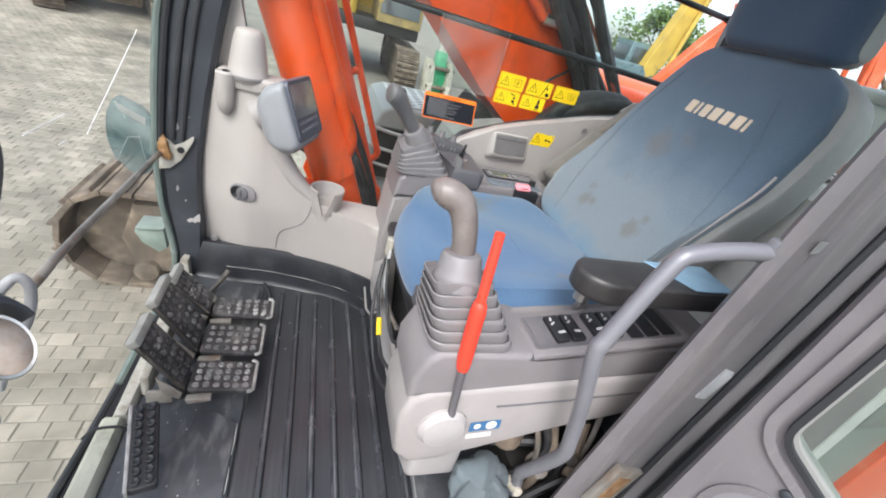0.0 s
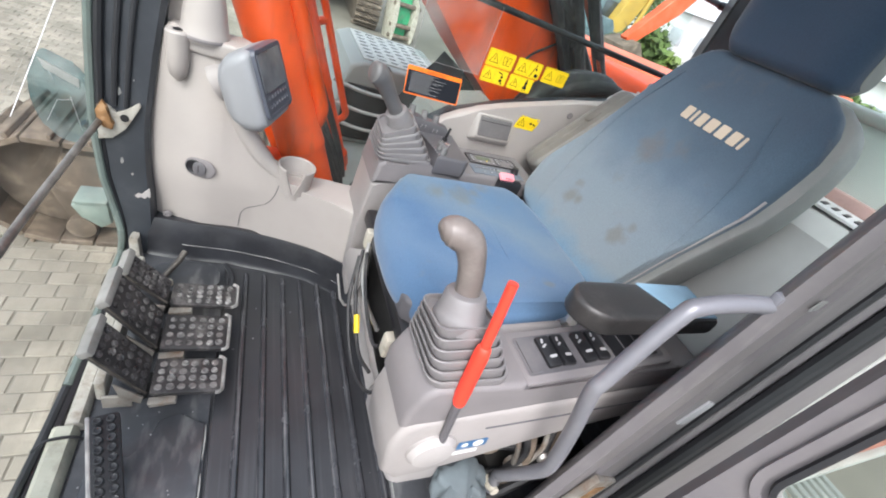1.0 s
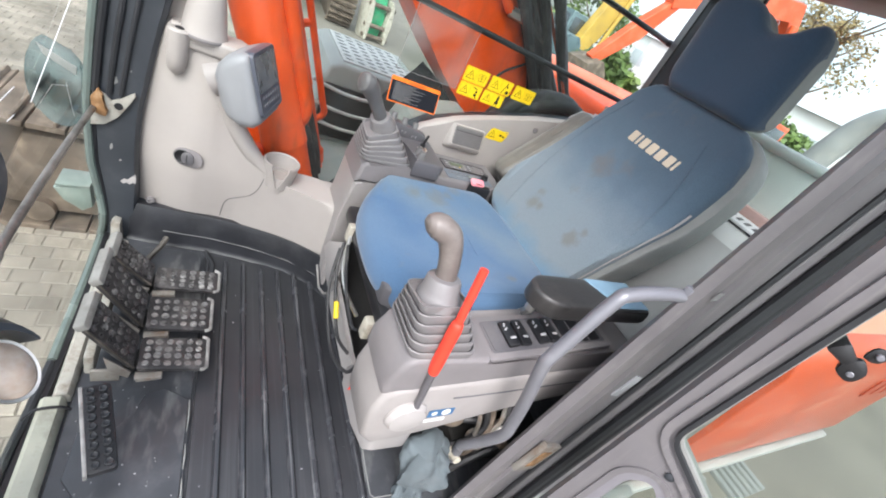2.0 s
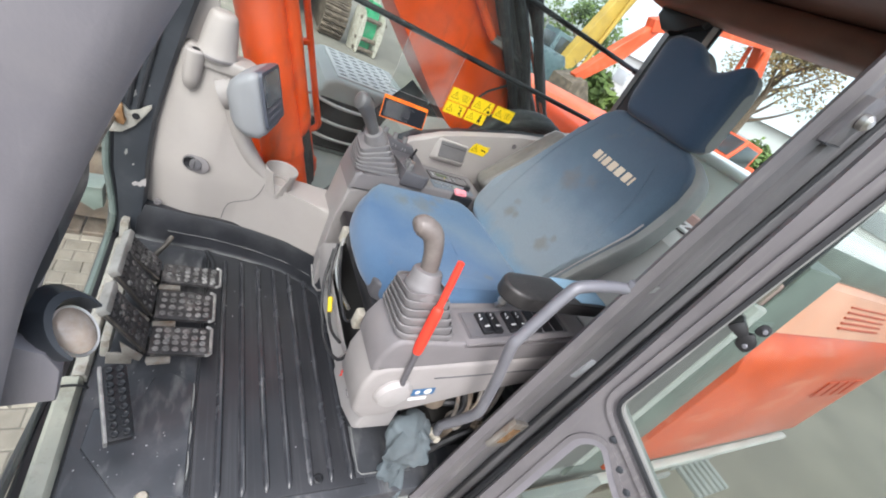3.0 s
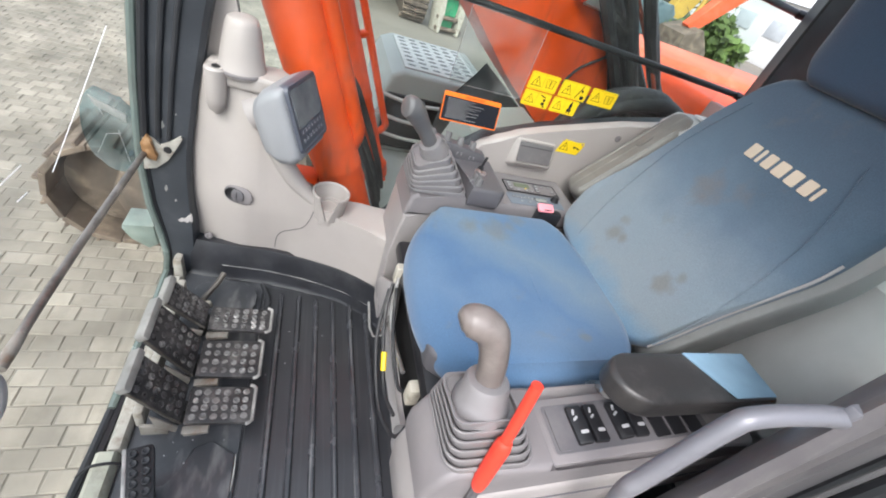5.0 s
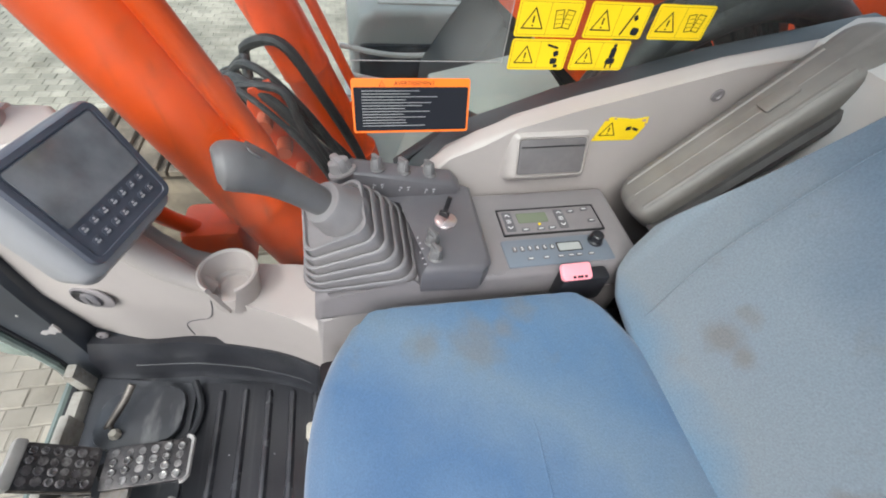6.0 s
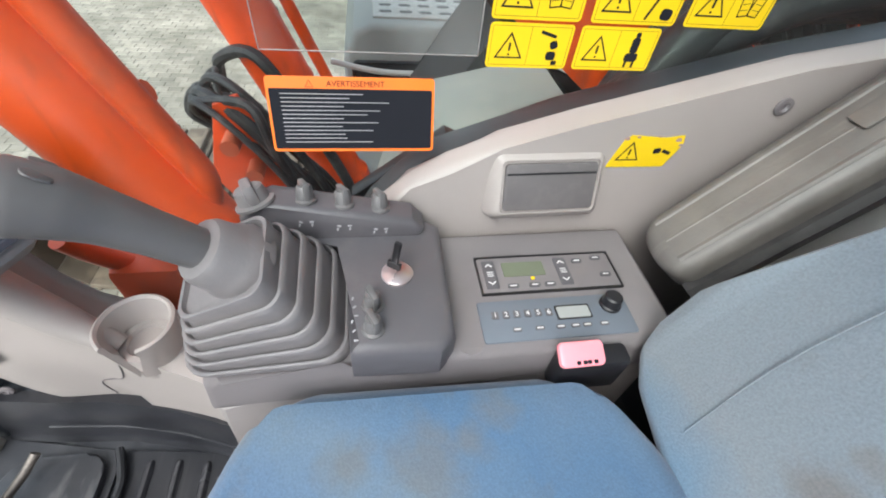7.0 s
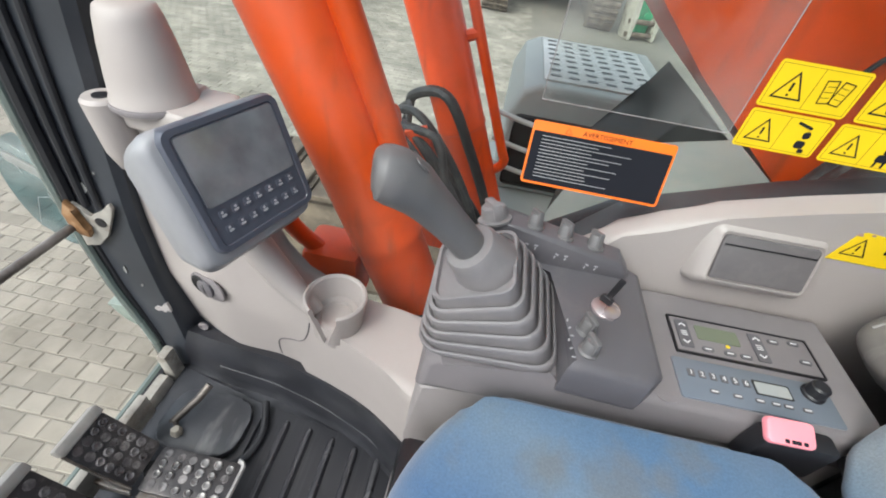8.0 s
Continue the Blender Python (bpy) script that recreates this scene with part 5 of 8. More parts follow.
# headrest
HH = 0.1525
HO, HA, HN = (1.060, 1.042, 1.102), Vector((-0.06, 0, 1)), Vector((-1, 0, -0.06))
HT = smooth_path([(-0.140, 0.205, 0), (-0.134, 0.232, 0), (-0.121, 0.246, 0), (-0.103, 0.240, 0), (-0.077, 0.221, 0), (-0.046, 0.208, 0), (-0.02, 0.207, 0), (0.005, 0.217, 0), (0.028, 0.238, 0), (0.05, 0.252, 0), (0.08, 0.257, 0), (0.12, 0.256, 0), (0.147, 0.245, 0), (0.165, 0.20, 0)], 6)
HC = 0.0125


def head_hi(y):
    return float(np.interp(y, [p.x for p in HT], [p.y for p in HT]))


def head_lo(y):
    return 0.008 + 0.06 * max(0, ((y - HC) / HH - 0.72) / 0.28) ** 2 + 0.016 * max(0, (-(y - HC) / HH - 0.85) / 0.15) ** 2


bm = nb()
pad(bm, HO, HA, HN, [HC + y * HH for y in ys], head_lo, head_hi, lambda y: -0.04, lambda y: 0.03 - 0.05 * (1 - edge(y - HC, HH, 5) ** 0.5), 0.03,
    lambda s, t, y: (s, t + 0.012 * (abs(y - HC) / HH) ** 2 * (1 if t > -0.02 else 0)), 5)
part("headrest", bm, M_NAVY, seat, "navy cloth headrest with a dipped top")
bm = nb()
pad(bm, HO, HA, HN, [HC + y * (HH + 0.001) for y in ys], lambda y: head_lo(y) + 0.004, lambda y: head_hi(y) - 0.008, lambda y: -0.09 + 0.02 * (abs(y - HC) / HH) ** 4, lambda y: -0.022, 0.03, None, 5)
part("headrest_shell", bm, M_SHELL, seat, "grey headrest shell")
for yy in (-0.05, 0.05):
    bm = nb()
    tube(bm, [(1.075, 1.062 + yy, 1.06), (1.085, 1.062 + yy, 1.15)], 0.008, 8, 1)
    part("headrest_post", bm, M_STEEL, seat)
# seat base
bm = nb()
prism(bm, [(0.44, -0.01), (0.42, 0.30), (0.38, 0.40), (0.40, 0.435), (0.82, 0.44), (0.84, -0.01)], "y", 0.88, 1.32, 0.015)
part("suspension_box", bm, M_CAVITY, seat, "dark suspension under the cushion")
bm = nb()
box(bm, (0.36, 0.86, 0.385), (0.84, 1.345, 0.432), 0.014)
part("seat_pan", bm, M_BLACK, seat)
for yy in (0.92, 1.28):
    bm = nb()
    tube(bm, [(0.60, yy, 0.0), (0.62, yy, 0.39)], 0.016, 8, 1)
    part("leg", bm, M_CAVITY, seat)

# tilted bracket, cables and cream latch at the seat front
sbk = thing("seat_side_bracket", "cream steel bracket with cables beside the seat base", "bracket", (0.36, 1.1, 0.1))
bm = nb()
prism(bm, [(1.475, 0.13), (1.465, 0.215), (1.40, 0.225), (1.33, 0.185), (0.98, 0.172), (0.93, 0.19), (0.93, 0.108), (1.2, 0.104)], "x", 0.376, 0.392, 0.004)
part("side_plate", bm, M_PALE, sbk, "pale painted side plate")
bm = nb()
prism(bm, [(1.40, 0.205), (1.372, 0.255), (1.26, 0.345), (1.232, 0.348), (1.185, 0.318), (1.195, 0.285), (1.212, 0.235), (1.226, 0.180)], "x", 0.352, 0.362, 0.003, 2)
part("upper_plate", bm, M_PALE, sbk, "pale folded upper plate")
bm = nb()
tube(bm, [(0.356, 1.225, 0.40), (0.352, 1.20, 0.355), (0.350, 1.165, 0.315), (0.356, 1.10, 0.29), (0.36, 1.0, 0.31)], 0.006, 8, 5)
part("steel_link", bm, M_STEEL, sbk, "bright bent steel link")
bm = nb()
box(bm, (0.345, 1.222, 0.378), (0.372, 1.248, 0.432), 0.005)
part("latch", bm, M_CREAM, sbk)
bm = nb()
box(bm, (0.345, 0.905, 0.325), (0.375, 0.938, 0.385), 0.008)
part("plug", bm, M_CREAM, sbk, "cream cable plug")
for pts in ([(0.352, 1.24, 0.36), (0.335, 1.17, 0.30), (0.335, 1.02, 0.22), (0.345, 0.93, 0.24)],
            [(0.350, 1.25, 0.33), (0.325, 1.15, 0.24), (0.33, 1.0, 0.17), (0.35, 0.90, 0.20), (0.36, 0.88, 0.3)],
            [(0.355, 1.22, 0.38), (0.342, 1.10, 0.33), (0.345, 0.98, 0.30), (0.355, 0.95, 0.31)]):
    bm = nb()
    tube(bm, pts, 0.005, 7, 6)
    part("cable", bm, M_HOSE, sbk)
bm = nb()
tube(bm, [(0.3345, 1.09, 0.262), (0.333, 1.05, 0.238)], 0.0075, 8, 1)
part("cable_tag", bm, M_DECAL, sbk, "yellow cable tag")
bm = nb()
tube(bm, [(0.355, 1.185, 0.205), (0.332, 1.20, 0.18), (0.327, 1.242, 0.165), (0.326, 1.325, 0.185)], 0.0035, 7, 1)
part("wire_hook", bm, M_WORN, sbk, "bent steel wire hook")

# ---- left arm rest ----
ar = thing("armrest", "black vinyl armrest folded down beside the seat", "armrest", (0.75, 0.745, 0.62), group="armrests")
bm = nb()
pad(bm, (0.572, 0.748, 0.675), (1, 0, 0.0), (0, 0, 1), [v * 0.048 for v in [math.sin((i / 12 - 0.5) * math.pi) for i in range(13)]],
    lambda y: 0.05 * (1 - edge(y, 0.048, 2.4) ** 0.5) + 0.25 * max(0, -y), lambda y: 0.34, lambda y: -0.024 + 0.006 * (1 - edge(y, 0.048, 6) ** 0.5), lambda y: 0.022 - 0.007 * (1 - edge(y, 0.048, 9) ** 0.5), 0.011, None, 5)
part("pad", bm, M_ARMV, ar)
bm = nb()
prism(bm, [(0.80, 0.703), (0.90, 0.703), (0.90, 0.792), (0.745, 0.792)], "z", 0.6975, 0.7005, 0.001)
part("cloth_patch", bm, M_CLOTHB, ar, "pale blue cloth over the pad")
bm = nb()
tube(bm, [(0.62, 0.765, 0.645), (0.65, 0.79, 0.59), (0.68, 0.83, 0.53), (0.70, 0.88, 0.43)], 0.011, 8, 4)
part("bracket", bm, M_STEEL, ar)
bm = nb()
lathe(bm, [(0.012, 0), (0.012, 0.02), (0.006, 0.026), (0, 0.026)], (0.615, 0.765, 0.618), 8)
part("adjuster_bolt", bm, M_STEEL, ar)

# raised right arm rest
ar2 = thing("armrest", "grey vinyl armrest folded up against the backrest", "armrest", (0.9, 1.46, 0.60), group="armrests")
A2, N2 = Vector((0.66, 0.03, 0.75)).normalized(), Vector((-0.75, 0, 0.66))
bm = nb()
pad(bm, (0.880, 1.482, 0.548), A2, N2, [v * 0.048 for v in [math.sin((i / 12 - 0.5) * math.pi) for i in range(13)]],
    lambda y: 0.06 + 0.03 * (1 - edge(y, 0.048, 2.4) ** 0.5), lambda y: 0.468 - 0.04 * (1 - edge(y, 0.048, 2.4) ** 0.5), lambda y: -0.045, lambda y: 0.03 - 0.018 * (1 - edge(y, 0.048, 4) ** 0.5), 0.02, None, 5)
part("pad", bm, M_ARMG, ar2)
for dy in (-0.03, 0.0, 0.03):
    bm = nb()
    tube(bm, [Vector((0.880, 1.482 + dy, 0.548)) + A2 * s + N2 * 0.0265 for s in (0.085, 0.40)], 0.0045, 8, 1)
    part("moulded_rib", bm, M_ARMG, ar2)
bm = nb()
plate(bm, 0.05, 0.024, 0.004, 0.004, frame_of(Vector((0.880, 1.482, 0.548)) + A2 * 0.32 + N2 * 0.031, A2, (0, 1, 0)), 2, 0.001)
part("inset_tab", bm, M_ARMG, ar2)
bm = nb()
tube(bm, [(0.885, 1.50, 0.560), (0.885, 1.41, 0.550), (0.89, 1.34, 0.53)], 0.018, 10, 3)
part("pivot", bm, M_BLACK, ar2)
bm = nb()
tube(bm, [Vector((0.880, 1.432, 0.548)) + A2 * s - N2 * 0.018 for s in (0.07, 0.25, 0.41)], 0.014, 8, 2)
part("underside_edge", bm, M_ARMV, ar2, "dark underside edge")

# ---- joysticks ----
Quaternion = type(Matrix().to_quaternion())


def boot_rings(bm, base, top, half0, half1, steps, lean=(0, 0, 1)):
    """Bellows: square rings that step in and up along a slanted axis and tip over towards the lever."""
    base, top = Vector(base), Vector(top)
    tip = Vector((0, 0, 1)).rotation_difference(Vector(lean).normalized())
    rings = []
    for i in range(steps):
        f0 = i / steps
        h0 = half0 + (half1 - half0) * i / steps
        for df, dh in ((0.25, 0.0), (0.80, 0.0015), (1.22, 0.0005), (1.30, -0.0008), (1.30, -0.0022), (1.22, -0.0032), (0.80, -0.0040), (0.70, -0.0048)):
            h = h0 + dh
            f = min(1.0, f0 + df * 0.8 / steps)
            c = base.lerp(top, f)
            turn = Quaternion().slerp(tip, 0.75 * f)
            rings.append([c + turn @ Vector((x, y, 0)) for x, y in rrect(2 * h, 2 * h * 0.92, h * 0.34, 5)])
    return loft(bm, rings)


def joystick(parent_label, base, collar, grip, radii, boot_half, mats, group="joysticks"):
    j = thing("joystick", parent_label, "joystick", base, group=group)
    bm = nb()
    boot_rings(bm, base, Vector(collar) - Vector((0, 0, 0.014)), boot_half, 0.042, 6, Vector(grip[2]) - Vector(collar))
    part("boot", bm, M_BOOT, j, "pleated grey rubber boot")
    bm = nb()
    d = (Vector(grip[1]) - Vector(collar)).normalized()
    m = frame_of(collar, d.orthogonal(), d.cross(d.orthogonal()))
    lathe(bm, [(0.040, -0.034), (0.041, -0.020), (0.037, -0.010), (0.034, -0.002), (0.032, 0.014), (0.029, 0.019), (0.021, 0.021)], m=m, seg=20)
    part("collar", bm, M_BOOT, j)
    bm = nb()
    tube(bm, grip, radii, 16, 7)
    g = part("grip", bm, mats, j)
    return j, g


# left console
lc = thing("left_console", "two-tone grey control console beside the seat", "console", (0.6, 0.75, 0.35))
bm = nb()
prism(bm, [(0.335, 0.275), (0.305, 0.31), (0.295, 0.40), (0.305, 0.455), (0.34, 0.475), (0.95, 0.525), (0.95, 0.43), (0.66, 0.375), (0.47, 0.315), (0.40, 0.28)], "y", 0.668, 0.812, 0.014, 3)
part("lower_shell", bm, M_LGREY, lc, "light grey lower shell")
bm = nb()
prism(bm, [(0.30, 0.455), (0.298, 0.50), (0.315, 0.545), (0.335, 0.562), (0.50, 0.560), (0.515, 0.535), (0.86, 0.585), (0.94, 0.585), (0.95, 0.528), (0.55, 0.495), (0.36, 0.472)], "y", 0.672, 0.815, 0.012, 3)
part("upper_shell", bm, M_GREY, lc, "darker grey upper shell")
bm = nb()
lathe(bm, [(0.046, 0.0), (0.046, 0.014), (0.038, 0.024), (0.016, 0.029), (0, 0.029)], m=frame_of((0.378, 0.676, 0.388), (1, 0, 0.12), (0, 0, 1)), seg=28)
part("pivot_cover", bm, M_PALE, lc, "pale rounded pivot cover")
bm = nb()
tube(bm, [(0.47, 0.6675, 0.437), (0.60, 0.6675, 0.447), (0.93, 0.6675, 0.482)], 0.0022, 6, 2)
part("moulded_groove", bm, M_POD, lc)
bm = nb()
box(bm, (0.40, 0.70, 0.455), (0.95, 0.805, 0.50), 0.01)
part("core", bm, M_GREY, lc)
spm = frame_of((0.672, 0.734, 0.5725), (0.31, 0, 0.0455), (0, 1, 0))
bm = nb()
plate(bm, 0.345, 0.112, 0.012, 0.012, spm @ Matrix.Translation((0, 0, -0.008)), 4, 0.003)
plate(bm, 0.318, 0.088, 0.004, 0.008, spm @ Matrix.Translation((0, 0, 0.0005)), 4, 0.001)
sp = part("switch_panel", bm, M_GREY, lc, "grey framed switch panel")
bm = nb()
plate(bm, 0.312, 0.083, 0.0008, 0.006, spm @ Matrix.Translation((0, 0, 0.0046)), 4)
part("panel_face", bm, M_POD, sp, "dark inset panel face")
bm = nb()
plate(bm, 0.024, 0.075, 0.003, 0.004, spm @ Matrix.Translation((-0.138, 0, 0.0045)), 2)
part("blank_cover", bm, M_POD, sp)
for i, xo in enumerate((-0.098, -0.068, -0.018, 0.012)):
    bm = nb()
    q = spm @ Matrix.Translation((xo, 0, 0.004)) @ pose(0, 0, 0, 0, 7 if i % 2 else -7, 0)
    plate(bm, 0.028, 0.066, 0.011, 0.004, q, 3, 0.003)
    sw = part("rocker_switch", bm, M_BLACK, sp, "black rocker switch with white symbols")
    for k in range(2):
        bm = nb()
        plate(bm, 0.010, 0.004, 0.0006, 0.001, q @ Matrix.Translation((-0.004, 0.010 + 0.011 * k, 0.0111)) @ pose(0, 0, 0, 0, 0, 35 * (k + 1)), 2)
        part("symbol_bar", bm, M_SYMB, sw)
    bm = nb()
    plate(bm, 0.014, 0.006, 0.0006, 0.002, q @ Matrix.Translation((0.003, -0.014, 0.0111)), 2)
    part("symbol_bar", bm, M_SYMB, sw)
for xo in (0.062, 0.098, 0.134):
    bm = nb()
    plate(bm, 0.029, 0.074, 0.003, 0.003, spm @ Matrix.Translation((xo - 0.006, 0, 0.0045)), 2)
    part("blank_cover", bm, M_BLACK, sp, "dark blank switch cover")
lab = frame_of((0.465, 0.6672, 0.383), (1, 0, 0.1), (0, 0, 1))
bm = nb()
plate(bm, 0.062, 0.026, 0.0008, 0.003, lab, 3)
bl = part("blue_label", bm, M_BLUELAB, lc, "blue pictogram label")
for xo, w in ((-0.016, 0.014), (0.012, 0.022)):
    bm = nb()
    lathe(bm, [(w / 2, 0), (w / 2, 0.0004), (w / 2 - 0.0025, 0.0004)], m=lab @ Matrix.Translation((xo, 0.001, 0.0009)), seg=14)
    part("pictogram", bm, M_WHITE, bl)
bm = nb()
plate(bm, 0.05, 0.012, 0.0008, 0.001, lab @ Matrix.Translation((-0.008, -0.027, 0)), 2)
part("white_label", bm, M_WHITE, lc, "small white label")
bm = nb()
prism(bm, [(0.695, 0.185), (0.715, 0.150), (0.80, 0.112), (0.93, 0.106), (0.945, 0.16), (0.90, 0.26), (0.86, 0.30), (0.70, 0.30)], "x", 0.366, 0.470, 0.014, 3)
foot_ = part("console_foot", bm, M_PALE, lc, "light grey moulded foot")
bm = nb()
m = frame_of((0.3655, 0.876, 0.168), (0, -1, 0), (0, 0, 1))
prism(bm, [(0.003, 0.024), (-0.010, 0.0), (-0.002, 0.001), (-0.005, -0.022), (0.010, 0.004), (0.002, 0.003), (0.010, 0.022)], "z", 0, 0.0008, 0, 2, m)
part("red_mark", bm, M_RED, foot_, "small red lightning label")
bm = nb()
lathe(bm, [(0.015, -0.006), (0.015, 0.002), (0.012, 0.004), (0.011, -0.002), (0, -0.003)], m=frame_of((0.366, 0.800, 0.188), (0, -1, 0), (0, 0, 1)), seg=18)
part("plug", bm, M_GREY, foot_, "grey round plug")

jl, gl = joystick("grey joystick with a worn curved grip and pleated boot", (0.39, 0.745, 0.558), (0.342, 0.735, 0.690),
                  [(0.342, 0.735, 0.690), (0.341, 0.742, 0.720), (0.336, 0.752, 0.752), (0.325, 0.762, 0.778), (0.306, 0.768, 0.789), (0.291, 0.771, 0.790), (0.282, 0.772, 0.788), (0.279, 0.772, 0.787)],
                  [0.0185, 0.019, 0.020, 0.0225, 0.0235, 0.021, 0.014, 0.005], 0.074, M_GRIP)

# red gate lever
rl = thing("gate_lever", "black safety lever with a bright red sleeve", "lever", (0.383, 0.658, 0.40))
bm = nb()
tube(bm, [(0.386, 0.655, 0.395), (0.383, 0.662, 0.43), (0.372, 0.668, 0.55), (0.363, 0.674, 0.66)], 0.0075, 8, 3)
part("shaft", bm, M_POD, rl)
bm = nb()
tube(bm, [(0.3735, 0.667, 0.535), (0.371, 0.669, 0.56), (0.365, 0.673, 0.65), (0.364, 0.674, 0.668)], [0.010, 0.0125, 0.0125, 0.008], 12, 4)
part("sleeve", bm, M_RED, rl, "red plastic sleeve")
bm = nb()
tube(bm, [(0.364, 0.674, 0.664), (0.362, 0.680, 0.72), (0.362, 0.689, 0.777)], [0.0075, 0.0078, 0.0075], 10, 4)
part("tip", bm, M_RED, rl, "red tip")

# ---- grab rail ----
gr = thing("grab_rail", "bent grey tubular grab rail on the door post", "rail", (0.62, 0.62, 0.15))
bm = nb()
tube(bm, [(0.735, 0.596, 0.845), (0.69, 0.607, 0.838), (0.62, 0.618, 0.818), (0.595, 0.619, 0.79), (0.553, 0.612, 0.665), (0.548, 0.611, 0.63), (0.575, 0.603, 0.52), (0.59, 0.598, 0.44), (0.60, 0.60, 0.385), (0.60, 0.625, 0.31), (0.598, 0.655, 0.235), (0.605, 0.664, 0.21), (0.618, 0.665, 0.14)], 0.0135, 12, 5)
part("tube", bm, M_RAIL, gr)
bm = nb()
box(bm, (0.715, 0.589, 0.825), (0.76, 0.606, 0.868), 0.005)
part("foot", bm, M_RAIL, gr)

# dark machinery, plate and rag under the console
um = thing("floor_machinery", "dark greasy linkages under the console", "machinery", (0.7, 0.75, 0.0))
bm = nb()
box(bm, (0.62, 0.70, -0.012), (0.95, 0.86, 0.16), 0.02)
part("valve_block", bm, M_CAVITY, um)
for pts in ([(0.55, 0.72, 0.05), (0.6, 0.69, 0.16), (0.68, 0.68, 0.2), (0.75, 0.7, 0.14)], [(0.56, 0.74, 0.22), (0.63, 0.70, 0.27), (0.7, 0.70, 0.25), (0.74, 0.72, 0.15)], [(0.6, 0.67, 0.02), (0.66, 0.66, 0.12), (0.74, 0.66, 0.18), (0.8, 0.68, 0.1)]):
    bm = nb()
    tube(bm, pts, 0.011, 8, 6)
    part("hose", bm, M_HOSE, um)
bm = nb()
lathe(bm, [(0.035, 0), (0.04, 0.02), (0.03, 0.05), (0, 0.055)], (0.585, 0.735, 0.24), 14)
part("coupling", bm, M_RUST, um, "brown oily coupling")
rq = random.Random(23)
for k in range(7):
    bm = nb()
    x0, z0 = 0.60 + 0.028 * k, 0.30 - 0.015 * (k % 3)
    tube(bm, [(x0, 0.70, z0 + 0.06), (x0 + rq.uniform(-0.02, 0.02), 0.672, z0), (x0 + rq.uniform(-0.03, 0.03), 0.668, z0 - 0.08), (x0 + 0.01, 0.69, z0 - 0.16)], 0.006 + 0.003 * (k % 3), 8, 5)
    part("control_hose", bm, (M_BRK, M_HOSE, M_RUST)[k % 3], um)
for x, z, r, mt in ((0.64, 0.235, 0.022, M_BRK), (0.70, 0.27, 0.018, M_STEEL), (0.735, 0.21, 0.02, M_RUST), (0.61, 0.165, 0.016, M_CREAM)):
    bm = nb()
    lathe(bm, [(r * 0.6, -0.02), (r, -0.015), (r, 0.008), (r * 0.7, 0.014), (r * 0.7, 0.024), (0, 0.026)], m=frame_of((x, 0.668, z), (1, 0, 0.3), (0, 0.2, 1)), seg=10)
    part("fitting", bm, mt, um, "oily brown fitting")
fplate = thing("floor_plate", "dark scuffed floor plate with a pale border", "plate", (0.5, 0.7, 0))
bm = nb()
prism(bm, [(0.425, 0.645), (0.60, 0.645), (0.60, 0.80), (0.43, 0.80)], "z", -0.001, 0.006, 0.002)
part("plate", bm, M_FLOORPL, fplate)
bm = nb()
tube(bm, [(0.436, 0.795, 0.0065), (0.433, 0.72, 0.0065), (0.432, 0.662, 0.0065), (0.442, 0.652, 0.0065), (0.52, 0.651, 0.0065), (0.596, 0.652, 0.0065)], 0.0018, 6, 1)
part("pale_border", bm, M_SHELL, fplate, "pale worn border")

rag = thing("rag", "crumpled blue-grey cleaning rag hanging below the console", "rag", (0.52, 0.68, 0.0))
bm = nb()
random.seed(4)
NR, NA = 15, 26
rings = []
for i in range(NR):
    f = i / (NR - 1)
    z = 0.215 - 0.225 * f
    ring = []
    for j in range(NA):
        a = 2 * math.pi * j / NA
        wob = noise.noise(Vector((math.cos(a) * 1.4, math.sin(a) * 1.4, f * 3.2)))
        fold = 0.32 * math.sin(5 * a + 3 * f + 2 * wob) + 0.18 * math.sin(9 * a - 4 * f)
        rr = (0.028 + 0.038 * math.sin(math.pi * min(1, f * 1.25 + 0.12)) * (1.25 - 0.5 * f)) * (1 + 0.45 * fold + 0.5 * wob)
        ring.append(Vector((0.525 + 0.012 * math.sin(4 * f) + rr * math.cos(a), 0.672 - 0.025 * f + rr * 0.8 * math.sin(a), z + 0.012 * math.sin(3 * a))))
    rings.append(ring)
loft(bm, rings)
bmesh.ops.subdivide_edges(bm, edges=bm.edges[:], cuts=1, use_grid_fill=True, smooth=0.8)
bm.normal_update()
for v in bm.verts:
    p = v.co
    k = abs(noise.noise(p * 34)) * 0.022 + noise.noise(p * 75) * 0.007
    v.co = p + v.normal * (k - 0.006)
part("cloth", bm, M_RAG, rag, smooth=80)
bm = nb()
rings = []
for i in range(14):
    f = i / 13
    c = Vector((0.530 + 0.035 * f + 0.006 * math.sin(5 * f), 0.650 - 0.040 * min(1, f * 2.2), 0.06 - 0.20 * f))
    rings.append([c + Vector(((0.026 - 0.006 * f) * math.cos(k * math.pi / 9), 0.011 * math.sin(k * math.pi / 9) + 0.007 * math.sin(3 * k * math.pi / 9 + 2 * f), 0.004 * math.sin(k))) for k in range(18)])
loft(bm, rings)
part("hanging_tail", bm, M_RAG, rag, smooth=80)

# ---- right front trim column ----
tc = thing("right_trim_column", "beige moulded trim column and low sill beside the pedals", "trim", (0.0, 1.57, 0.08))


def inner_y(x):
    return 1.572 - 0.05 * max(0, (x - 0.02) / 0.2) ** 1.3 - 0.045 * max(0, (x - 0.2) / 0.2) ** 2 + 0.055 * max(0, (-x - 0.06) / 0.145) ** 1.2


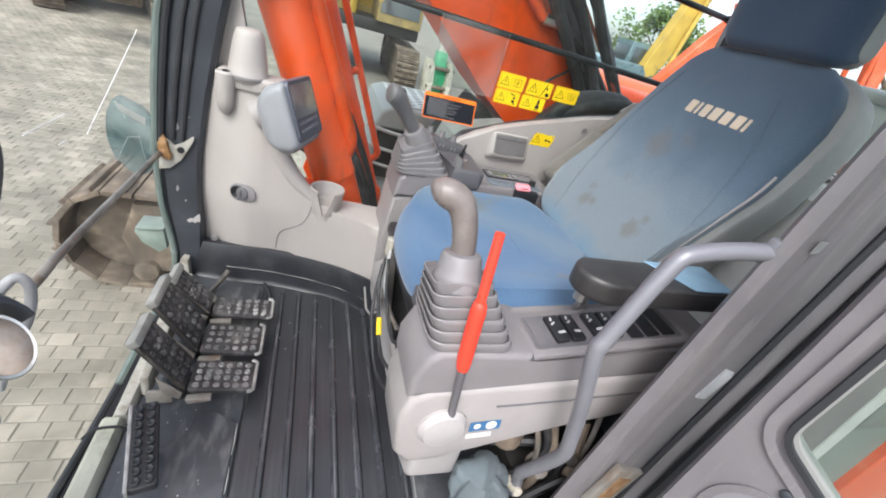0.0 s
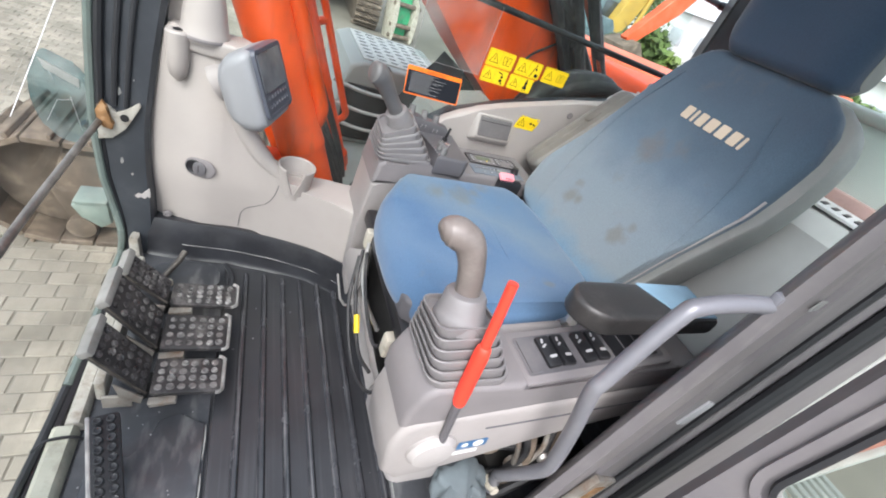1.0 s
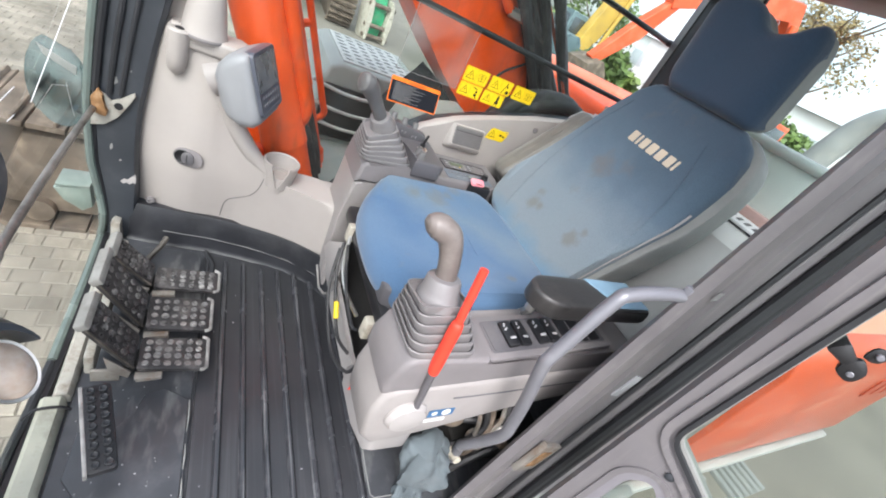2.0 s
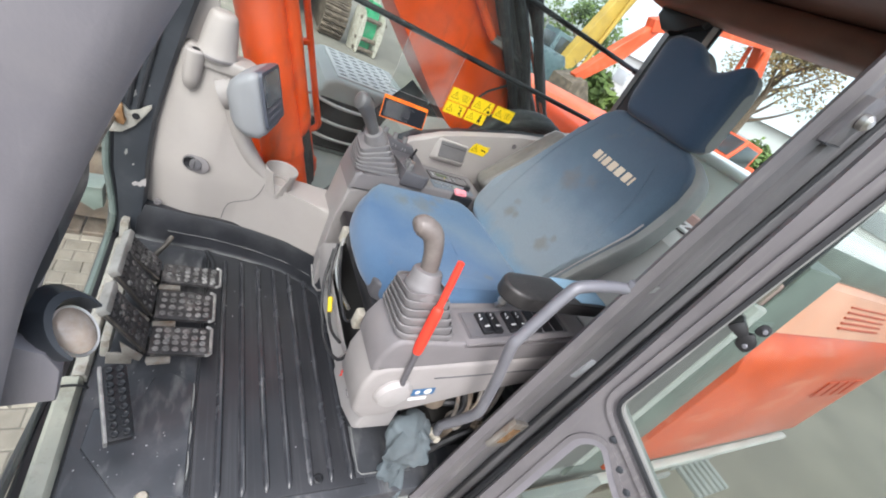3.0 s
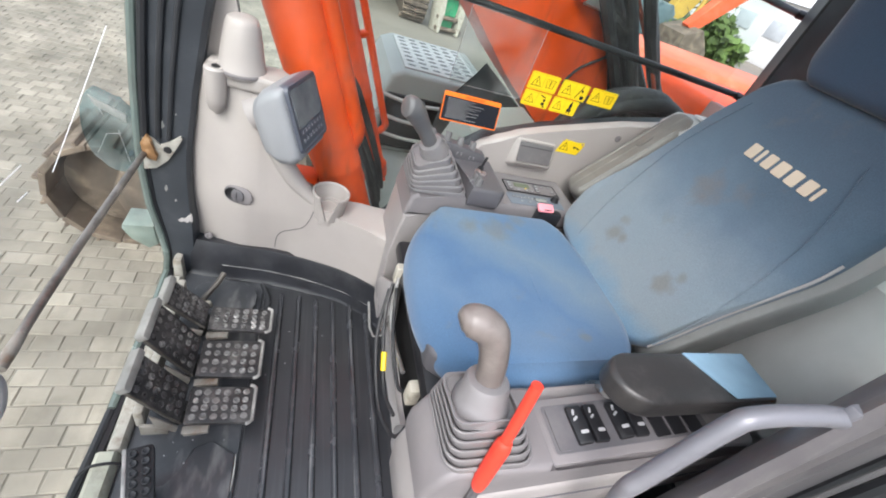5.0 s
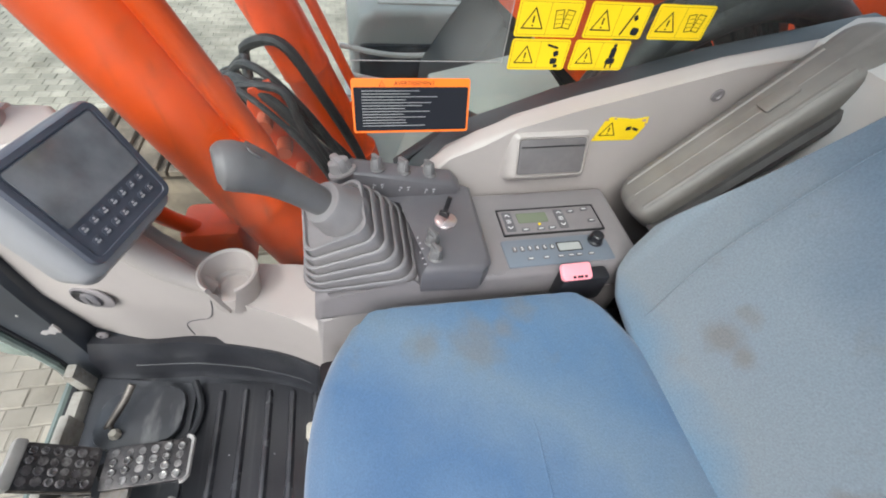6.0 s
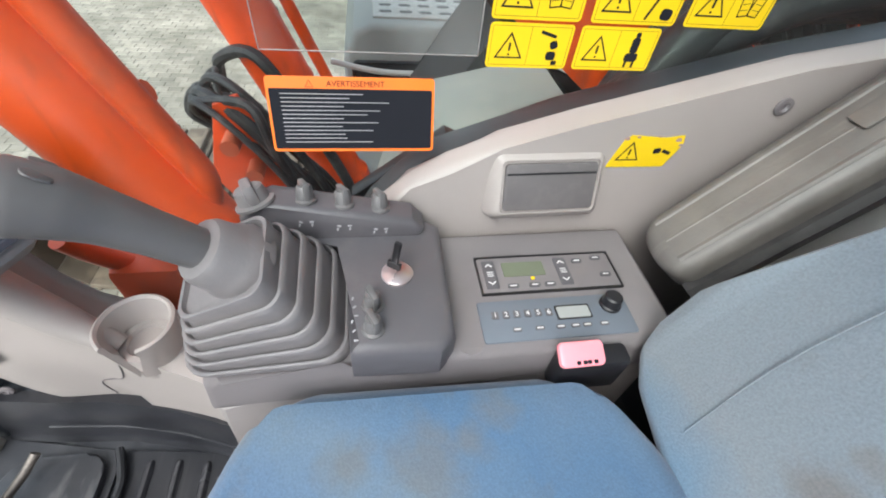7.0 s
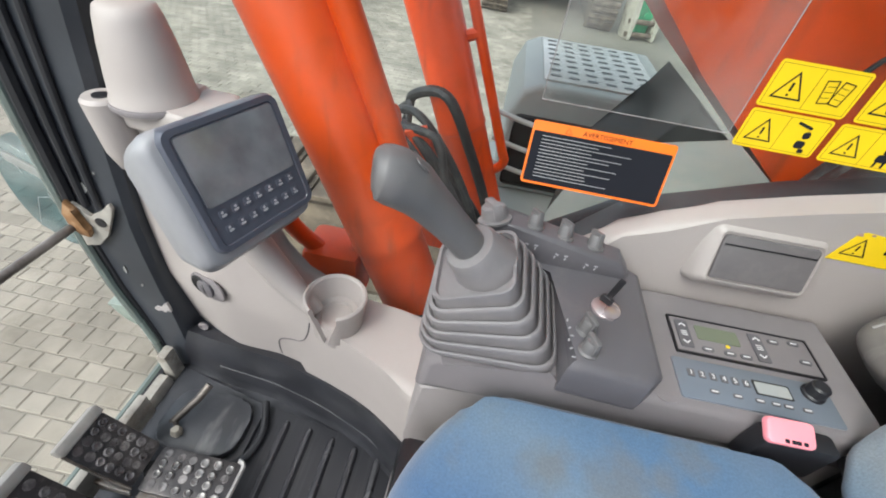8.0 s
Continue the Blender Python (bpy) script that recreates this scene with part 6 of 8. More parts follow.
sil = [(-0.215, 0.11), (-0.214, 0.30), (-0.20, 0.50), (-0.165, 0.69), (-0.145, 0.712), (-0.03, 0.712), (-0.012, 0.69), (0.0, 0.60), (0.018, 0.50), (0.05, 0.42), (0.095, 0.368), (0.15, 0.345), (0.22, 0.335), (0.30, 0.337), (0.385, 0.345), (0.40, 0.33), (0.405, 0.12), (0.30, 0.105), (0.15, 0.10), (0.0, 0.105)]
bm = nb()
prism(bm, sil, "y", 0.0, 0.10, 0.014, 3)
for k in range(24):
    bmesh.ops.bisect_plane(bm, geom=bm.verts[:] + bm.edges[:] + bm.faces[:], plane_co=(-0.195 + 0.025 * k, 0, 0), plane_no=(1, 0, 0))
for k in range(6):
    bmesh.ops.bisect_plane(bm, geom=bm.verts[:] + bm.edges[:] + bm.faces[:], plane_co=(0, 0, 0.14 + 0.04 * k), plane_no=(0, 0, 1))
for v in bm.verts:
    x, y, z = v.co
    yi = inner_y(x)
    v.co.y = yi + (y / 0.10) * ((1.665 - 0.142 * max(0, x + 0.0) ** 1.0 if x < 0.4 else 1.606) - yi) + (0.03 if y < 0.05 else 0) * max(0, (0.30 - z) / 0.2) * (1 if x < 0.1 else 0.4)
part("column_body", bm, M_BEIGE, tc)
# soft ridge that sweeps from below the display down to the cup holder
bm = nb()
tube(bm, [(x, inner_y(x) + 0.018, z) for x, z in ((-0.045, 0.69), (-0.030, 0.645), (-0.016, 0.595), (0.004, 0.54), (0.036, 0.478), (0.085, 0.412), (0.150, 0.355))], [0.016, 0.024, 0.027, 0.028, 0.028, 0.026, 0.016], 20, 5)
part("moulded_ridge", bm, M_BEIGE, tc)
# socket in the column
bm = nb()
m = frame_of((-0.080, inner_y(-0.080) - 0.001, 0.342), (0.92, -0.26, 0.0), (0, 0, 1))
plate(bm, 0.082, 0.060, 0.004, 0.029, m @ Matrix.Translation((0.006, 0, -0.002)), 8, 0.0015)
so = part("socket", bm, M_GREY, tc, "grey oval power socket")
bm = nb()
lathe(bm, [(0.023, 0.0), (0.024, 0.0035), (0.021, 0.005), (0.019, 0.003), (0.018, 0.0024), (0.0, 0.0022)], m=m @ Matrix.Translation((-0.008, 0, 0)), seg=24)
part("socket_hole", bm, M_BLACK, so, "dark round opening")
bm = nb()
plate(bm, 0.034, 0.042, 0.006, 0.016, m @ Matrix.Translation((0.006, 0, 0.002)), 6, 0.002)
part("socket_cap", bm, M_POD, so)
bm = nb()
box(bm, (-0.0015, -0.012, 0.0), (0.0015, 0.012, 0.0088), 0.0005, 1, m @ Matrix.Translation((0.004, 0, 0)))
part("cap_slot", bm, M_BLACK, so)
bm = nb()
lathe(bm, [(0.012, 0), (0.012, 0.004), (0.006, 0.006), (0.005, 0.002), (0, 0.002)], m=frame_of((-0.165, 1.618, 0.135), (1, 0, 0), (0, 0, 1)) , seg=16)
part("screw_cup", bm, M_GREY, tc)
# fused half-round boss with a hole, and the shelf that carries the cone
bm = nb()
rings = []
for z, r, y in ((0.585, 0.006, 1.585), (0.60, 0.019, 1.580), (0.63, 0.024, 1.575), (0.69, 0.026, 1.573), (0.706, 0.026, 1.572), (0.711, 0.022, 1.572)):
    rings.append([Vector((-0.126 + r * math.cos(k * math.pi / 10), y + r * math.sin(k * math.pi / 10), z)) for k in range(20)])
loft(bm, rings)
bo = part("pin_boss", bm, M_BEIGE, tc)
bm = nb()
prism(bm, [(-0.146, 1.585), (-0.118, 1.572), (-0.07, 1.562), (0.0, 1.560), (0.04, 1.565), (0.06, 1.61), (0.02, 1.66), (-0.15, 1.665)], "z", 0.665, 0.7085, 0.012, 3)
part("column_shelf", bm, M_BEIGE, tc)
bm = nb()
prism(bm, [(-0.165, 0.66), (-0.148, 0.80), (-0.125, 0.92), (-0.10, 0.93), (-0.09, 0.80), (-0.06, 0.70), (-0.05, 0.66)], "y", 1.642, 1.664, 0.008, 3)
part("upper_trim", bm, M_BEIGE, tc)
bm = nb()
lathe(bm, [(0.0105, 0), (0.0105, 0.0015), (0, 0.0015)], (-0.124, 1.570, 0.7112), 16)
part("pin_hole", bm, M_BLACK, bo)
cone = thing("air_vent_cone", "tall beige plastic cone on top of the trim column", "cone", (-0.075, 1.585, 0.70))
bm = nb()
lathe(bm, [(0.052, -0.012), (0.056, 0.0), (0.056, 0.005), (0.053, 0.010), (0.050, 0.035), (0.044, 0.075), (0.038, 0.105), (0.034, 0.116), (0.027, 0.121), (0.012, 0.123), (0.0, 0.1235)], (-0.072, 1.605, 0.705), 36)
part("cone_body", bm, M_BEIGE, cone)
bm = nb()
lathe(bm, [(0.058, -0.005), (0.0592, 0.0), (0.058, 0.003)], (-0.072, 1.605, 0.705), 36)
part("base_ring", bm, M_GREY, cone)
# seam line
bm = nb()
pts = []
for x, z in ((0.140, 0.337), (0.132, 0.30), (0.115, 0.262), (0.085, 0.235), (0.055, 0.215), (0.040, 0.185), (0.036, 0.13)):
    pts.append((x, inner_y(x) - 0.0006 + 0.03 * max(0, (0.30 - z) / 0.2) * (1 if x < 0.1 else 0.4), z))
tube(bm, pts, 0.0014, 6, 4)
part("panel_seam", bm, M_POD, tc)
# grey step below the right console
rs = thing("console_base", "light grey plastic pedestal under the switch console", "pedestal", (0.6, 1.46, 0.0))
bm = nb()
prism(bm, [(0.368, 0.10), (0.358, 0.34), (0.366, 0.49), (0.42, 0.50), (0.91, 0.52), (0.91, -0.012), (0.40, -0.012)], "y", 1.384, 1.56, 0.01, 3)
part("pedestal_body", bm, M_LGREY, rs)

# cup holder
cp = thing("cup_holder", "beige open-fronted cup holder on the trim", "cup holder", (0.187, 1.555, 0.30))
bm = nb()
cm = Matrix.Translation((0.186, 1.568, 0.318))
ns = 36
g0 = radians(-98)
rings = []
for i in range(ns + 1):
    ring = []
    for r, z in ((0.046, 0.0), (0.054, 0.072), (0.0565, 0.080), (0.056, 0.086), (0.052, 0.088), (0.048, 0.084), (0.0455, 0.062), (0.0405, 0.052), (0.0395, 0.008)):
        gap = radians(4 + 24 * min(1, max(0, (z - 0.02) / 0.035)))
        a = g0 + gap + (2 * math.pi - 2 * gap) * i / ns
        ring.append(cm @ Vector((math.cos(a) * r, math.sin(a) * r, z)))
    rings.append(ring)
loft(bm, rings)
part("cup_wall", bm, M_BEIGE, cp)
bm = nb()
lathe(bm, [(0.039, -0.02), (0.040, 0.010), (0.0405, 0.038), (0.030, 0.038), (0.028, 0.031), (0.0, 0.031)], cm.translation, 28)
part("cup_floor", bm, M_BEIGE, cp)

# ---- monitor ----
mon = thing("monitor", "blue-grey display unit with a dark screen and keypad", "monitor", (0.05, 1.56, 0.55))
TLc, TRc, BRc, BLc = Vector((0.036, 1.462, 0.735)), Vector((0.095, 1.622, 0.728)), Vector((0.140, 1.590, 0.592)), Vector((0.086, 1.435, 0.588))
mm = frame_of((TLc + TRc + BRc + BLc) / 4, (TRc - TLc) + (BRc - BLc), (TLc - BLc) + (TRc - BRc))
MW, MH = 0.180, 0.172
mm = mm @ Matrix.Translation((0, -0.003, 0))
mf = mm @ Matrix.Translation((0.007, 0.004, 0.0))
FW, FH = 0.172, 0.166
bm = nb()
rings = []
for d, sx, sy, ox, oy, r in ((-0.110, 0.60, 0.58, -0.009, -0.016, 0.02), (-0.095, 0.84, 0.84, -0.008, -0.015, 0.035), (-0.064, 1.03, 1.06, -0.006, -0.012, 0.035), (-0.030, 1.05, 1.11, -0.004, -0.009, 0.026), (-0.018, 1.04, 1.06, -0.003, -0.005, 0.022), (-0.009, 1.0, 1.02, -0.002, -0.004, 0.02), (-0.006, 0.95, 0.96, -0.001, -0.002, 0.018)):
    rings.append([mm @ Vector((x + ox, y + oy, d)) for x, y in rrect(MW * sx, MH * sy, r, 5)])
loft(bm, rings)
part("housing", bm, M_MONB, mon)
bm = nb()
rings = []
for d, sc, r in ((-0.022, 1.0, 0.018), (-0.004, 1.0, 0.016), (0.002, 0.97, 0.014), (0.002, 0.88, 0.010), (0.0005, 0.87, 0.009)):
    rings.append([mf @ Vector((x, y, d)) for x, y in rrect(FW * sc, FH * sc, r, 5)])
loft(bm, rings)
bz = part("bezel", bm, M_MONF, mon, "dark bezel")
bm = nb()
plate(bm, FW * 0.83, FH * 0.54, 0.0015, 0.004, mf @ Matrix.Translation((0.0, 0.025, 0.0006)), 3)
part("screen", bm, M_LCD, bz, "glossy screen with sky reflection in its grey colour")
for r_ in range(2):
    for c_ in range(7):
        q = mf @ Matrix.Translation((-0.057 + c_ * 0.019, -0.033 - 0.021 * r_, 0.0006))
        bm = nb()
        plate(bm, 0.0125, 0.012, 0.0010, 0.003, q, 3, 0.0005)
        k = part("key", bm, M_MONF, bz)
        bm = nb()
        plate(bm, 0.0072, 0.0030, 0.0003, 0.001, q @ Matrix.Translation((0, -0.002, 0.0011)), 2)
        plate(bm, 0.0034, 0.0034, 0.0003, 0.001, q @ Matrix.Translation((0.001 * (c_ % 3 - 1), 0.0025, 0.0011)), 2)
        part("key_symbol", bm, M_SYMB, k)
bm = nb()
tube(bm, [(0.05, 1.575, 0.64), (0.01, 1.59, 0.63), (-0.04, 1.60, 0.60)], [0.04, 0.05, 0.055], 14, 4)
part("mount", bm, M_LGREY, mon)

# ---- right console ----
rc = thing("right_console", "grey control console with knobs, climate panel and radio", "console", (0.6, 1.46, 0.49))
bm = nb()
prism(bm, [(0.364, 0.492), (0.372, 0.552), (0.39, 0.568), (0.52, 0.572), (0.53, 0.575), (0.90, 0.580), (0.915, 0.565), (0.91, 0.515), (0.55, 0.508)], "y", 1.378, 1.565, 0.012, 3)
part("console_body", bm, M_GREY, rc)
bm = nb()
prism(bm, [(0.527, 1.372), (0.617, 1.368), (0.634, 1.385), (0.636, 1.545), (0.60, 1.572), (0.43, 1.572), (0.415, 1.55), (0.425, 1.528), (0.52, 1.522)], "z", 0.555, 0.614, 0.010, 3)
pod = part("switch_pod", bm, M_POD, rc, "raised dark grey switch pod")
bm = nb()
prism(bm, [(0.41, 0.60), (0.405, 0.645), (0.42, 0.665), (0.44, 0.665), (0.60, 0.638), (0.615, 0.62), (0.61, 0.605)], "y", 1.527, 1.566, 0.008, 3)
kb = part("knob_bar", bm, M_POD, rc, "dark bar with four turn knobs")


def knob(at, r, h, material, parent, tilt=(0, 0), fin=True, label="", name="knob"):
    bm = nb()
    m = Matrix.Translation(at) @ pose(0, 0, 0, tilt[0], tilt[1], 25)
    lathe(bm, [(r * 1.25, 0), (r * 1.25, h * 0.15), (r, h * 0.25), (r * 0.9, h * 0.9), (r * 0.75, h), (0, h)], m=m, seg=18)
    if fin:
        box(bm, (-r * 0.35, -r * 1.1, h * 0.2), (r * 0.35, r * 1.1, h * 1.25), r * 0.2, 2, m)
    return part(name, bm, material, parent, label)


knob((0.425, 1.541, 0.658), 0.018, 0.022, M_BOOT, kb, (-20, -10))
for x, z in ((0.478, 0.656), (0.520, 0.648), (0.562, 0.641)):
    knob((x, 1.546, z), 0.010, 0.020, M_GRIPD, kb, (-15, 5))
    for k in range(2):
        bm = nb()
        plate(bm, 0.005, 0.0022, 0.0005, 0.001, frame_of((x - 0.006 + 0.012 * k, 1.5265, z - 0.014), (1, 0, -0.4 + 0.5 * k), (0, 0.2, 1)), 2)
        plate(bm, 0.002, 0.004, 0.0005, 0.0008, frame_of((x - 0.008 + 0.014 * k, 1.5265, z - 0.019), (1, 0, -0.17), (0, 0.2, 1)), 2)
        part("symbol_bar", bm, M_SYMB, kb)
bm = nb()
lathe(bm, [(0.018, 0), (0.018, 0.003), (0.016, 0.0045), (0.0, 0.0045)], (0.578, 1.466, 0.6135), 24)
ig = part("ignition_lock", bm, M_PINKST, rc, "pinkish chrome ignition lock")
bm = nb()
km = Matrix.Translation((0.574, 1.468, 0.623)) @ pose(0, 0, 0, 8, 0, 60)
box(bm, (-0.0025, -0.008, 0.0), (0.0025, 0.008, 0.011), 0.001, 1, km)
box(bm, (-0.0022, -0.004, 0.010), (0.0022, 0.004, 0.044), 0.0015, 2, km)
part("key", bm, M_BLACK, ig, "black ignition key")
for y in (1.425, 1.396):
    knob((0.550, y, 0.613), 0.0095, 0.020, M_GRIPD, rc)
    for k in range(3):
        bm = nb()
        plate(bm, 0.0045, 0.002, 0.0005, 0.0008, Matrix.Translation((0.533 - 0.002 * k, y - 0.012 + 0.011 * k, 0.6142)) @ pose(0, 0, 0, 0, 0, 40 * k), 2)
        part("symbol_bar", bm, M_SYMB, rc)
bm = nb()
lathe(bm, [(0.016, 0), (0.016, 0.0012), (0.0145, 0.0016), (0.0, 0.0016)], (0.655, 1.395, 0.5745), 20)
part("round_plug", bm, M_GREY, rc)

# climate panel and radio lie in the console's top
cpm = frame_of((0.772, 1.484, 0.5785), (1, 0, 0.01), (0, 1, 0)) @ Matrix.Diagonal((0.92, 0.88, 1, 1))
bm = nb()
plate(bm, 0.196, 0.064, 0.003, 0.004, cpm, 3, 0.001)
ac = part("climate_panel", bm, M_GREY, rc, "grey climate control panel")
bm = nb()
ring_frame(bm, [(-0.100, -0.034), (0.100, -0.034), (0.100, 0.034), (-0.100, 0.034)], 0.002, 0.0, 0.0042, cpm)
part("panel_border", bm, M_BLACK, ac)
bm = nb()
plate(bm, 0.060, 0.026, 0.001, 0.002, cpm @ Matrix.Translation((-0.034, 0.008, 0.003)), 2)
part("display", bm, M_LCDG, ac, "green-grey display")
for xo in (-0.083, 0.022):
    bm = nb()
    plate(bm, 0.018, 0.050, 0.002, 0.002, cpm @ Matrix.Translation((xo, 0.0, 0.003)), 2, 0.0005)
    sw = part("rocker_key", bm, M_POD, ac)
    for yo, a in ((0.016, 45), (-0.016, 225)):
        for sgn in (-1, 1):
            bm = nb()
            plate(bm, 0.0075, 0.0016, 0.0005, 0.0005, cpm @ Matrix.Translation((xo + 0.0022 * sgn, yo, 0.0051)) @ pose(0, 0, 0, 0, 0, (-45 if a == 45 else 45) * sgn), 1)
            part("arrow_bar", bm, M_WHITE, ac)
    for yo in (-0.0035, 0.0, 0.0035):
        bm = nb()
        plate(bm, 0.009, 0.0013, 0.0005, 0.0005, cpm @ Matrix.Translation((xo, yo, 0.0051)), 1)
        part("symbol_bar", bm, M_HOODW, ac)
for xo, yo in ((-0.055, -0.022), (0.048, 0.018), (0.078, 0.022), (0.082, -0.01), (-0.025, -0.022), (-0.003, -0.022)):
    bm = nb()
    plate(bm, 0.016, 0.008, 0.0014, 0.003, cpm @ Matrix.Translation((xo, yo, 0.003)), 3)
    part("button", bm, M_POD, ac)
    bm = nb()
    plate(bm, 0.009, 0.0018, 0.0004, 0.0006, cpm @ Matrix.Translation((xo, yo, 0.0045)), 1)
    part("symbol_bar", bm, M_WHITE, ac)
bm = nb()
lathe(bm, [(0.003, 0), (0.003, 0.001), (0, 0.001)], m=cpm @ Matrix.Translation((-0.025, -0.0105, 0.004)), seg=8)
part("indicator", bm, M_DECAL, ac, "small yellow indicator")
rdm = frame_of((0.763, 1.417, 0.5775), (1, 0, 0.01), (0, 1, 0)) @ Matrix.Diagonal((0.90, 0.90, 1, 1))
bm = nb()
plate(bm, 0.206, 0.062, 0.003, 0.004, rdm, 3, 0.001)
rd = part("radio", bm, M_RADIO, rc, "blue-grey radio face")
bm = nb()
plate(bm, 0.049, 0.022, 0.0006, 0.002, rdm @ Matrix.Translation((0.024, 0.006, 0.003)), 2)
part("display_frame", bm, M_BLACK, rd)
bm = nb()
plate(bm, 0.044, 0.0175, 0.0006, 0.002, rdm @ Matrix.Translation((0.024, 0.0055, 0.0036)), 2)
part("display", bm, M_LCDW, rd, "pale display")
for i in range(6):
    q = rdm @ Matrix.Translation((-0.082 + i * 0.0145, 0.008, 0.003))
    bm = nb()
    plate(bm, 0.009, 0.011, 0.001, 0.001, q, 2)
    part("preset_key", bm, M_POD, rd)
    text_mesh(str(i + 1), 0.010, q @ Matrix.Translation((0, 0, 0.0013)), M_WHITE, rd, "digit")
for xo in (-0.058, -0.028, 0.0, 0.02, 0.036, 0.06):
    bm = nb()
    plate(bm, 0.012, 0.0062, 0.001, 0.002, rdm @ Matrix.Translation((xo, -0.015, 0.003)), 2)
    part("button", bm, M_POD, rd)
    bm = nb()
    plate(bm, 0.0085, 0.0022, 0.0004, 0.0008, rdm @ Matrix.Translation((xo, -0.015, 0.0041)), 2)
    part("button_mark", bm, M_HOODW, rd)
bm = nb()
lathe(bm, [(0.0145, 0), (0.0145, 0.003), (0.0125, 0.005), (0.0118, 0.016), (0.0095, 0.018), (0, 0.018)], m=rdm @ Matrix.Translation((0.079, 0.013, 0.003)), seg=24)
part("volume_knob", bm, M_BLACK, rd, "black volume knob")
# pink card holder and dark box by the seat
pk = thing("pink_tag", "pink plastic tag with dark marks clipped on the console edge", "tag", (0.77, 1.37, 0.58))
bm = nb()
plate(bm, 0.050, 0.027, 0.010, 0.006, frame_of((0.766, 1.362, 0.591), (1, 0, 0.02), (0, 0.9, 0.45)), 4, 0.003)
pkb = part("tag_body", bm, M_PINK, pk)
for i in range(4):
    bm = nb()
    plate(bm, 0.0045, 0.004, 0.0006, 0.001, frame_of((0.766, 1.362, 0.591), (1, 0, 0.02), (0, 0.9, 0.45)) @ Matrix.Translation((-0.006 + i * 0.006 + 0.001 * (i % 2), -0.009, 0.0102)), 2)
    part("dark_mark", bm, M_INK, pkb)
bm = nb()
box(bm, (0.748, 1.352, 0.52), (0.83, 1.378, 0.583), 0.006)
part("holder", bm, M_BLACK, pk, "black plastic holder")

jr, grp = joystick("dark grey joystick with thumb buttons and a pleated boot", (0.447, 1.456, 0.568), (0.408, 1.452, 0.672),
                   [(0.408, 1.452, 0.668), (0.396, 1.447, 0.688), (0.373, 1.438, 0.718), (0.350, 1.429, 0.746), (0.332, 1.420, 0.767), (0.316, 1.412, 0.780), (0.305, 1.408, 0.784), (0.299, 1.406, 0.785)],
                   [0.020, 0.0195, 0.020, 0.0225, 0.0265, 0.028, 0.026, 0.017], 0.082, M_GRIPD)
gm = frame_of((0.329, 1.4180, 0.771), Vector((0.036, 0.021, -0.048)), Vector((0.5, -0.86, 0.0)))
gup = gm.to_3x3() @ Vector((0, 0, 1))
gs_ = 1 if gup.z > 0 else -1
for u, v, w, h in ((-0.012, 0.0095, 0.018, 0.011), (-0.006, -0.0095, 0.018, 0.012), (0.016, 0.0, 0.014, 0.010)):
    bm = nb()
    plate(bm, w, h, 0.0022, 0.005, gm @ Matrix.Translation((u, v, gs_ * 0.0235)), 4, 0.001)
    part("thumb_button", bm, M_GRIPD, grp)

# ash tray lid box on the side panel
lb = thing("ashtray_box", "beige framed box with a grey hinged lid on the side panel", "ashtray", (0.77, 1.565, 0.66))
bm = nb()
lbm = frame_of((0.772, 1.566, 0.662), (1, 0, 0.02), (0, 0.32, 0.95))
rings = []
for d, w, h, r in ((-0.03, 0.158, 0.104, 0.012), (0.0, 0.150, 0.094, 0.012), (0.016, 0.128, 0.071, 0.008), (0.0165, 0.125, 0.068, 0.007), (0.013, 0.122, 0.065, 0.006)):
    rings.append([lbm @ Vector((x, y, d)) for x, y in rrect(w, h, r, 4)])
loft(bm, rings)
part("frame", bm, M_BEIGE, lb)
bm = nb()
plate(bm, 0.118, 0.061, 0.006, 0.005, lbm @ Matrix.Translation((0, 0, 0.0125)), 4, 0.002)
ld = part("lid", bm, M_LID, lb, "mid grey hinged lid")
bm = nb()
plate(bm, 0.114, 0.002, 0.001, 0.001, lbm @ Matrix.Translation((0, 0.018, 0.0186)), 2)
part("hinge_line", bm, M_BLACK, ld)
bm = nb()
lathe(bm, [(0.011, 0), (0.011, 0.003), (0.006, 0.004), (0.004, 0.001), (0, 0.001)], m=frame_of((1.043, 1.5695, 0.768), (1, 0, 0), (0, 0, 1)), seg=16)
solo("panel_screw", bm, M_GREY, "grey recessed screw in the side panel", "screw")


# ---- stickers on the side window and panel ----
def flat(bm, w, h, m, r=0.004, d=0.0006):
    return plate(bm, w, h, d, r, m, 3)


def tri_frame(bm, size, m):
    ring_frame(bm, [(-size * 0.55, -size * 0.45), (size * 0.55, -size * 0.45), (0, size * 0.5)], size * 0.052, 0.0, 0.0004, m)


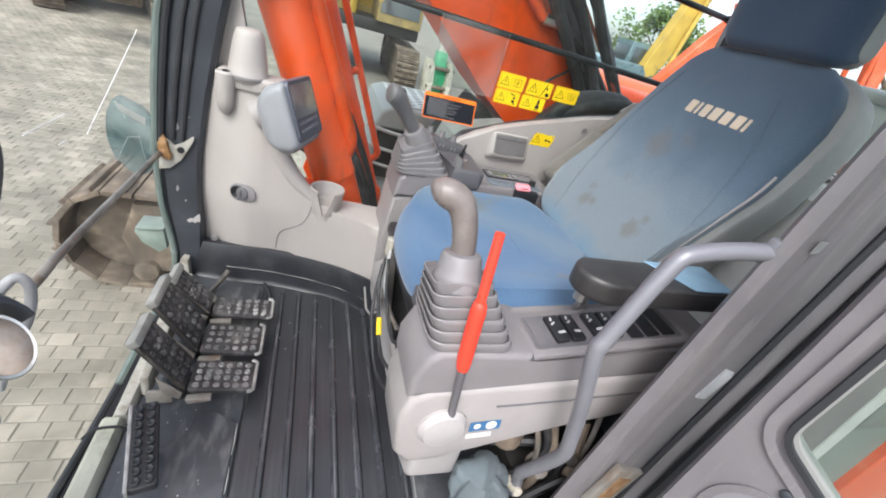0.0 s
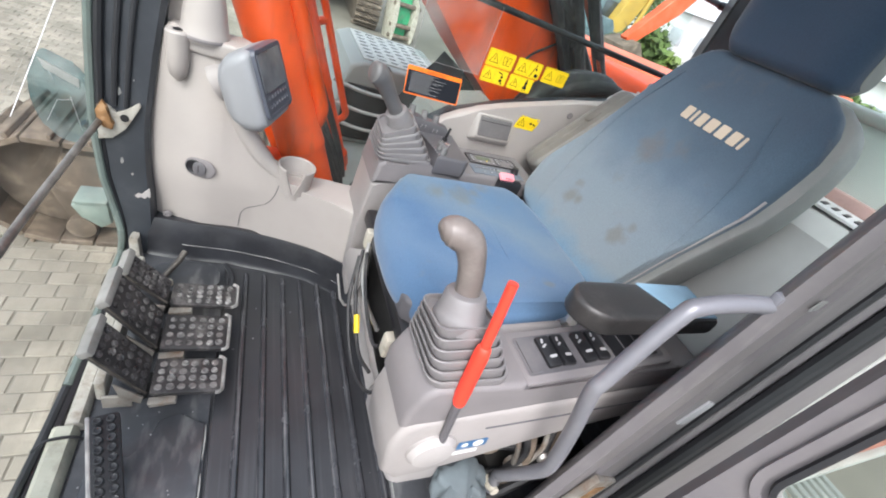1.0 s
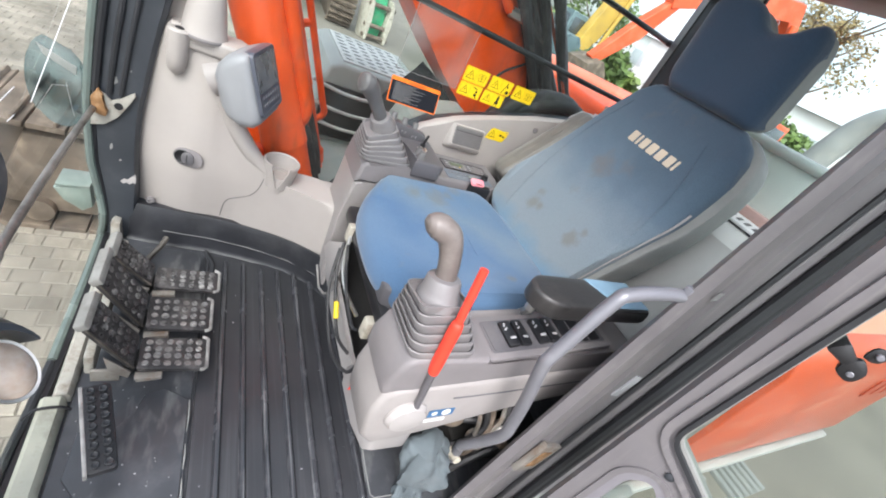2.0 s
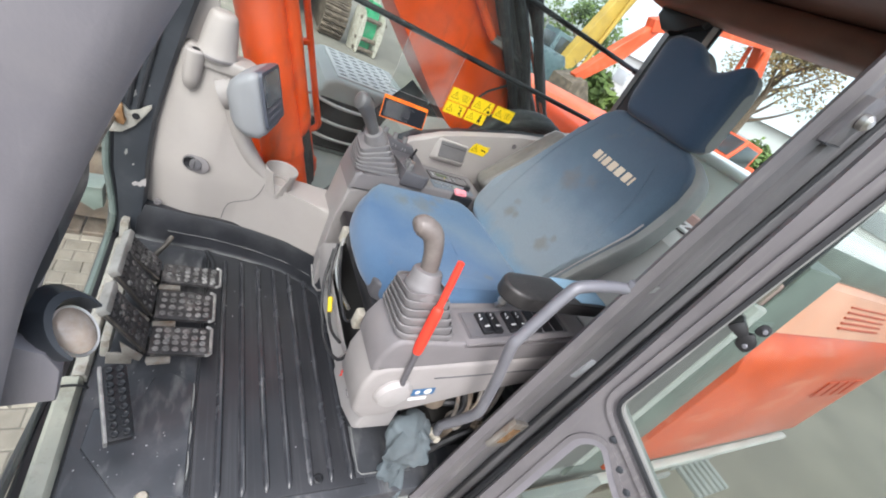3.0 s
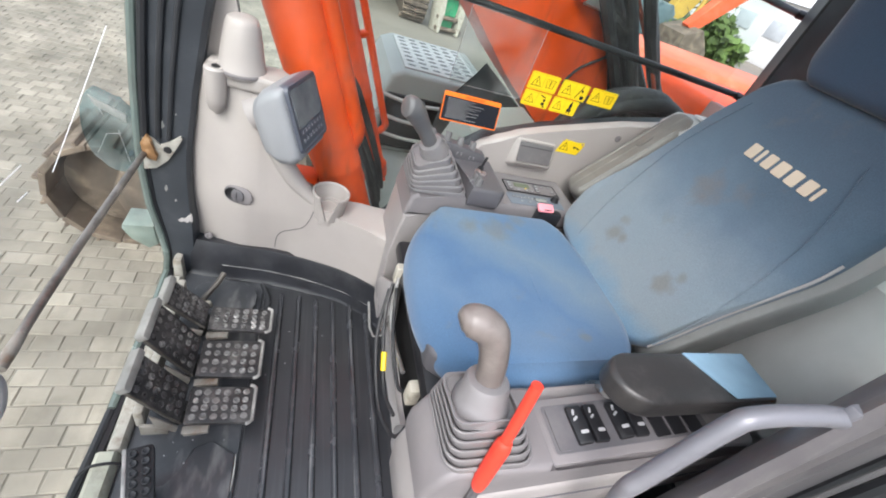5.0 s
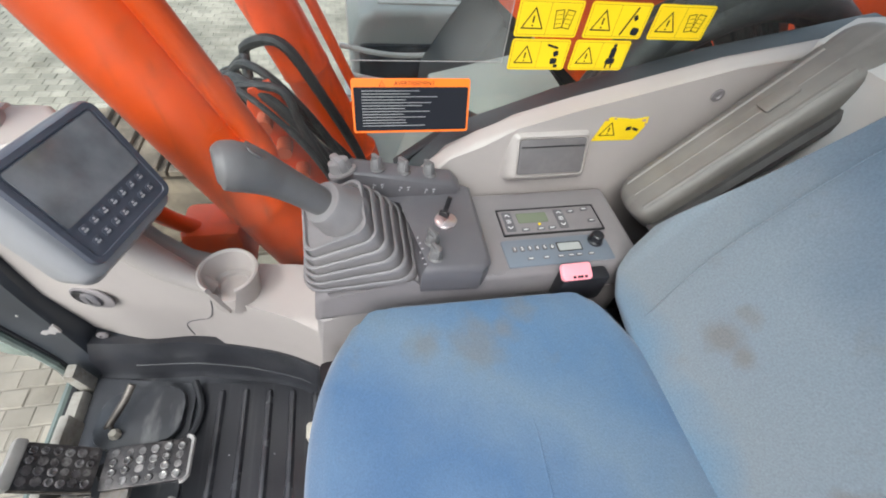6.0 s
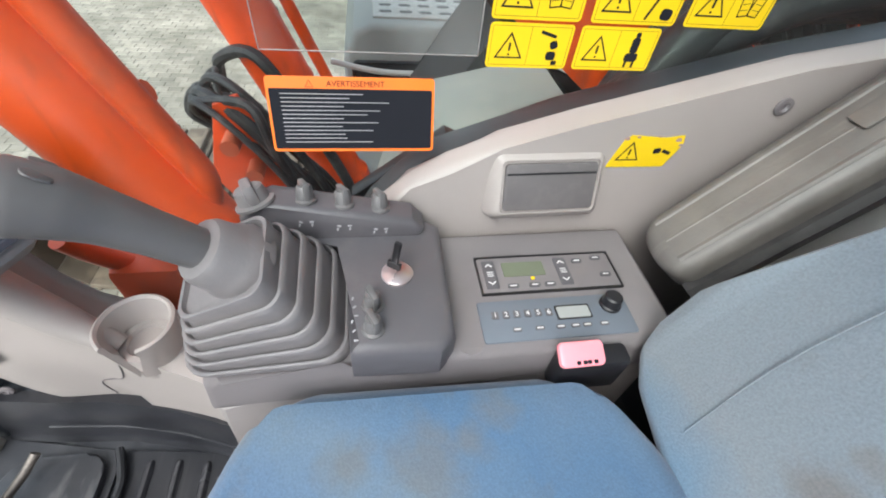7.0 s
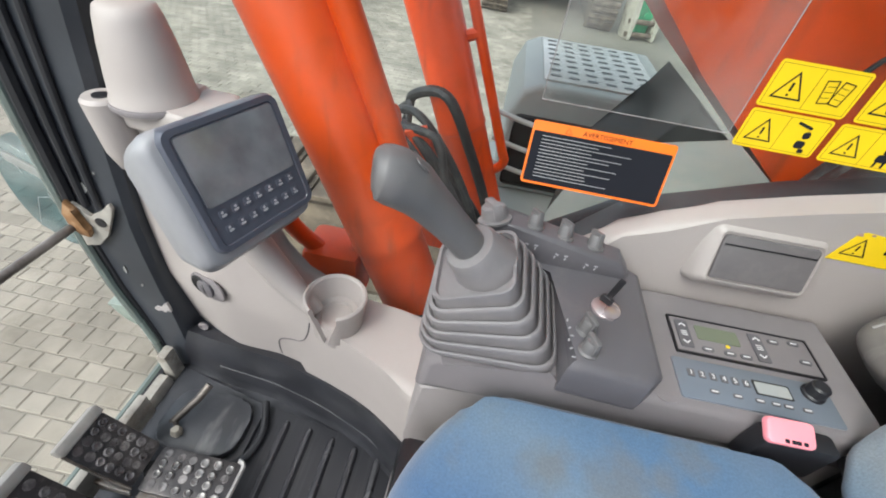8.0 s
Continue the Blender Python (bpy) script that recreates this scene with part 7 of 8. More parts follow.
def warning_decal(x, z, w, h, kind, y=1.6112, slope=0.0, xs=1.0):
    dm = frame_of((x, y, z), (1, 0, slope), (0, 0, 1))
    t = thing("warning_sticker", {"book": "yellow warning sticker with a triangle and a book", "lever": "yellow warning sticker with a triangle and a bar",
              "seat": "yellow warning sticker with a triangle and a dark figure", "hand": "yellow warning sticker with a triangle and a small drawing",
              "worn": "yellow warning sticker with worn corners on the beige panel"}[kind], "sticker", (x, y, z), group="warning stickers")
    bm = nb()
    if kind == "worn":
        prism(bm, [(-w / 2, -h / 2), (w * 0.36, -h / 2), (w / 2, h * 0.2), (w * 0.46, h / 2), (w * 0.2, h * 0.42), (-w * 0.3, h / 2), (-w * 0.38, h * 0.38)], "z", 0, 0.0006, 0, 2, dm)
    else:
        flat(bm, w, h, dm)
    f = part("film", bm, M_DECAL, t)
    q = dm @ Matrix.Translation((-w * 0.24, 0, 0.0008))
    bm = nb()
    tri_frame(bm, h * 0.62, q)
    part("triangle", bm, M_INK, f)
    bm = nb()
    plate(bm, h * 0.05, h * 0.19, 0.0004, h * 0.02, q @ Matrix.Translation((0, -h * 0.02, 0)), 2)
    plate(bm, h * 0.05, h * 0.05, 0.0004, h * 0.02, q @ Matrix.Translation((0, -h * 0.19, 0)), 2)
    part("triangle_mark", bm, M_INK, f)
    q = dm @ Matrix.Translation((w * 0.23, 0, 0.0008))
    marks = {"book": [(-0.14, 0, 0.26, 0.5, 8), (0.14, 0, 0.26, 0.5, -8)], "lever": [(-0.06, 0.0, 0.05, 0.85, -22), (0.12, 0.1, 0.12, 0.16, 30), (0.24, -0.28, 0.26, 0.22, -8)],
             "seat": [(0, 0.1, 0.2, 0.36, 0), (0, -0.18, 0.34, 0.2, 0), (0, 0.34, 0.12, 0.12, 0), (-0.1, -0.34, 0.06, 0.16, 0), (0.1, -0.34, 0.06, 0.16, 0)],
             "hand": [(-0.05, 0.28, 0.4, 0.07, -15), (0.12, 0.05, 0.18, 0.18, 20), (0.1, -0.2, 0.24, 0.2, 0), (0.22, -0.36, 0.14, 0.1, 0)],
             "worn": [(-0.15, 0.02, 0.22, 0.16, 10), (0.14, -0.02, 0.28, 0.1, -20)]}[kind]
    for a, b, cw, ch, rot in marks:
        bm = nb()
        if kind == "book":
            ring_frame(bm, [(-cw * h / 2, -ch * h / 2), (cw * h / 2, -ch * h / 2), (cw * h / 2, ch * h / 2), (-cw * h / 2, ch * h / 2)], h * 0.022, 0, 0.0004, q @ Matrix.Translation((a * h, b * h, 0)) @ pose(0, 0, 0, 0, 0, rot))
        else:
            plate(bm, cw * h, ch * h, 0.0004, min(cw, ch) * h * 0.3, q @ Matrix.Translation((a * h, b * h, 0)) @ pose(0, 0, 0, 0, 0, rot), 2)
        part("symbol_bar", bm, M_INK, f)
    if kind == "book":
        for k in range(3):
            bm = nb()
            for sx in (-1, 1):
                plate(bm, h * 0.17, h * 0.010, 0.0004, h * 0.005, q @ Matrix.Translation((sx * 0.14 * h, (0.12 - 0.12 * k) * h, 0)) @ pose(0, 0, 0, 0, 0, -8 * sx), 1)
            part("symbol_bar", bm, M_INK, f)
    if kind != "worn":
        bm = nb()
        plate(bm, h * 0.012, h * 0.86, 0.0003, h * 0.003, dm @ Matrix.Translation((-w * 0.01, 0, 0.0007)), 1)
        part("divider", bm, M_DECALD, f)
        bm = nb()
        ring_frame(bm, [(-w * 0.47, -h * 0.44), (w * 0.47, -h * 0.44), (w * 0.47, h * 0.44), (-w * 0.47, h * 0.44)], h * 0.012, 0.0006, 0.0009, dm)
        part("border_line", bm, M_DECALD, f)
    else:
        for a, b, r in ((-0.36, 0.40, 0.05), (-0.2, 0.44, 0.035), (0.40, 0.36, 0.06), (0.47, 0.2, 0.04), (0.1, 0.46, 0.03)):
            bm = nb()
            prism(bm, [(a * w + r * h * 1.6 * math.cos(k) * (1 + 0.3 * math.sin(3 * k + a * 9)), b * h + r * h * math.sin(k)) for k in (0.2, 1.1, 2.0, 2.9, 3.9, 4.9, 5.7)], "z", 0.0006, 0.0010, 0, 2, dm)
            part("torn_patch", bm, M_SILLR, f, "torn brownish patch")
    return t


for i, k in enumerate(("book", "lever", "book")):
    warning_decal(0.728 + i * 0.107, 0.862, 0.096, 0.050, k)
for i, k in enumerate(("hand", "seat")):
    warning_decal(0.727 + i * 0.100, 0.811, 0.092, 0.046, k)
warning_decal(0.893, 0.706, 0.092, 0.046, "worn", 1.5692)
ws_ = thing("warning_placard", "black text placard with an orange border on the window", "sticker", (0.53, 1.611, 0.73))
pm = frame_of((0.537, 1.5985, 0.735), (1, 0, 0), (0, 0.33, 1))
bm = nb()
flat(bm, 0.180, 0.080, pm, 0.004)
of = part("orange_border", bm, M_DECALO, ws_)
bm = nb()
flat(bm, 0.1745, 0.0645, pm @ Matrix.Translation((0, -0.0045, 0.0007)), 0.002)
bf = part("text_field", bm, M_INK, ws_, "black text field")
text_mesh("AVERTISSEMENT", 0.0085, pm @ Matrix.Translation((0.004, 0.0328, 0.0009)), M_INK, ws_)
bm = nb()
tri_frame(bm, 0.008, pm @ Matrix.Translation((-0.045, 0.0328, 0.0008)))
part("triangle", bm, M_INK, ws_)
random.seed(7)
for i in range(13):
    bm = nb()
    ln = random.uniform(0.06, 0.145)
    plate(bm, ln, 0.0008, 0.0004, 0.0003, pm @ Matrix.Translation((-0.076 + ln / 2, 0.0225 - i * 0.0043, 0.0015)), 1)
    part("text_line", bm, M_SYMB, bf)
# clear document sheet taped to the window
sh = thing("clear_sheet", "clear plastic document sheet taped to the window", "sheet", (0.60, 1.611, 0.80))
bm = nb()
plate(bm, 0.225, 0.20, 0.0008, 0.003, frame_of((0.560, 1.6114, 0.898), (1, 0, 0), (0, 0, 1)), 2)
shp = part("sheet", bm, M_SHEET, sh)
shp.visible_shadow = False
bm = nb()
tube(bm, [(0.4485, 1.6105, 0.995), (0.4485, 1.6105, 0.7995), (0.6715, 1.6105, 0.7995), (0.6715, 1.6105, 0.995)], 0.0007, 5, 1)
part("sheet_edge", bm, M_LGREY, sh, "pale edge of the sheet")

# ---- own machine outside the cab ----
GZ = -1.15
bm = nb()
box(bm, (0.42, 1.70, -0.30), (3.9, 3.15, -0.02), 0.02)
box(bm, (-0.25, 0.62, -0.34), (3.9, 1.70, -0.10), 0.02)
solo("machine_deck", bm, M_DECK, "grey steel deck of the excavator", "deck", kind="structure")

boom = thing("boom", "orange welded excavator boom rising beside the cab", "boom", (1.25, 2.13, 0.4))
bd = Vector((-0.70, 0, 0.715)).normalized()
bn = Vector((0.715, 0, 0.70)).normalized()
P0 = Vector((1.22, 0, 0.50))


def bpnt(s, w):
    v = P0 + bd * s + bn * w
    return (v.x, v.z)


bm = nb()
prism(bm, [bpnt(-0.18, -0.01), bpnt(-0.05, -0.05), bpnt(0.168, -0.085), bpnt(0.516, -0.142), bpnt(0.85, -0.168), bpnt(2.2, -0.30), bpnt(3.6, -0.16), bpnt(3.6, 0.16), bpnt(2.2, 0.26), bpnt(0.35, 0.23), bpnt(0.0, 0.16), bpnt(-0.18, 0.08)], "y", 1.95, 2.31, 0.012)
part("boom_box", bm, M_ORANGE, boom)
bm = nb()
lathe(bm, [(0.09, 0), (0.09, 0.05), (0.06, 0.06), (0, 0.06)], m=frame_of((1.22, 1.95, 0.50), (1, 0, 0), (0, 0, 1)), seg=24)
part("pivot_boss", bm, M_BLACK, boom)
bm = nb()
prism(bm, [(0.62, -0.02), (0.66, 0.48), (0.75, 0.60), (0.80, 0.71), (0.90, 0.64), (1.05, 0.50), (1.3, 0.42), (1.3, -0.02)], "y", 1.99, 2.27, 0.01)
part("foot_bracket", bm, M_CAVITY, boom, "near-black foot bracket")
rh = random.Random(31)
for i in range(13):
    o = 0.235 + 0.026 * (i % 7)
    y = 1.90 + 0.10 * (i // 7) + 0.03 * (i % 2)
    ph, am = rh.uniform(0, 6.3), rh.uniform(0.012, 0.035)
    bm = nb()
    pts = []
    for k, s in enumerate((-0.35, -0.1, 0.2, 0.6, 1.1, 1.8, 2.6)):
        v = P0 + bd * s + bn * (o + am * math.sin(1.9 * k + ph))
        pts.append((v.x, y + 0.03 * math.sin(1.3 * k + ph), v.z))
    tube(bm, pts, 0.008 if i in (4, 10) else rh.uniform(0.019, 0.028), 8, 5)
    part("hose", bm, M_MARK if i in (4, 10) else M_HOSE, boom, "thin red hose" if i in (4, 10) else "")
for s, w in ((0.62, 0.185), (0.98, 0.17)):
    v0, v1, v2, v3 = (P0 + bd * (s + a) + bn * (w + b) for a, b in ((0.22, -0.03), (0.0, 0.0), (-0.05, 0.05), (-0.22, 0.10)))
    bm = nb()
    tube(bm, [(v0.x, 1.932, v0.z), (v1.x, 1.925, v1.z)], 0.02, 10, 1)
    part("steel_pipe", bm, M_ORANGE, boom, "orange painted pipe")
    bm = nb()
    tube(bm, [(v1.x, 1.925, v1.z), (v2.x, 1.905, v2.z)], 0.021, 6, 1)
    part("pipe_fitting", bm, M_STEEL, boom, "bare steel fitting")
    bm = nb()
    tube(bm, [(v2.x, 1.905, v2.z), ((v2.x + v3.x) / 2 + 0.03, 1.885, (v2.z + v3.z) / 2), (v3.x, 1.90, v3.z), (v3.x - bd.x * 0.4, 1.90, v3.z - bd.z * 0.4)], 0.018, 8, 6)
    part("hose", bm, M_HOSE, boom)
bm = nb()
tube(bm, [(0.99, 1.943, 0.79), (1.03, 1.942, 0.86), (1.12, 1.942, 0.93), (1.15, 1.942, 0.99)], 0.005, 6, 4)
part("cable", bm, M_HOSE, boom)

for yc, xo in ((1.815, 0.0), (2.45, 0.09)):
    cy = thing("boom_cylinder", "orange hydraulic boom cylinder with a side pipe", "hydraulic cylinder", (0.28, yc, 0.15), group="boom cylinders")
    a, b = Vector((0.345 + xo, yc, 0.03)), Vector((-0.43 + xo, yc, 1.98))
    d = (b - a).normalized()
    m = frame_of(a, Vector((0, 1, 0)), d.cross(Vector((0, 1, 0))))
    bm = nb()
    lathe(bm, [(0.05, -0.10), (0.085, -0.08), (0.092, -0.02), (0.078, 0.0), (0.079, 0.345), (0.083, 0.348), (0.083, 0.362), (0.081, 0.366), (0.080, 1.72), (0.1, 1.73), (0.1, 1.86), (0.05, 1.87)], m=m, seg=32)
    part("barrel", bm, M_ORANGE, cy)
    side = d.cross(Vector((0, 1, 0)))
    if side.x < 0:
        side = -side
    bm = nb()
    if xo == 0.0:
        o_ = side * 0.094 - Vector((0, 0.012, 0))
        tube(bm, [a + d * 0.40 + side * 0.06, a + d * 0.47 + o_, a + d * 0.6 + o_, a + d * 1.1 + o_, a + d * 1.75 + o_], [0.014, 0.025, 0.027, 0.027, 0.027], 12, 5)
    else:
        o_ = side * 0.118
        tube(bm, [a + d * 0.16 + side * 0.07, a + d * 0.19 + o_, a + d * 0.3 + o_, a + d * 1.0 + o_, a + d * 1.75 + o_], 0.017, 10, 5)
    part("side_pipe", bm, M_ORANGE, cy)
    for s in (0.52, 0.66, 0.81, 0.93):
        bm = nb()
        box(bm, (-0.008, -0.006, -0.018), (0.008, 0.006, 0.018), 0.003, 1, m @ Matrix.Translation((0.052, -0.062 if side.dot(m.to_3x3() @ Vector((0, 1, 0))) < 0 else 0.062, s)) @ pose(0, 0, 0, 12, 0, 40))
        part("scuff_lug", bm, M_HOSE, cy, "black scuffed lug")
    for s in (0.62, 1.05):
        bm = nb()
        tube(bm, [a + d * s + side * 0.05, a + d * s + side * 0.118], 0.018, 8, 1)
        part("pipe_clamp", bm, M_ORANGE, cy)
    bm = nb()
    lathe(bm, [(0.085, -0.09), (0.085, 0.09), (0.05, 0.095), (0, 0.095)], m=frame_of(a - d * 0.13, d, side), seg=24)
    part("end_eye", bm, M_ORANGE, cy)

jb = thing("cylinder_bracket", "orange bracket and pipe block at the cylinder foot", "bracket", (0.1, 1.82, 0.1))
bm = nb()
box(bm, (0.02, 1.76, 0.12), (0.16, 1.88, 0.30), 0.02)
tube(bm, [(0.06, 1.80, 0.28), (0.02, 1.78, 0.34), (0.0, 1.76, 0.40)], 0.02, 10, 4)
part("block", bm, M_ORANGE, jb)
random.seed(11)
hb = thing("hose_bundle", "black hydraulic hoses looping between the boom cylinders", "hoses", (0.3, 2.2, 0.1))
for i in range(9):
    bm = nb()
    o = 0.045 * i
    k = random.uniform(-0.05, 0.06)
    q = random.uniform(-0.05, 0.05)
    tube(bm, [(0.46 + o * 0.12, 2.04 + o * 0.7, -0.06), (0.40 + o * 0.1 + q * 0.5, 2.06 + o * 0.7, 0.10), (0.31 + q, 2.10 + o * 0.6, 0.27 + k), (0.20 + k, 2.16 + o * 0.5, 0.38 + k + q), (0.10 + q, 2.24 + o * 0.5, 0.40 + q), (0.06 + k, 2.34 + o * 0.3, 0.32 + k), (0.12, 2.42, 0.20)], 0.009 + 0.004 * (i % 3), 8, 6)
    part("hose", bm, M_HOSE, hb)
mf = thing("pipe_manifold", "orange pipe manifold between the boom cylinders", "manifold", (0.25, 2.25, 0.0))
bm = nb()
prism(bm, [(0.10, 0.20), (0.16, 0.42), (0.22, 0.44), (0.30, 0.26), (0.36, 0.0), (0.20, 0.0)], "y", 2.20, 2.23, 0.006)
part("plate", bm, M_ORANGE, mf)
for z, x in ((0.33, 0.19), (0.24, 0.23), (0.14, 0.27)):
    bm = nb()
    tube(bm, [(x, 2.14, z), (x, 2.30, z)], 0.024, 10, 1)
    part("fitting", bm, M_ORANGE2, mf)

# tool box with perforated tread
tb = thing("tool_box", "pale grey tool box with a perforated tread plate", "tool box", (0.8, 3.05, -0.02))
bm = nb()
prism(bm, [(0.46, -0.02), (0.46, 0.32), (0.50, 0.42), (0.56, 0.45), (1.08, 0.45), (1.08, -0.02)], "y", 2.70, 3.40, 0.025, 3)
part("box_body", bm, M_DECK, tb)
bm = nb()
box(bm, (0.57, 2.76, 0.4505), (1.02, 3.35, 0.458), 0.002)
tp = part("tread_plate", bm, M_DECKP, tb, "pale perforated tread")
bm = nb()
for i in range(6):
    for j in range(8):
        plate(bm, 0.045, 0.022, 0.0012, 0.010, Matrix.Translation((0.615 + i * 0.072, 2.81 + j * 0.07, 0.4582)), 3)
part("tread_holes", bm, M_BLACK, tp)
# no hollow here: a near-black slab paints the recess's shade
bm = nb()
box(bm, (0.49, 2.685, 0.02), (1.06, 2.699, 0.33), 0.02)
part("recess_shade", bm, M_CAVITY, tb, "near-black slab for the shade of a recess")
for z in (0.10, 0.20, 0.31):
    bm = nb()
    tube(bm, [(0.42, 2.66, z + 0.03), (0.60, 2.65, z), (0.80, 2.65, z + 0.005), (1.05, 2.67, z + 0.05)], 0.010, 8, 5)
    part("guard_rod", bm, M_DECKP, tb, "pale bent guard rod")
# grey cover plate next to the boom foot
gp = thing("deck_cover", "grey steel cover plate beside the boom foot", "cover", (0.75, 1.8, 0))
bm = nb()
prism(bm, [(0.55, 0.40), (0.62, 0.62), (0.86, 0.68), (0.90, 0.40)], "y", 1.72, 1.93, 0.02)
part("cover_plate", bm, M_DECK, gp)
bm = nb()
tube(bm, [(0.93, 1.70, 0.70), (1.05, 1.73, 0.83), (1.25, 1.75, 0.87), (1.40, 1.78, 0.82)], 0.035, 12, 5)
part("fat_hose", bm, M_HOSE, gp)
for k in range(3):
    bm = nb()
    tube(bm, [(0.88 + 0.03 * k, 1.70 + 0.05 * k, 0.60), (0.97 + 0.02 * k, 1.71 + 0.05 * k, 0.74), (1.12, 1.72 + 0.06 * k, 0.835 - 0.02 * k), (1.30, 1.74 + 0.06 * k, 0.86 - 0.03 * k), (1.48, 1.78 + 0.05 * k, 0.80)], 0.03, 12, 5)
    part("fat_hose", bm, M_HOSE, gp)
bm = nb()
prism(bm, [(0.52, 0.55), (0.66, 0.66), (0.70, 0.64), (0.60, 0.52)], "y", 1.68, 1.71, 0.004)
part("rubber_flap", bm, M_BLACK, gp)

# engine hood and left rear body
hd = thing("engine_hood", "pale grey engine hood behind the cab", "hood", (2.2, 1.9, 0))
bm = nb()
box(bm, (1.50, 0.75, -0.05), (3.75, 1.60, 1.125), 0.05, 3)
part("hood_body", bm, M_HOOD, hd)
bm = nb()
tube(bm, [(1.505, 0.78, 1.11), (1.505, 1.57, 1.11)], 0.018, 10, 1)
part("edge_moulding", bm, M_HOOD, hd)
bm = nb()
box(bm, (1.46, 0.72, 0.84), (1.50, 1.60, 0.90), 0.01)
part("red_rail", bm, M_ORANGE2, hd, "faded red rail")
# added strip: darkens the hood side as the door pane's reflection does
bm = nb()
box(bm, (1.72, 0.738, 0.955), (3.72, 0.7495, 1.07), 0.004)
part("reflection_strip", bm, M_QPAN, hd, "grey-green strip standing in for the door pane's reflection")
tk = thing("fuel_tank", "orange fuel tank cover behind the tool box", "tank", (2.3, 2.8, 0))
bm = nb()
box(bm, (1.62, 2.42, -0.02), (3.75, 3.12, 0.93), 0.05, 3)
part("tank_shell", bm, M_ORANGE2, tk)
bm = nb()
box(bm, (1.64, 1.66, -0.02), (3.75, 2.415, 0.90), 0.04, 3)
part("tank_step", bm, M_ORANGE, tk, "orange step cover")
bm = nb()
tube(bm, [(1.70, 1.72, 0.88), (1.70, 1.72, 1.05), (1.85, 1.72, 1.10), (2.6, 1.72, 1.12)], 0.014, 8, 4)
part("hand_rail", bm, M_ORANGE, tk)
qp = thing("quarter_panel", "grey-green painted steel panel between the cab and the engine bay", "panel", (1.56, 0.66, -0.2))
bm = nb()
prism(bm, [(1.425, -0.20), (1.425, 1.02), (1.70, 1.02), (1.705, 0.10), (1.66, -0.20)], "y", 0.600, 0.700, 0.010, 2)
part("panel_sheet", bm, M_QPAN, qp)
bm = nb()
box(bm, (1.455, 0.594, 0.40), (1.60, 0.6015, 0.80), 0.004)
part("hatch", bm, M_QPAN, qp, "shallow hatch in the panel")
sb = thing("rear_side_cover", "orange rear side cover of the excavator with vents", "side cover", (2.6, 0.6, -0.2))
bm = nb()
prism(bm, [(0.60, -0.22), (0.58, -0.16), (0.575, 0.55), (0.60, 0.64), (0.68, 0.74), (0.745, 0.80), (0.745, -0.22)], "x", 1.71, 3.9, 0.012, 2)
part("cover_shell", bm, M_ORANGE3, sb)
# upper slope of the cover, its sky sheen painted as a pale colour
bm = nb()
prism(bm, [(0.64, 0.72), (0.70, 0.93), (0.745, 0.95), (0.745, 0.72)], "x", 1.76, 3.85, 0.008, 2)
vp = part("vent_panel", bm, M_VENTP, sb, "vent panel, sky reflection put into its pale colour")
for k in range(5):
    bm = nb()
    tube(bm, [(2.5, 0.652 + 0.0085 * k, 0.775 + 0.026 * k), (3.15, 0.652 + 0.0085 * k, 0.775 + 0.026 * k)], 0.006, 6, 1)
    part("vent_slot", bm, M_MARK, vp)
bm = nb()
for k in range(4):
    prism(bm, [(3.1 + 0.17 * k, 0.30), (3.23 + 0.17 * k, 0.30), (3.20 + 0.17 * k, 0.44), (3.07 + 0.17 * k, 0.44)], "y", 0.570, 0.5755)
part("marking_blocks", bm, M_MARK, sb, "plain dark red marking")
bm = nb()
box(bm, (1.60, 0.556, -0.280), (3.9, 0.60, -0.238), 0.010)
part("edge_rail", bm, M_DECKP, sb, "pale grey edge rail")
bm = nb()
box(bm, (2.1, 0.525, -0.32), (2.3, 0.545, -0.275), 0.006)
part("rail_bracket", bm, M_DECK, sb)
cw = thing("counterweight", "orange cast counterweight at the rear of the machine", "counterweight", (4.1, 1.85, -0.2))
bm = nb()
prism(bm, [(3.91, 0.60), (4.15, 0.75), (4.35, 1.20), (4.40, 1.85), (4.35, 2.50), (4.15, 2.95), (3.91, 3.12)], "z", -0.25, 1.02, 0.05, 3)
part("casting", bm, M_ORANGE2, cw)
st = thing("step_grille", "ribbed grey step plate beside the tracks", "step", (3.2, 0.5, -0.6))
for i in range(6):
    bm = nb()
    box(bm, (2.98 + i * 0.075, 0.44, -0.64), (3.02 + i * 0.075, 0.66, -0.61), 0.004)
    part("slat", bm, M_DECK, st)
bm = nb()
box(bm, (2.94, 0.64, -0.66), (3.46, 0.70, -0.30), 0.004)
part("support", bm, M_DECK, st)
st = thing("step_grille", "ribbed grey step plate beside the tracks", "step", (1.4, 0.4, -0.4))
for i in range(8):
    bm = nb()
    box(bm, (1.20 + i * 0.055, 0.34, -0.44), (1.23 + i * 0.055, 0.56, -0.41), 0.004)
    part("slat", bm, M_DECK, st)
bm = nb()
box(bm, (1.17, 0.54, -0.46), (1.64, 0.58, -0.20), 0.004)
part("support", bm, M_DECK, st)


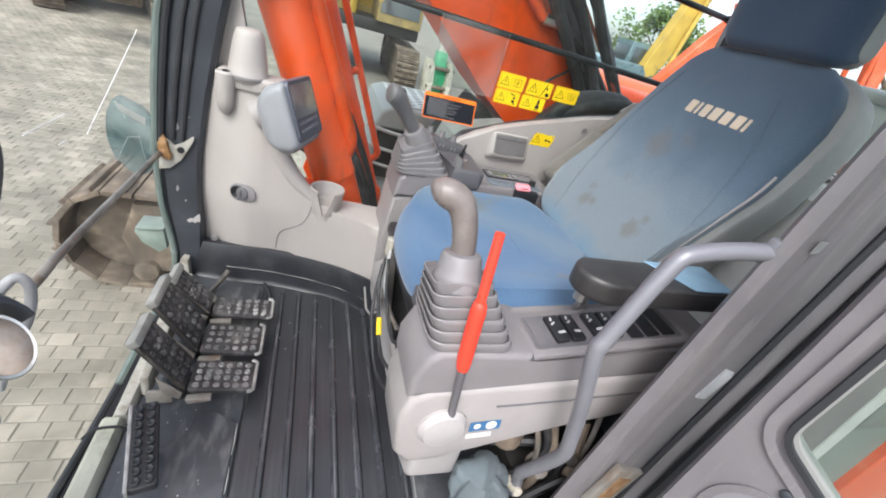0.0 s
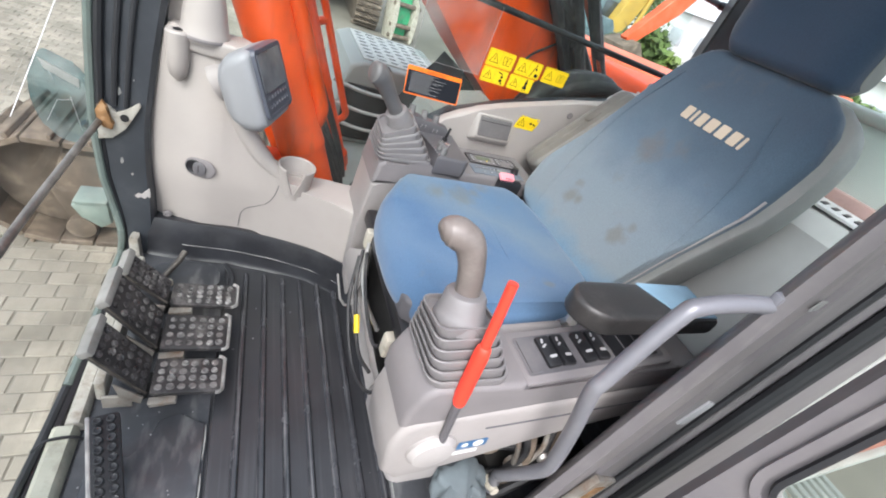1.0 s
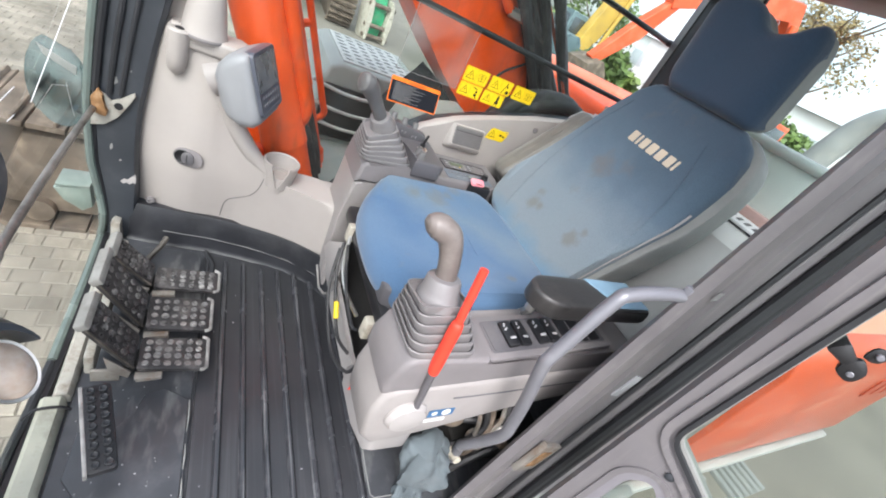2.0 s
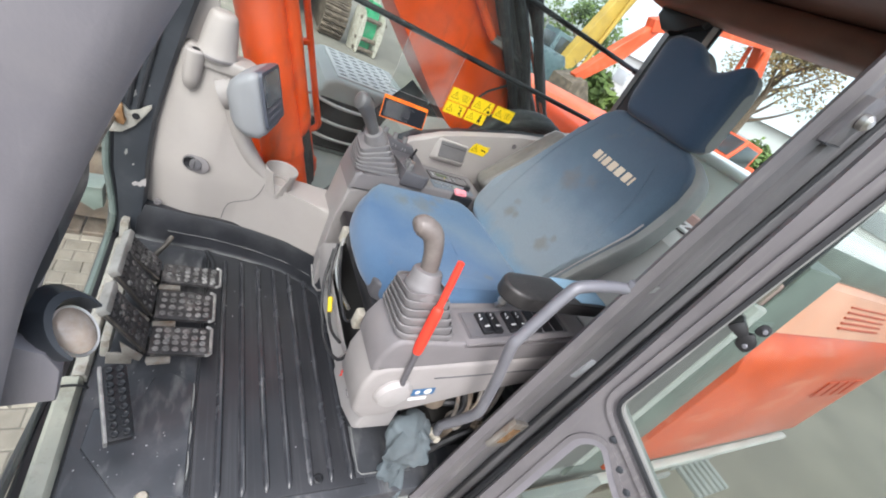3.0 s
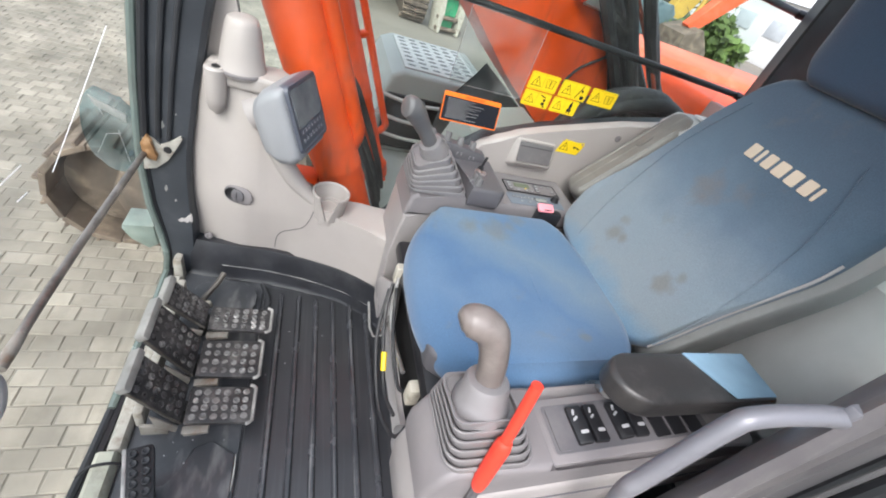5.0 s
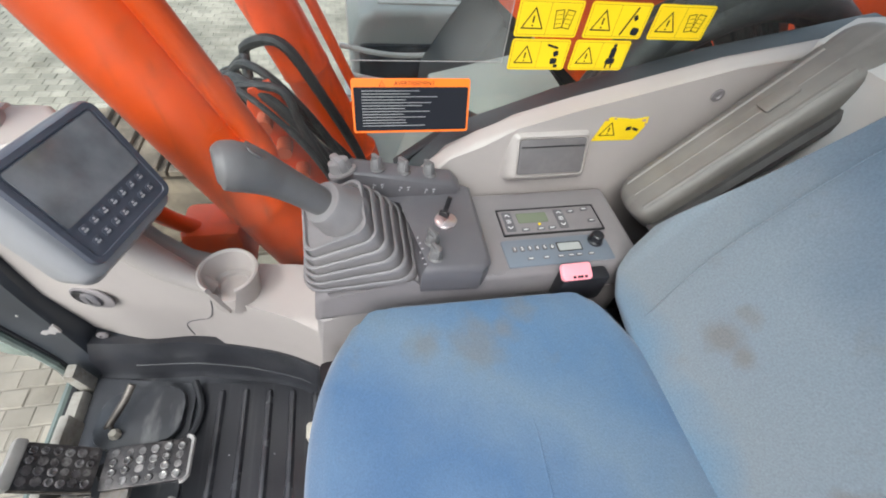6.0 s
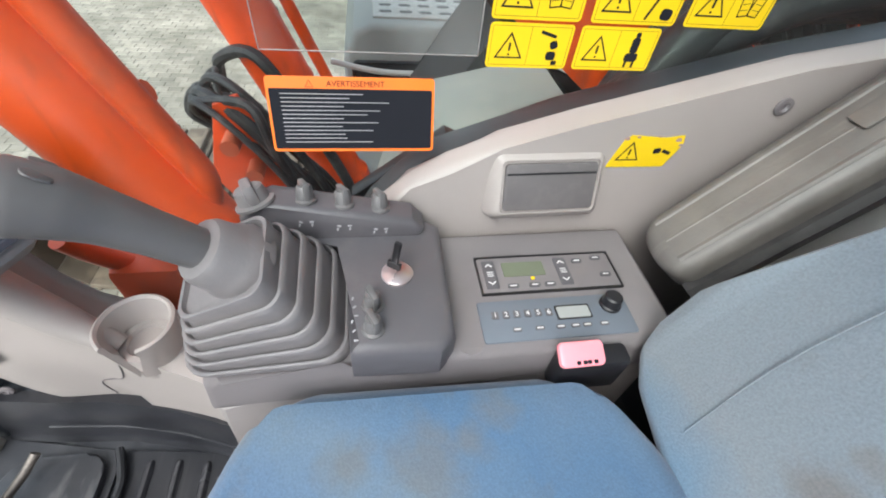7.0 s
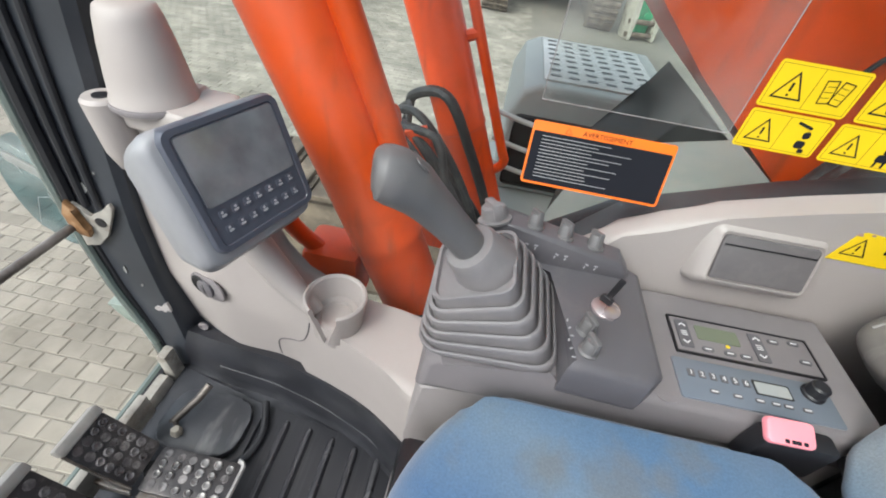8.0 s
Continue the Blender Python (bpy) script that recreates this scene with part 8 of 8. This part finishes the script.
# crawler track
def track(name, x0, x1, y0, y1, z0, z1, label):
    t = thing(name, label, "track", ((x0 + x1) / 2, (y0 + y1) / 2, z0), group="tracks")
    r = (z1 - z0) / 2
    zc = (z0 + z1) / 2
    L = x1 - x0 - 2 * r
    total = 2 * L + 2 * math.pi * r
    k = int(total / 0.17)
    for i in range(k):
        s = total * i / k
        if s < L:
            x, z, a = x0 + r + s, z1, 0
        elif s < L + math.pi * r:
            f = (s - L) / r
            x, z, a = x1 - r + r * math.sin(f), zc + r * math.cos(f), f
        elif s < 2 * L + math.pi * r:
            x, z, a = x1 - r - (s - L - math.pi * r), z0, math.pi
        else:
            f = (s - 2 * L - math.pi * r) / r
            x, z, a = x0 + r - r * math.sin(f), zc - r * math.cos(f), math.pi + f
        m = Matrix.Translation((x, 0, z)) @ Matrix.Rotation(a, 4, "Y")
        bm = nb()
        box(bm, (-0.08, y0, -0.035), (0.08, y1, 0.0), 0.004, 1, m)
        box(bm, (0.03, y0, 0.0), (0.05, y1, 0.03), 0.004, 1, m)
        part("track_shoe", bm, M_RUST, t)
    bm = nb()
    prism(bm, [(x0 + r * 1.15, z0 + 0.10), (x1 - r, z0 + 0.10), (x1 - r, z1 - 0.10), (x0 + r * 1.15, z1 - 0.10), (x0 + r * 0.9, zc)], "y", y0 + 0.06, y1 - 0.06, 0.03)
    part("track_frame", bm, M_RUST, t)
    for k in range(int((L - 0.3) / 0.42)):
        bm = nb()
        lathe(bm, [(0.05, -0.02), (0.075, 0.0), (0.075, 0.05), (0.04, 0.06), (0, 0.06)], m=frame_of((x0 + r * 1.3 + 0.42 * k, y0 + 0.06, z0 + 0.13), (1, 0, 0), (0, 0, 1)), seg=12)
        part("track_roller", bm, M_RUST, t)
    for xc in (x0 + r, x1 - r):
        bm = nb()
        lathe(bm, [(r - 0.05, -0.12), (r - 0.05, 0.12), (r * 0.5, 0.14), (0, 0.14)], m=frame_of((xc, (y0 + y1) / 2, zc), (1, 0, 0), (0, 0, 1)), seg=20)
        part("end_wheel", bm, M_RUST, t)


track("crawler_track", -1.3, 2.6, 2.9, 3.5, GZ, GZ + 0.72, "rusty muddy crawler track of the excavator")
track("crawler_track", 0.25, 3.3, 0.75, 1.35, GZ, GZ + 0.72, "rusty muddy crawler track under the cab")
uc = thing("undercarriage", "rusty undercarriage and slew ring of the excavator", "undercarriage", (1.0, 1.8, GZ))
bm = nb()
box(bm, (0.4, 1.3, GZ + 0.3), (2.1, 2.95, GZ + 0.75), 0.05)
lathe(bm, [(0.6, 0), (0.6, 0.12), (0.55, 0.12)], (1.0, 1.85, GZ + 0.74), 32)
part("frame", bm, M_RUST, uc)

# outside mirror
om = thing("side_mirror", "cracked translucent blue-grey mirror housing outside the windscreen", "mirror", (-0.38, 1.62, 0.35))
bm = nb()
mp = smooth_path([(-0.402, 0.572, 0), (-0.424, 0.548, 0), (-0.437, 0.475, 0), (-0.428, 0.405, 0), (-0.398, 0.352, 0), (-0.352, 0.345, 0), (-0.330, 0.390, 0), (-0.327, 0.470, 0), (-0.332, 0.530, 0), (-0.362, 0.556, 0)], 3)
prism(bm, [(p.x, p.y) for p in mp], "y", 1.605, 1.640, 0.012, 3)
mh = part("housing", bm, M_MIRT, om, "translucent blue-grey shell")
bm = nb()
prism(bm, [(-0.408, 0.560), (-0.335, 0.524), (-0.336, 0.502), (-0.398, 0.535)], "y", 1.600, 1.6045, 0.001)
part("upper_face", bm, M_DECK, mh, "pale grey upper facet")
for (x0, z0), (x1, z1) in (((-0.412, 0.40), (-0.385, 0.46)), ((-0.385, 0.46), (-0.352, 0.468)), ((-0.358, 0.475), (-0.344, 0.385)), ((-0.392, 0.535), (-0.386, 0.512))):
    bm = nb()
    tube(bm, [(x0, 1.6035, z0), (x1, 1.6035, z1)], 0.0006, 5, 1)
    part("crack", bm, M_SYMB, mh, "white crack line")
bm = nb()
tube(bm, [(-0.345, 1.622, 0.40), (-0.325, 1.635, 0.38), (-0.29, 1.66, 0.36)], 0.010, 8, 4)
part("arm", bm, M_PILLARD, om)
mk = thing("marker_block", "pale green glass block bolted outside the windscreen corner", "marker", (-0.37, 1.66, 0.09))
bm = nb()
prism(bm, [(-0.405, 0.125), (-0.39, 0.135), (-0.318, 0.14), (-0.312, 0.07), (-0.338, 0.05), (-0.385, 0.085)], "y", 1.62, 1.70, 0.006, 2)
part("block", bm, M_MKB, mk)
bm = nb()
prism(bm, [(-0.40, 0.138), (-0.318, 0.143), (-0.318, 0.149), (-0.398, 0.146)], "y", 1.615, 1.70, 0.002)
part("top_face", bm, M_MKB, mk, "pale top strip")
bm = nb()
tube(bm, [(-0.34, 1.66, 0.09), (-0.29, 1.66, 0.09)], 0.012, 8, 1)
part("bolt", bm, M_RUST, mk)

# ---- ground ----
bm = nb()
v = [bm.verts.new(p) for p in ((-150, -150, GZ - 0.004), (150, -150, GZ - 0.004), (150, 150, GZ - 0.004), (-150, 150, GZ - 0.004))]
bm.faces.new(v)
solo("ground", bm, M_GROUND, "pale dusty yard ground", "ground", kind="structure")


# ---- other machines, trees and buildings beyond ----
def blob_tree(x, y, h, r, leaf, seedv, label):
    """Tapered trunk with limbs and a crown of many small leaf clumps with gaps."""
    rnd = random.Random(seedv)
    t = thing("tree", label, "tree", (x, y, GZ), group="trees")
    bm = nb()
    tube(bm, [(x, y, GZ - 0.1), (x + 0.1, y, GZ + h * 0.35), (x - 0.1, y + 0.15, GZ + h * 0.75)], [0.032 * h, 0.022 * h, 0.008 * h], 10, 4)
    for k in range(9):
        a = rnd.uniform(0, 6.28)
        z0 = GZ + h * rnd.uniform(0.3, 0.65)
        tube(bm, [(x, y, z0), (x + math.cos(a) * r * 0.45, y + math.sin(a) * r * 0.45, z0 + h * 0.1), (x + math.cos(a) * r * 0.9, y + math.sin(a) * r * 0.9, z0 + h * 0.24)], [0.011 * h, 0.007 * h, 0.002 * h], 6, 3)
    part("trunk", bm, M_BARK, t)
    verts, faces = [], []
    for k in range(70):
        a, el = rnd.uniform(0, 6.28), rnd.uniform(-0.6, 1.4)
        rr = r * rnd.uniform(0.45, 1.0)
        c = Vector((x + rr * math.cos(a) * math.cos(el), y + rr * math.sin(a) * math.cos(el), GZ + h * 0.62 + rr * 0.75 * math.sin(el)))
        for q in range(46):
            p = c + Vector((rnd.gauss(0, 1), rnd.gauss(0, 1), rnd.gauss(0, 0.8))) * r * 0.11
            u = Vector((rnd.uniform(-1, 1), rnd.uniform(-1, 1), rnd.uniform(-1, 1))).normalized() * 0.15
            w = u.orthogonal().normalized() * 0.09
            b = len(verts)
            verts += [p - u, p + w, p + u, p - w]
            faces.append((b, b + 1, b + 2, b + 3))
    me = bpy.data.meshes.new("crown")
    me.from_pydata([tuple(v) for v in verts], [], faces)
    me.materials.append(leaf)
    ob = new("crown", me)
    ob.parent = t
    ob.matrix_parent_inverse = Matrix.Translation(-t.location)
    return t


def digger(at, turn, paint, label, boom_pts, boom_w, arm_pts=None, scale=1.0, body=None):
    """A whole excavator: tracks, upper body, cab with panes, boom, arm and bucket."""
    t = thing("excavator", label, "excavator", (0, 0, 0), group="parked excavators")
    m = Matrix.Translation((at[0], at[1], GZ)) @ Matrix.Rotation(radians(turn), 4, "Z") @ Matrix.Scale(scale, 4)

    def put(name, bm, material, parent, lab=""):
        bmesh.ops.transform(bm, verts=bm.verts, matrix=m)
        return part(name, bm, material, parent, lab)

    for y0 in (-1.25, 0.75):
        bm = nb()
        prism(bm, [(-1.9, 0.42), (-1.75, 0.12), (-1.45, 0.0), (1.45, 0.0), (1.75, 0.12), (1.9, 0.42), (1.75, 0.72), (1.45, 0.82), (-1.45, 0.82), (-1.75, 0.72)], "y", y0 + 0.05, y0 + 0.45, 0.02)
        tr = put("track", bm, M_RUST, t, "rusty crawler track")
        bm = nb()
        for k in range(22):
            xk = -1.6 + k * 0.15
            box(bm, (xk, y0, 0.80), (xk + 0.10, y0 + 0.5, 0.86), 0.01, 1)
        for k in range(12):
            a = radians(-82 + 15 * k)
            for sx in (-1, 1):
                q = Matrix.Translation((sx * (1.48 + 0.42 * math.cos(a)), y0 + 0.25, 0.41 + 0.42 * math.sin(a))) @ Matrix.Rotation(-sx * (a) + (0 if sx > 0 else math.pi), 4, "Y")
                box(bm, (-0.03, -0.25, -0.045), (0.025, 0.25, 0.045), 0.006, 1, q)
                box(bm, (0.02, -0.25, -0.012), (0.055, 0.25, 0.008), 0.004, 1, q)
        put("track_shoes", bm, M_RUST, tr)
    bm = nb()
    box(bm, (-2.3, -1.2, 1.0), (1.2, 1.2, 1.25), 0.04)
    put("deck", bm, M_CAVITY, t)
    bm = nb()
    prism(bm, [(-2.4, 1.25), (-2.5, 1.5), (-2.4, 2.1), (-0.5, 2.2), (-0.3, 2.0), (-0.3, 1.25)], "y", -1.2, 1.2, 0.05, 3)
    put("engine_cover", bm, body or paint, t)
    bm = nb()
    box(bm, (-0.25, -1.2, 1.25), (1.0, -0.35, 1.9), 0.04)
    put("side_tank", bm, body or paint, t)
    bm = nb()
    prism(bm, [(-0.2, 1.25), (-0.2, 2.85), (0.9, 2.85), (1.35, 2.1), (1.4, 1.25)], "y", 0.2, 1.2, 0.06, 3)
    cb = put("cab", bm, body or paint, t)
    bm = nb()
    prism(bm, [(-0.05, 1.9), (-0.05, 2.7), (0.85, 2.7), (1.2, 2.1), (1.2, 1.9)], "y", 1.195, 1.21, 0.01)
    put("side_pane", bm, M_DARKGL, cb)
    bm = nb()
    prism(bm, [(-0.05, 1.9), (-0.05, 2.7), (0.85, 2.7), (1.2, 2.1), (1.2, 1.9)], "y", 0.19, 0.205, 0.01)
    put("side_pane", bm, M_DARKGL, cb)
    bm = nb()
    box(bm, (-0.22, 0.3, 1.95), (-0.195, 1.1, 2.7), 0.01)
    put("rear_pane", bm, M_DARKGL, cb)
    bm = nb()
    prism(bm, [(0.96, 2.76), (0.98, 2.78), (1.35, 2.17), (1.33, 2.15)], "y", 0.28, 1.12, 0.006)
    put("front_pane", bm, M_DARKGL, cb)
    bm = nb()
    prism(bm, [(1.352, 2.05), (1.372, 2.05), (1.412, 1.42), (1.392, 1.42)], "y", 0.28, 1.12, 0.006)
    put("lower_front_pane", bm, M_DARKGL, cb)

    def beam(name, pts, w, parent):
        bm = nb()
        rings = []
        P = [Vector(p) for p in pts]
        for k, p in enumerate(P):
            d = (P[min(k + 1, len(P) - 1)] - P[max(k - 1, 0)]).normalized()
            up = Vector((-d.z, 0, d.x))
            hgt = w * (0.55 if k in (0, len(P) - 1) else 1.0)
            rings.append([p + up * hgt + Vector((0, -w * 0.55, 0)), p + up * hgt + Vector((0, w * 0.55, 0)), p - up * hgt + Vector((0, w * 0.55, 0)), p - up * hgt + Vector((0, -w * 0.55, 0))])
        loft(bm, rings)
        bmesh.ops.bevel(bm, geom=[e for e in bm.edges], offset=0.015, segments=1, affect="EDGES")
        return put(name, bm, paint, parent)

    bo = beam("boom", boom_pts, boom_w, t)
    if arm_pts:
        ar_ = beam("arm", arm_pts, boom_w * 0.8, t)
        e = Vector(arm_pts[-1])
        bm = nb()
        prism(bm, [(e.x - 0.1, e.z + 0.1), (e.x + 0.35, e.z - 0.1), (e.x + 0.3, e.z - 0.7), (e.x - 0.2, e.z - 0.95), (e.x - 0.7, e.z - 0.75), (e.x - 0.5, e.z - 0.3)], "y", -0.5, 0.5, 0.03)
        put("bucket", bm, M_RUST, t, "rusty bucket")
        bm = nb()
        a0, a1 = Vector(boom_pts[len(boom_pts) // 2]) + Vector((0, 0, boom_w * 1.1)), Vector(arm_pts[0]) + Vector((0.1, 0, 0.45))
        tube(bm, [a0, a1], 0.08, 10, 1)
        put("arm_cylinder", bm, M_STEEL, bo, "steel arm cylinder")
    for sy in (-0.28, 0.28):
        bm = nb()
        mid = Vector(boom_pts[len(boom_pts) // 2])
        tube(bm, [(1.0, sy, 1.15), (mid.x, sy, mid.z - boom_w)], 0.075, 10, 1)
        put("boom_cylinder", bm, paint, bo)
    return t


BOOM = [(0.3, 0, 1.5), (1.4, 0, 3.2), (2.6, 0, 3.9), (4.6, 0, 3.7)]
ARM = [(4.4, 0, 3.95), (4.7, 0, 3.4), (4.0, 0, 1.6)]
digger((1.25, 13.6), 268, M_YELLOW, "dirty yellow excavator parked across the yard", BOOM, 0.3, body=M_DKY, scale=1.15)
digger((16.5, 9.95), 180, M_ORANGEF, "faded orange excavator with raised boom behind the hood", [(0.3, 0, 1.5), (1.2, 0, 4.1), (2.2, 0, 5.4), (4.4, 0, 4.95), (6.8, 0, 3.9)], 0.29, [(6.5, 0, 4.0), (7.2, 0, 3.0), (8.1, 0, 1.9)])
digger((10.6, 14.0), 0, M_YELLOW, "yellow excavator with its boom up in the distance", [(0.3, 0, 1.3), (0.75, 0, 2.5), (1.5, 0, 5.1), (2.3, 0, 7.6)], 0.34, body=M_MIRROR)
digger((-4.8, 13.8), 290, M_YELLOW, "yellow machine at the far side of the yard", BOOM, 0.3, ARM)

# arched grey boom of a machine behind the hood
ab = thing("arched_boom", "grey-beige arched boom of a machine behind the hood", "boom", (8.2, 3.0, GZ))
bm = nb()
tube(bm, [(8.0, 3.80, GZ - 0.05), (8.0, 3.78, 0.5), (8.0, 3.70, 1.40), (8.0, 3.52, 1.90), (8.0, 3.20, 2.13), (8.0, 2.70, 2.16), (8.0, 2.15, 1.98), (8.0, 1.75, 1.4), (8.0, 1.65, GZ - 0.05)], 0.19, 12, 5)
part("arch", bm, M_DECK, ab)
bm = nb()
lathe(bm, [(0.07, 0), (0.07, 0.05), (0.04, 0.06), (0, 0.06)], m=frame_of((7.81, 3.20, 2.13), (0, -1, 0), (0, 0, 1)), seg=14)
part("pin", bm, M_HOSE, ab, "dark pivot pin")
bm = nb()
tube(bm, [(8.0, 2.85, 2.35), (8.0, 2.55, 2.45), (8.0, 2.15, 2.37), (8.0, 1.95, 2.12)], 0.02, 8, 4)
part("hose", bm, M_HOSE, ab)
# green hydraulic attachment lying in the yard
ga = thing("hydraulic_attachment", "green hydraulic quick coupler with cream side plates on the ground", "attachment", (3.1, 11.4, GZ))
gt = frame_of((3.12, 11.4, GZ), (1, 0.25, 0), (-0.10, 0, 1))
bm = nb()
prism(bm, [(-0.20, 0.12), (0.16, 0.12), (0.19, 0.55), (0.13, 1.18), (-0.13, 1.20), (-0.21, 0.60)], "z", -0.12, 0.10, 0.03, 2, gt)
gb_ = part("green_body", bm, M_GREEN, ga, "green painted body")
for u, w in ((0.0, 1.02), (-0.03, 0.74), (0.04, 0.45)):
    bm = nb()
    lathe(bm, [(0.055, 0), (0.055, 0.02), (0.03, 0.025), (0, 0.02)], m=gt @ Matrix.Translation((u, w, 0.10)), seg=12)
    part("boss", bm, M_GREEN, gb_)
for u in (-0.30, 0.24):
    bm = nb()
    prism(bm, [(u, 0.0), (u + 0.07, 0.0), (u + 0.09, 0.45), (u + 0.06, 0.85), (u - 0.02, 0.98), (u - 0.05, 0.5)], "z", -0.22, 0.26, 0.015, 1, gt)
    part("side_plate", bm, M_CREAM, ga, "pale dirty side plate")
for w in (0.10, 0.34, 0.80):
    bm = nb()
    tube(bm, [gt @ Vector((-0.34, w, 0.18)), gt @ Vector((0.36, w, 0.18))], 0.05, 10, 1)
    part("pin", bm, M_RUST, ga)
bm = nb()
prism(bm, [(-0.10, 1.16), (0.08, 1.16), (0.05, 1.40), (-0.04, 1.42)], "z", -0.06, 0.06, 0.02, 1, gt)
part("top_lug", bm, M_CREAM, ga, "pale steel lug")

blob_tree(33, 19.9, 12.6, 3.6, M_LEAFA, 5, "tall tree with thin brown autumn leaves")
blob_tree(24, 12.6, 3.4, 1.5, M_LEAF, 8, "low bright green tree")
blob_tree(10.3, 11.2, 2.6, 1.0, M_LEAF, 31, "low green bush between the machines")
blob_tree(21, 26.0, 6.0, 3.0, M_LEAF, 9, "green tree behind the machines")
blob_tree(12, 34.0, 7.0, 3.2, M_LEAF, 12, "green tree behind the machines")
bd_ = thing("warehouse", "white warehouse with a grey roof", "building", (46, 24, GZ))
bm = nb()
box(bm, (42, 8, GZ), (52, 50, GZ + 5.5), 0.05)
part("wall", bm, M_WALLW, bd_)
bm = nb()
prism(bm, [(41.6, GZ + 5.5), (47, GZ + 7.4), (52.4, GZ + 5.5)], "y", 7.6, 50.4, 0.03)
part("roof", bm, M_ROOFD, bd_)
for k in range(9):
    bm = nb()
    box(bm, (41.9, 10 + k * 4.3, GZ + 2.4), (41.99, 12.2 + k * 4.3, GZ + 3.9), 0.02)
    part("window", bm, M_WINP, bd_)

# ---- paving ----
pv = thing("pavement", "pale worn concrete block paving of the yard", "pavement", (0, 0, GZ), kind="structure")


def paver_verts(w, h, d, b):
    return ([(-w, -h, -d), (w, -h, -d), (w, h, -d), (-w, h, -d), (-w, -h, -b), (w, -h, -b), (w, h, -b), (-w, h, -b),
             (-w + b, -h + b, 0), (w - b, -h + b, 0), (w - b, h - b, 0), (-w + b, h - b, 0)],
            [(0, 1, 5, 4), (1, 2, 6, 5), (2, 3, 7, 6), (3, 0, 4, 7), (4, 5, 9, 8), (5, 6, 10, 9), (6, 7, 11, 10), (7, 4, 8, 11), (8, 9, 10, 11)])


rnd = random.Random(21)
pme = bpy.data.meshes.new("paver")
pme.from_pydata(paver_verts(0.0605, 0.048, 0.008, 0.005)[0], [], paver_verts(0.0605, 0.048, 0.008, 0.005)[1])
pme.materials.append(M_PAVER)
bulk_v, bulk_f = [], []
count = 0
for jy in range(-36, 128):
    y = 0.4 + jy * 0.1
    for jx in range(0, 62):
        x = -6.6 + jx * 0.125 + (0.0625 if jy % 2 else 0.0)
        if x > 0.9 or (x > -0.4 and y < 2.9) or (y < 0.4 and x > -0.4 - 0.05 * (jy % 3)):
            continue
        dz, rz = rnd.uniform(-0.003, 0.003), rnd.uniform(-0.03, 0.03)
        if -1.9 < x < -0.6 and 1.6 < y < 3.6 and count < 300:
            ob = new("paver", pme)
            ob.location, ob.rotation_euler = (x, y, dz), (rnd.uniform(-0.008, 0.008), rnd.uniform(-0.008, 0.008), rz)
            ob.parent = pv
            count += 1
        else:
            vs, fs = paver_verts(0.0605, 0.048, 0.008, 0.005)
            b = len(bulk_v)
            bulk_v += [(x + p[0] - rz * p[1], y + p[1] + rz * p[0], GZ + dz + p[2]) for p in vs]
            bulk_f += [tuple(i + b for i in f) for f in fs]
bme = bpy.data.meshes.new("far_pavers")
bme.from_pydata(bulk_v, [], bulk_f)
bme.materials.append(M_PAVER)
fpv = new("far_pavers", bme)
fpv.parent = pv
fpv.matrix_parent_inverse = Matrix.Translation((0, 0, -GZ))
tagged(fpv, "concrete paving blocks farther off", kind="stuff")
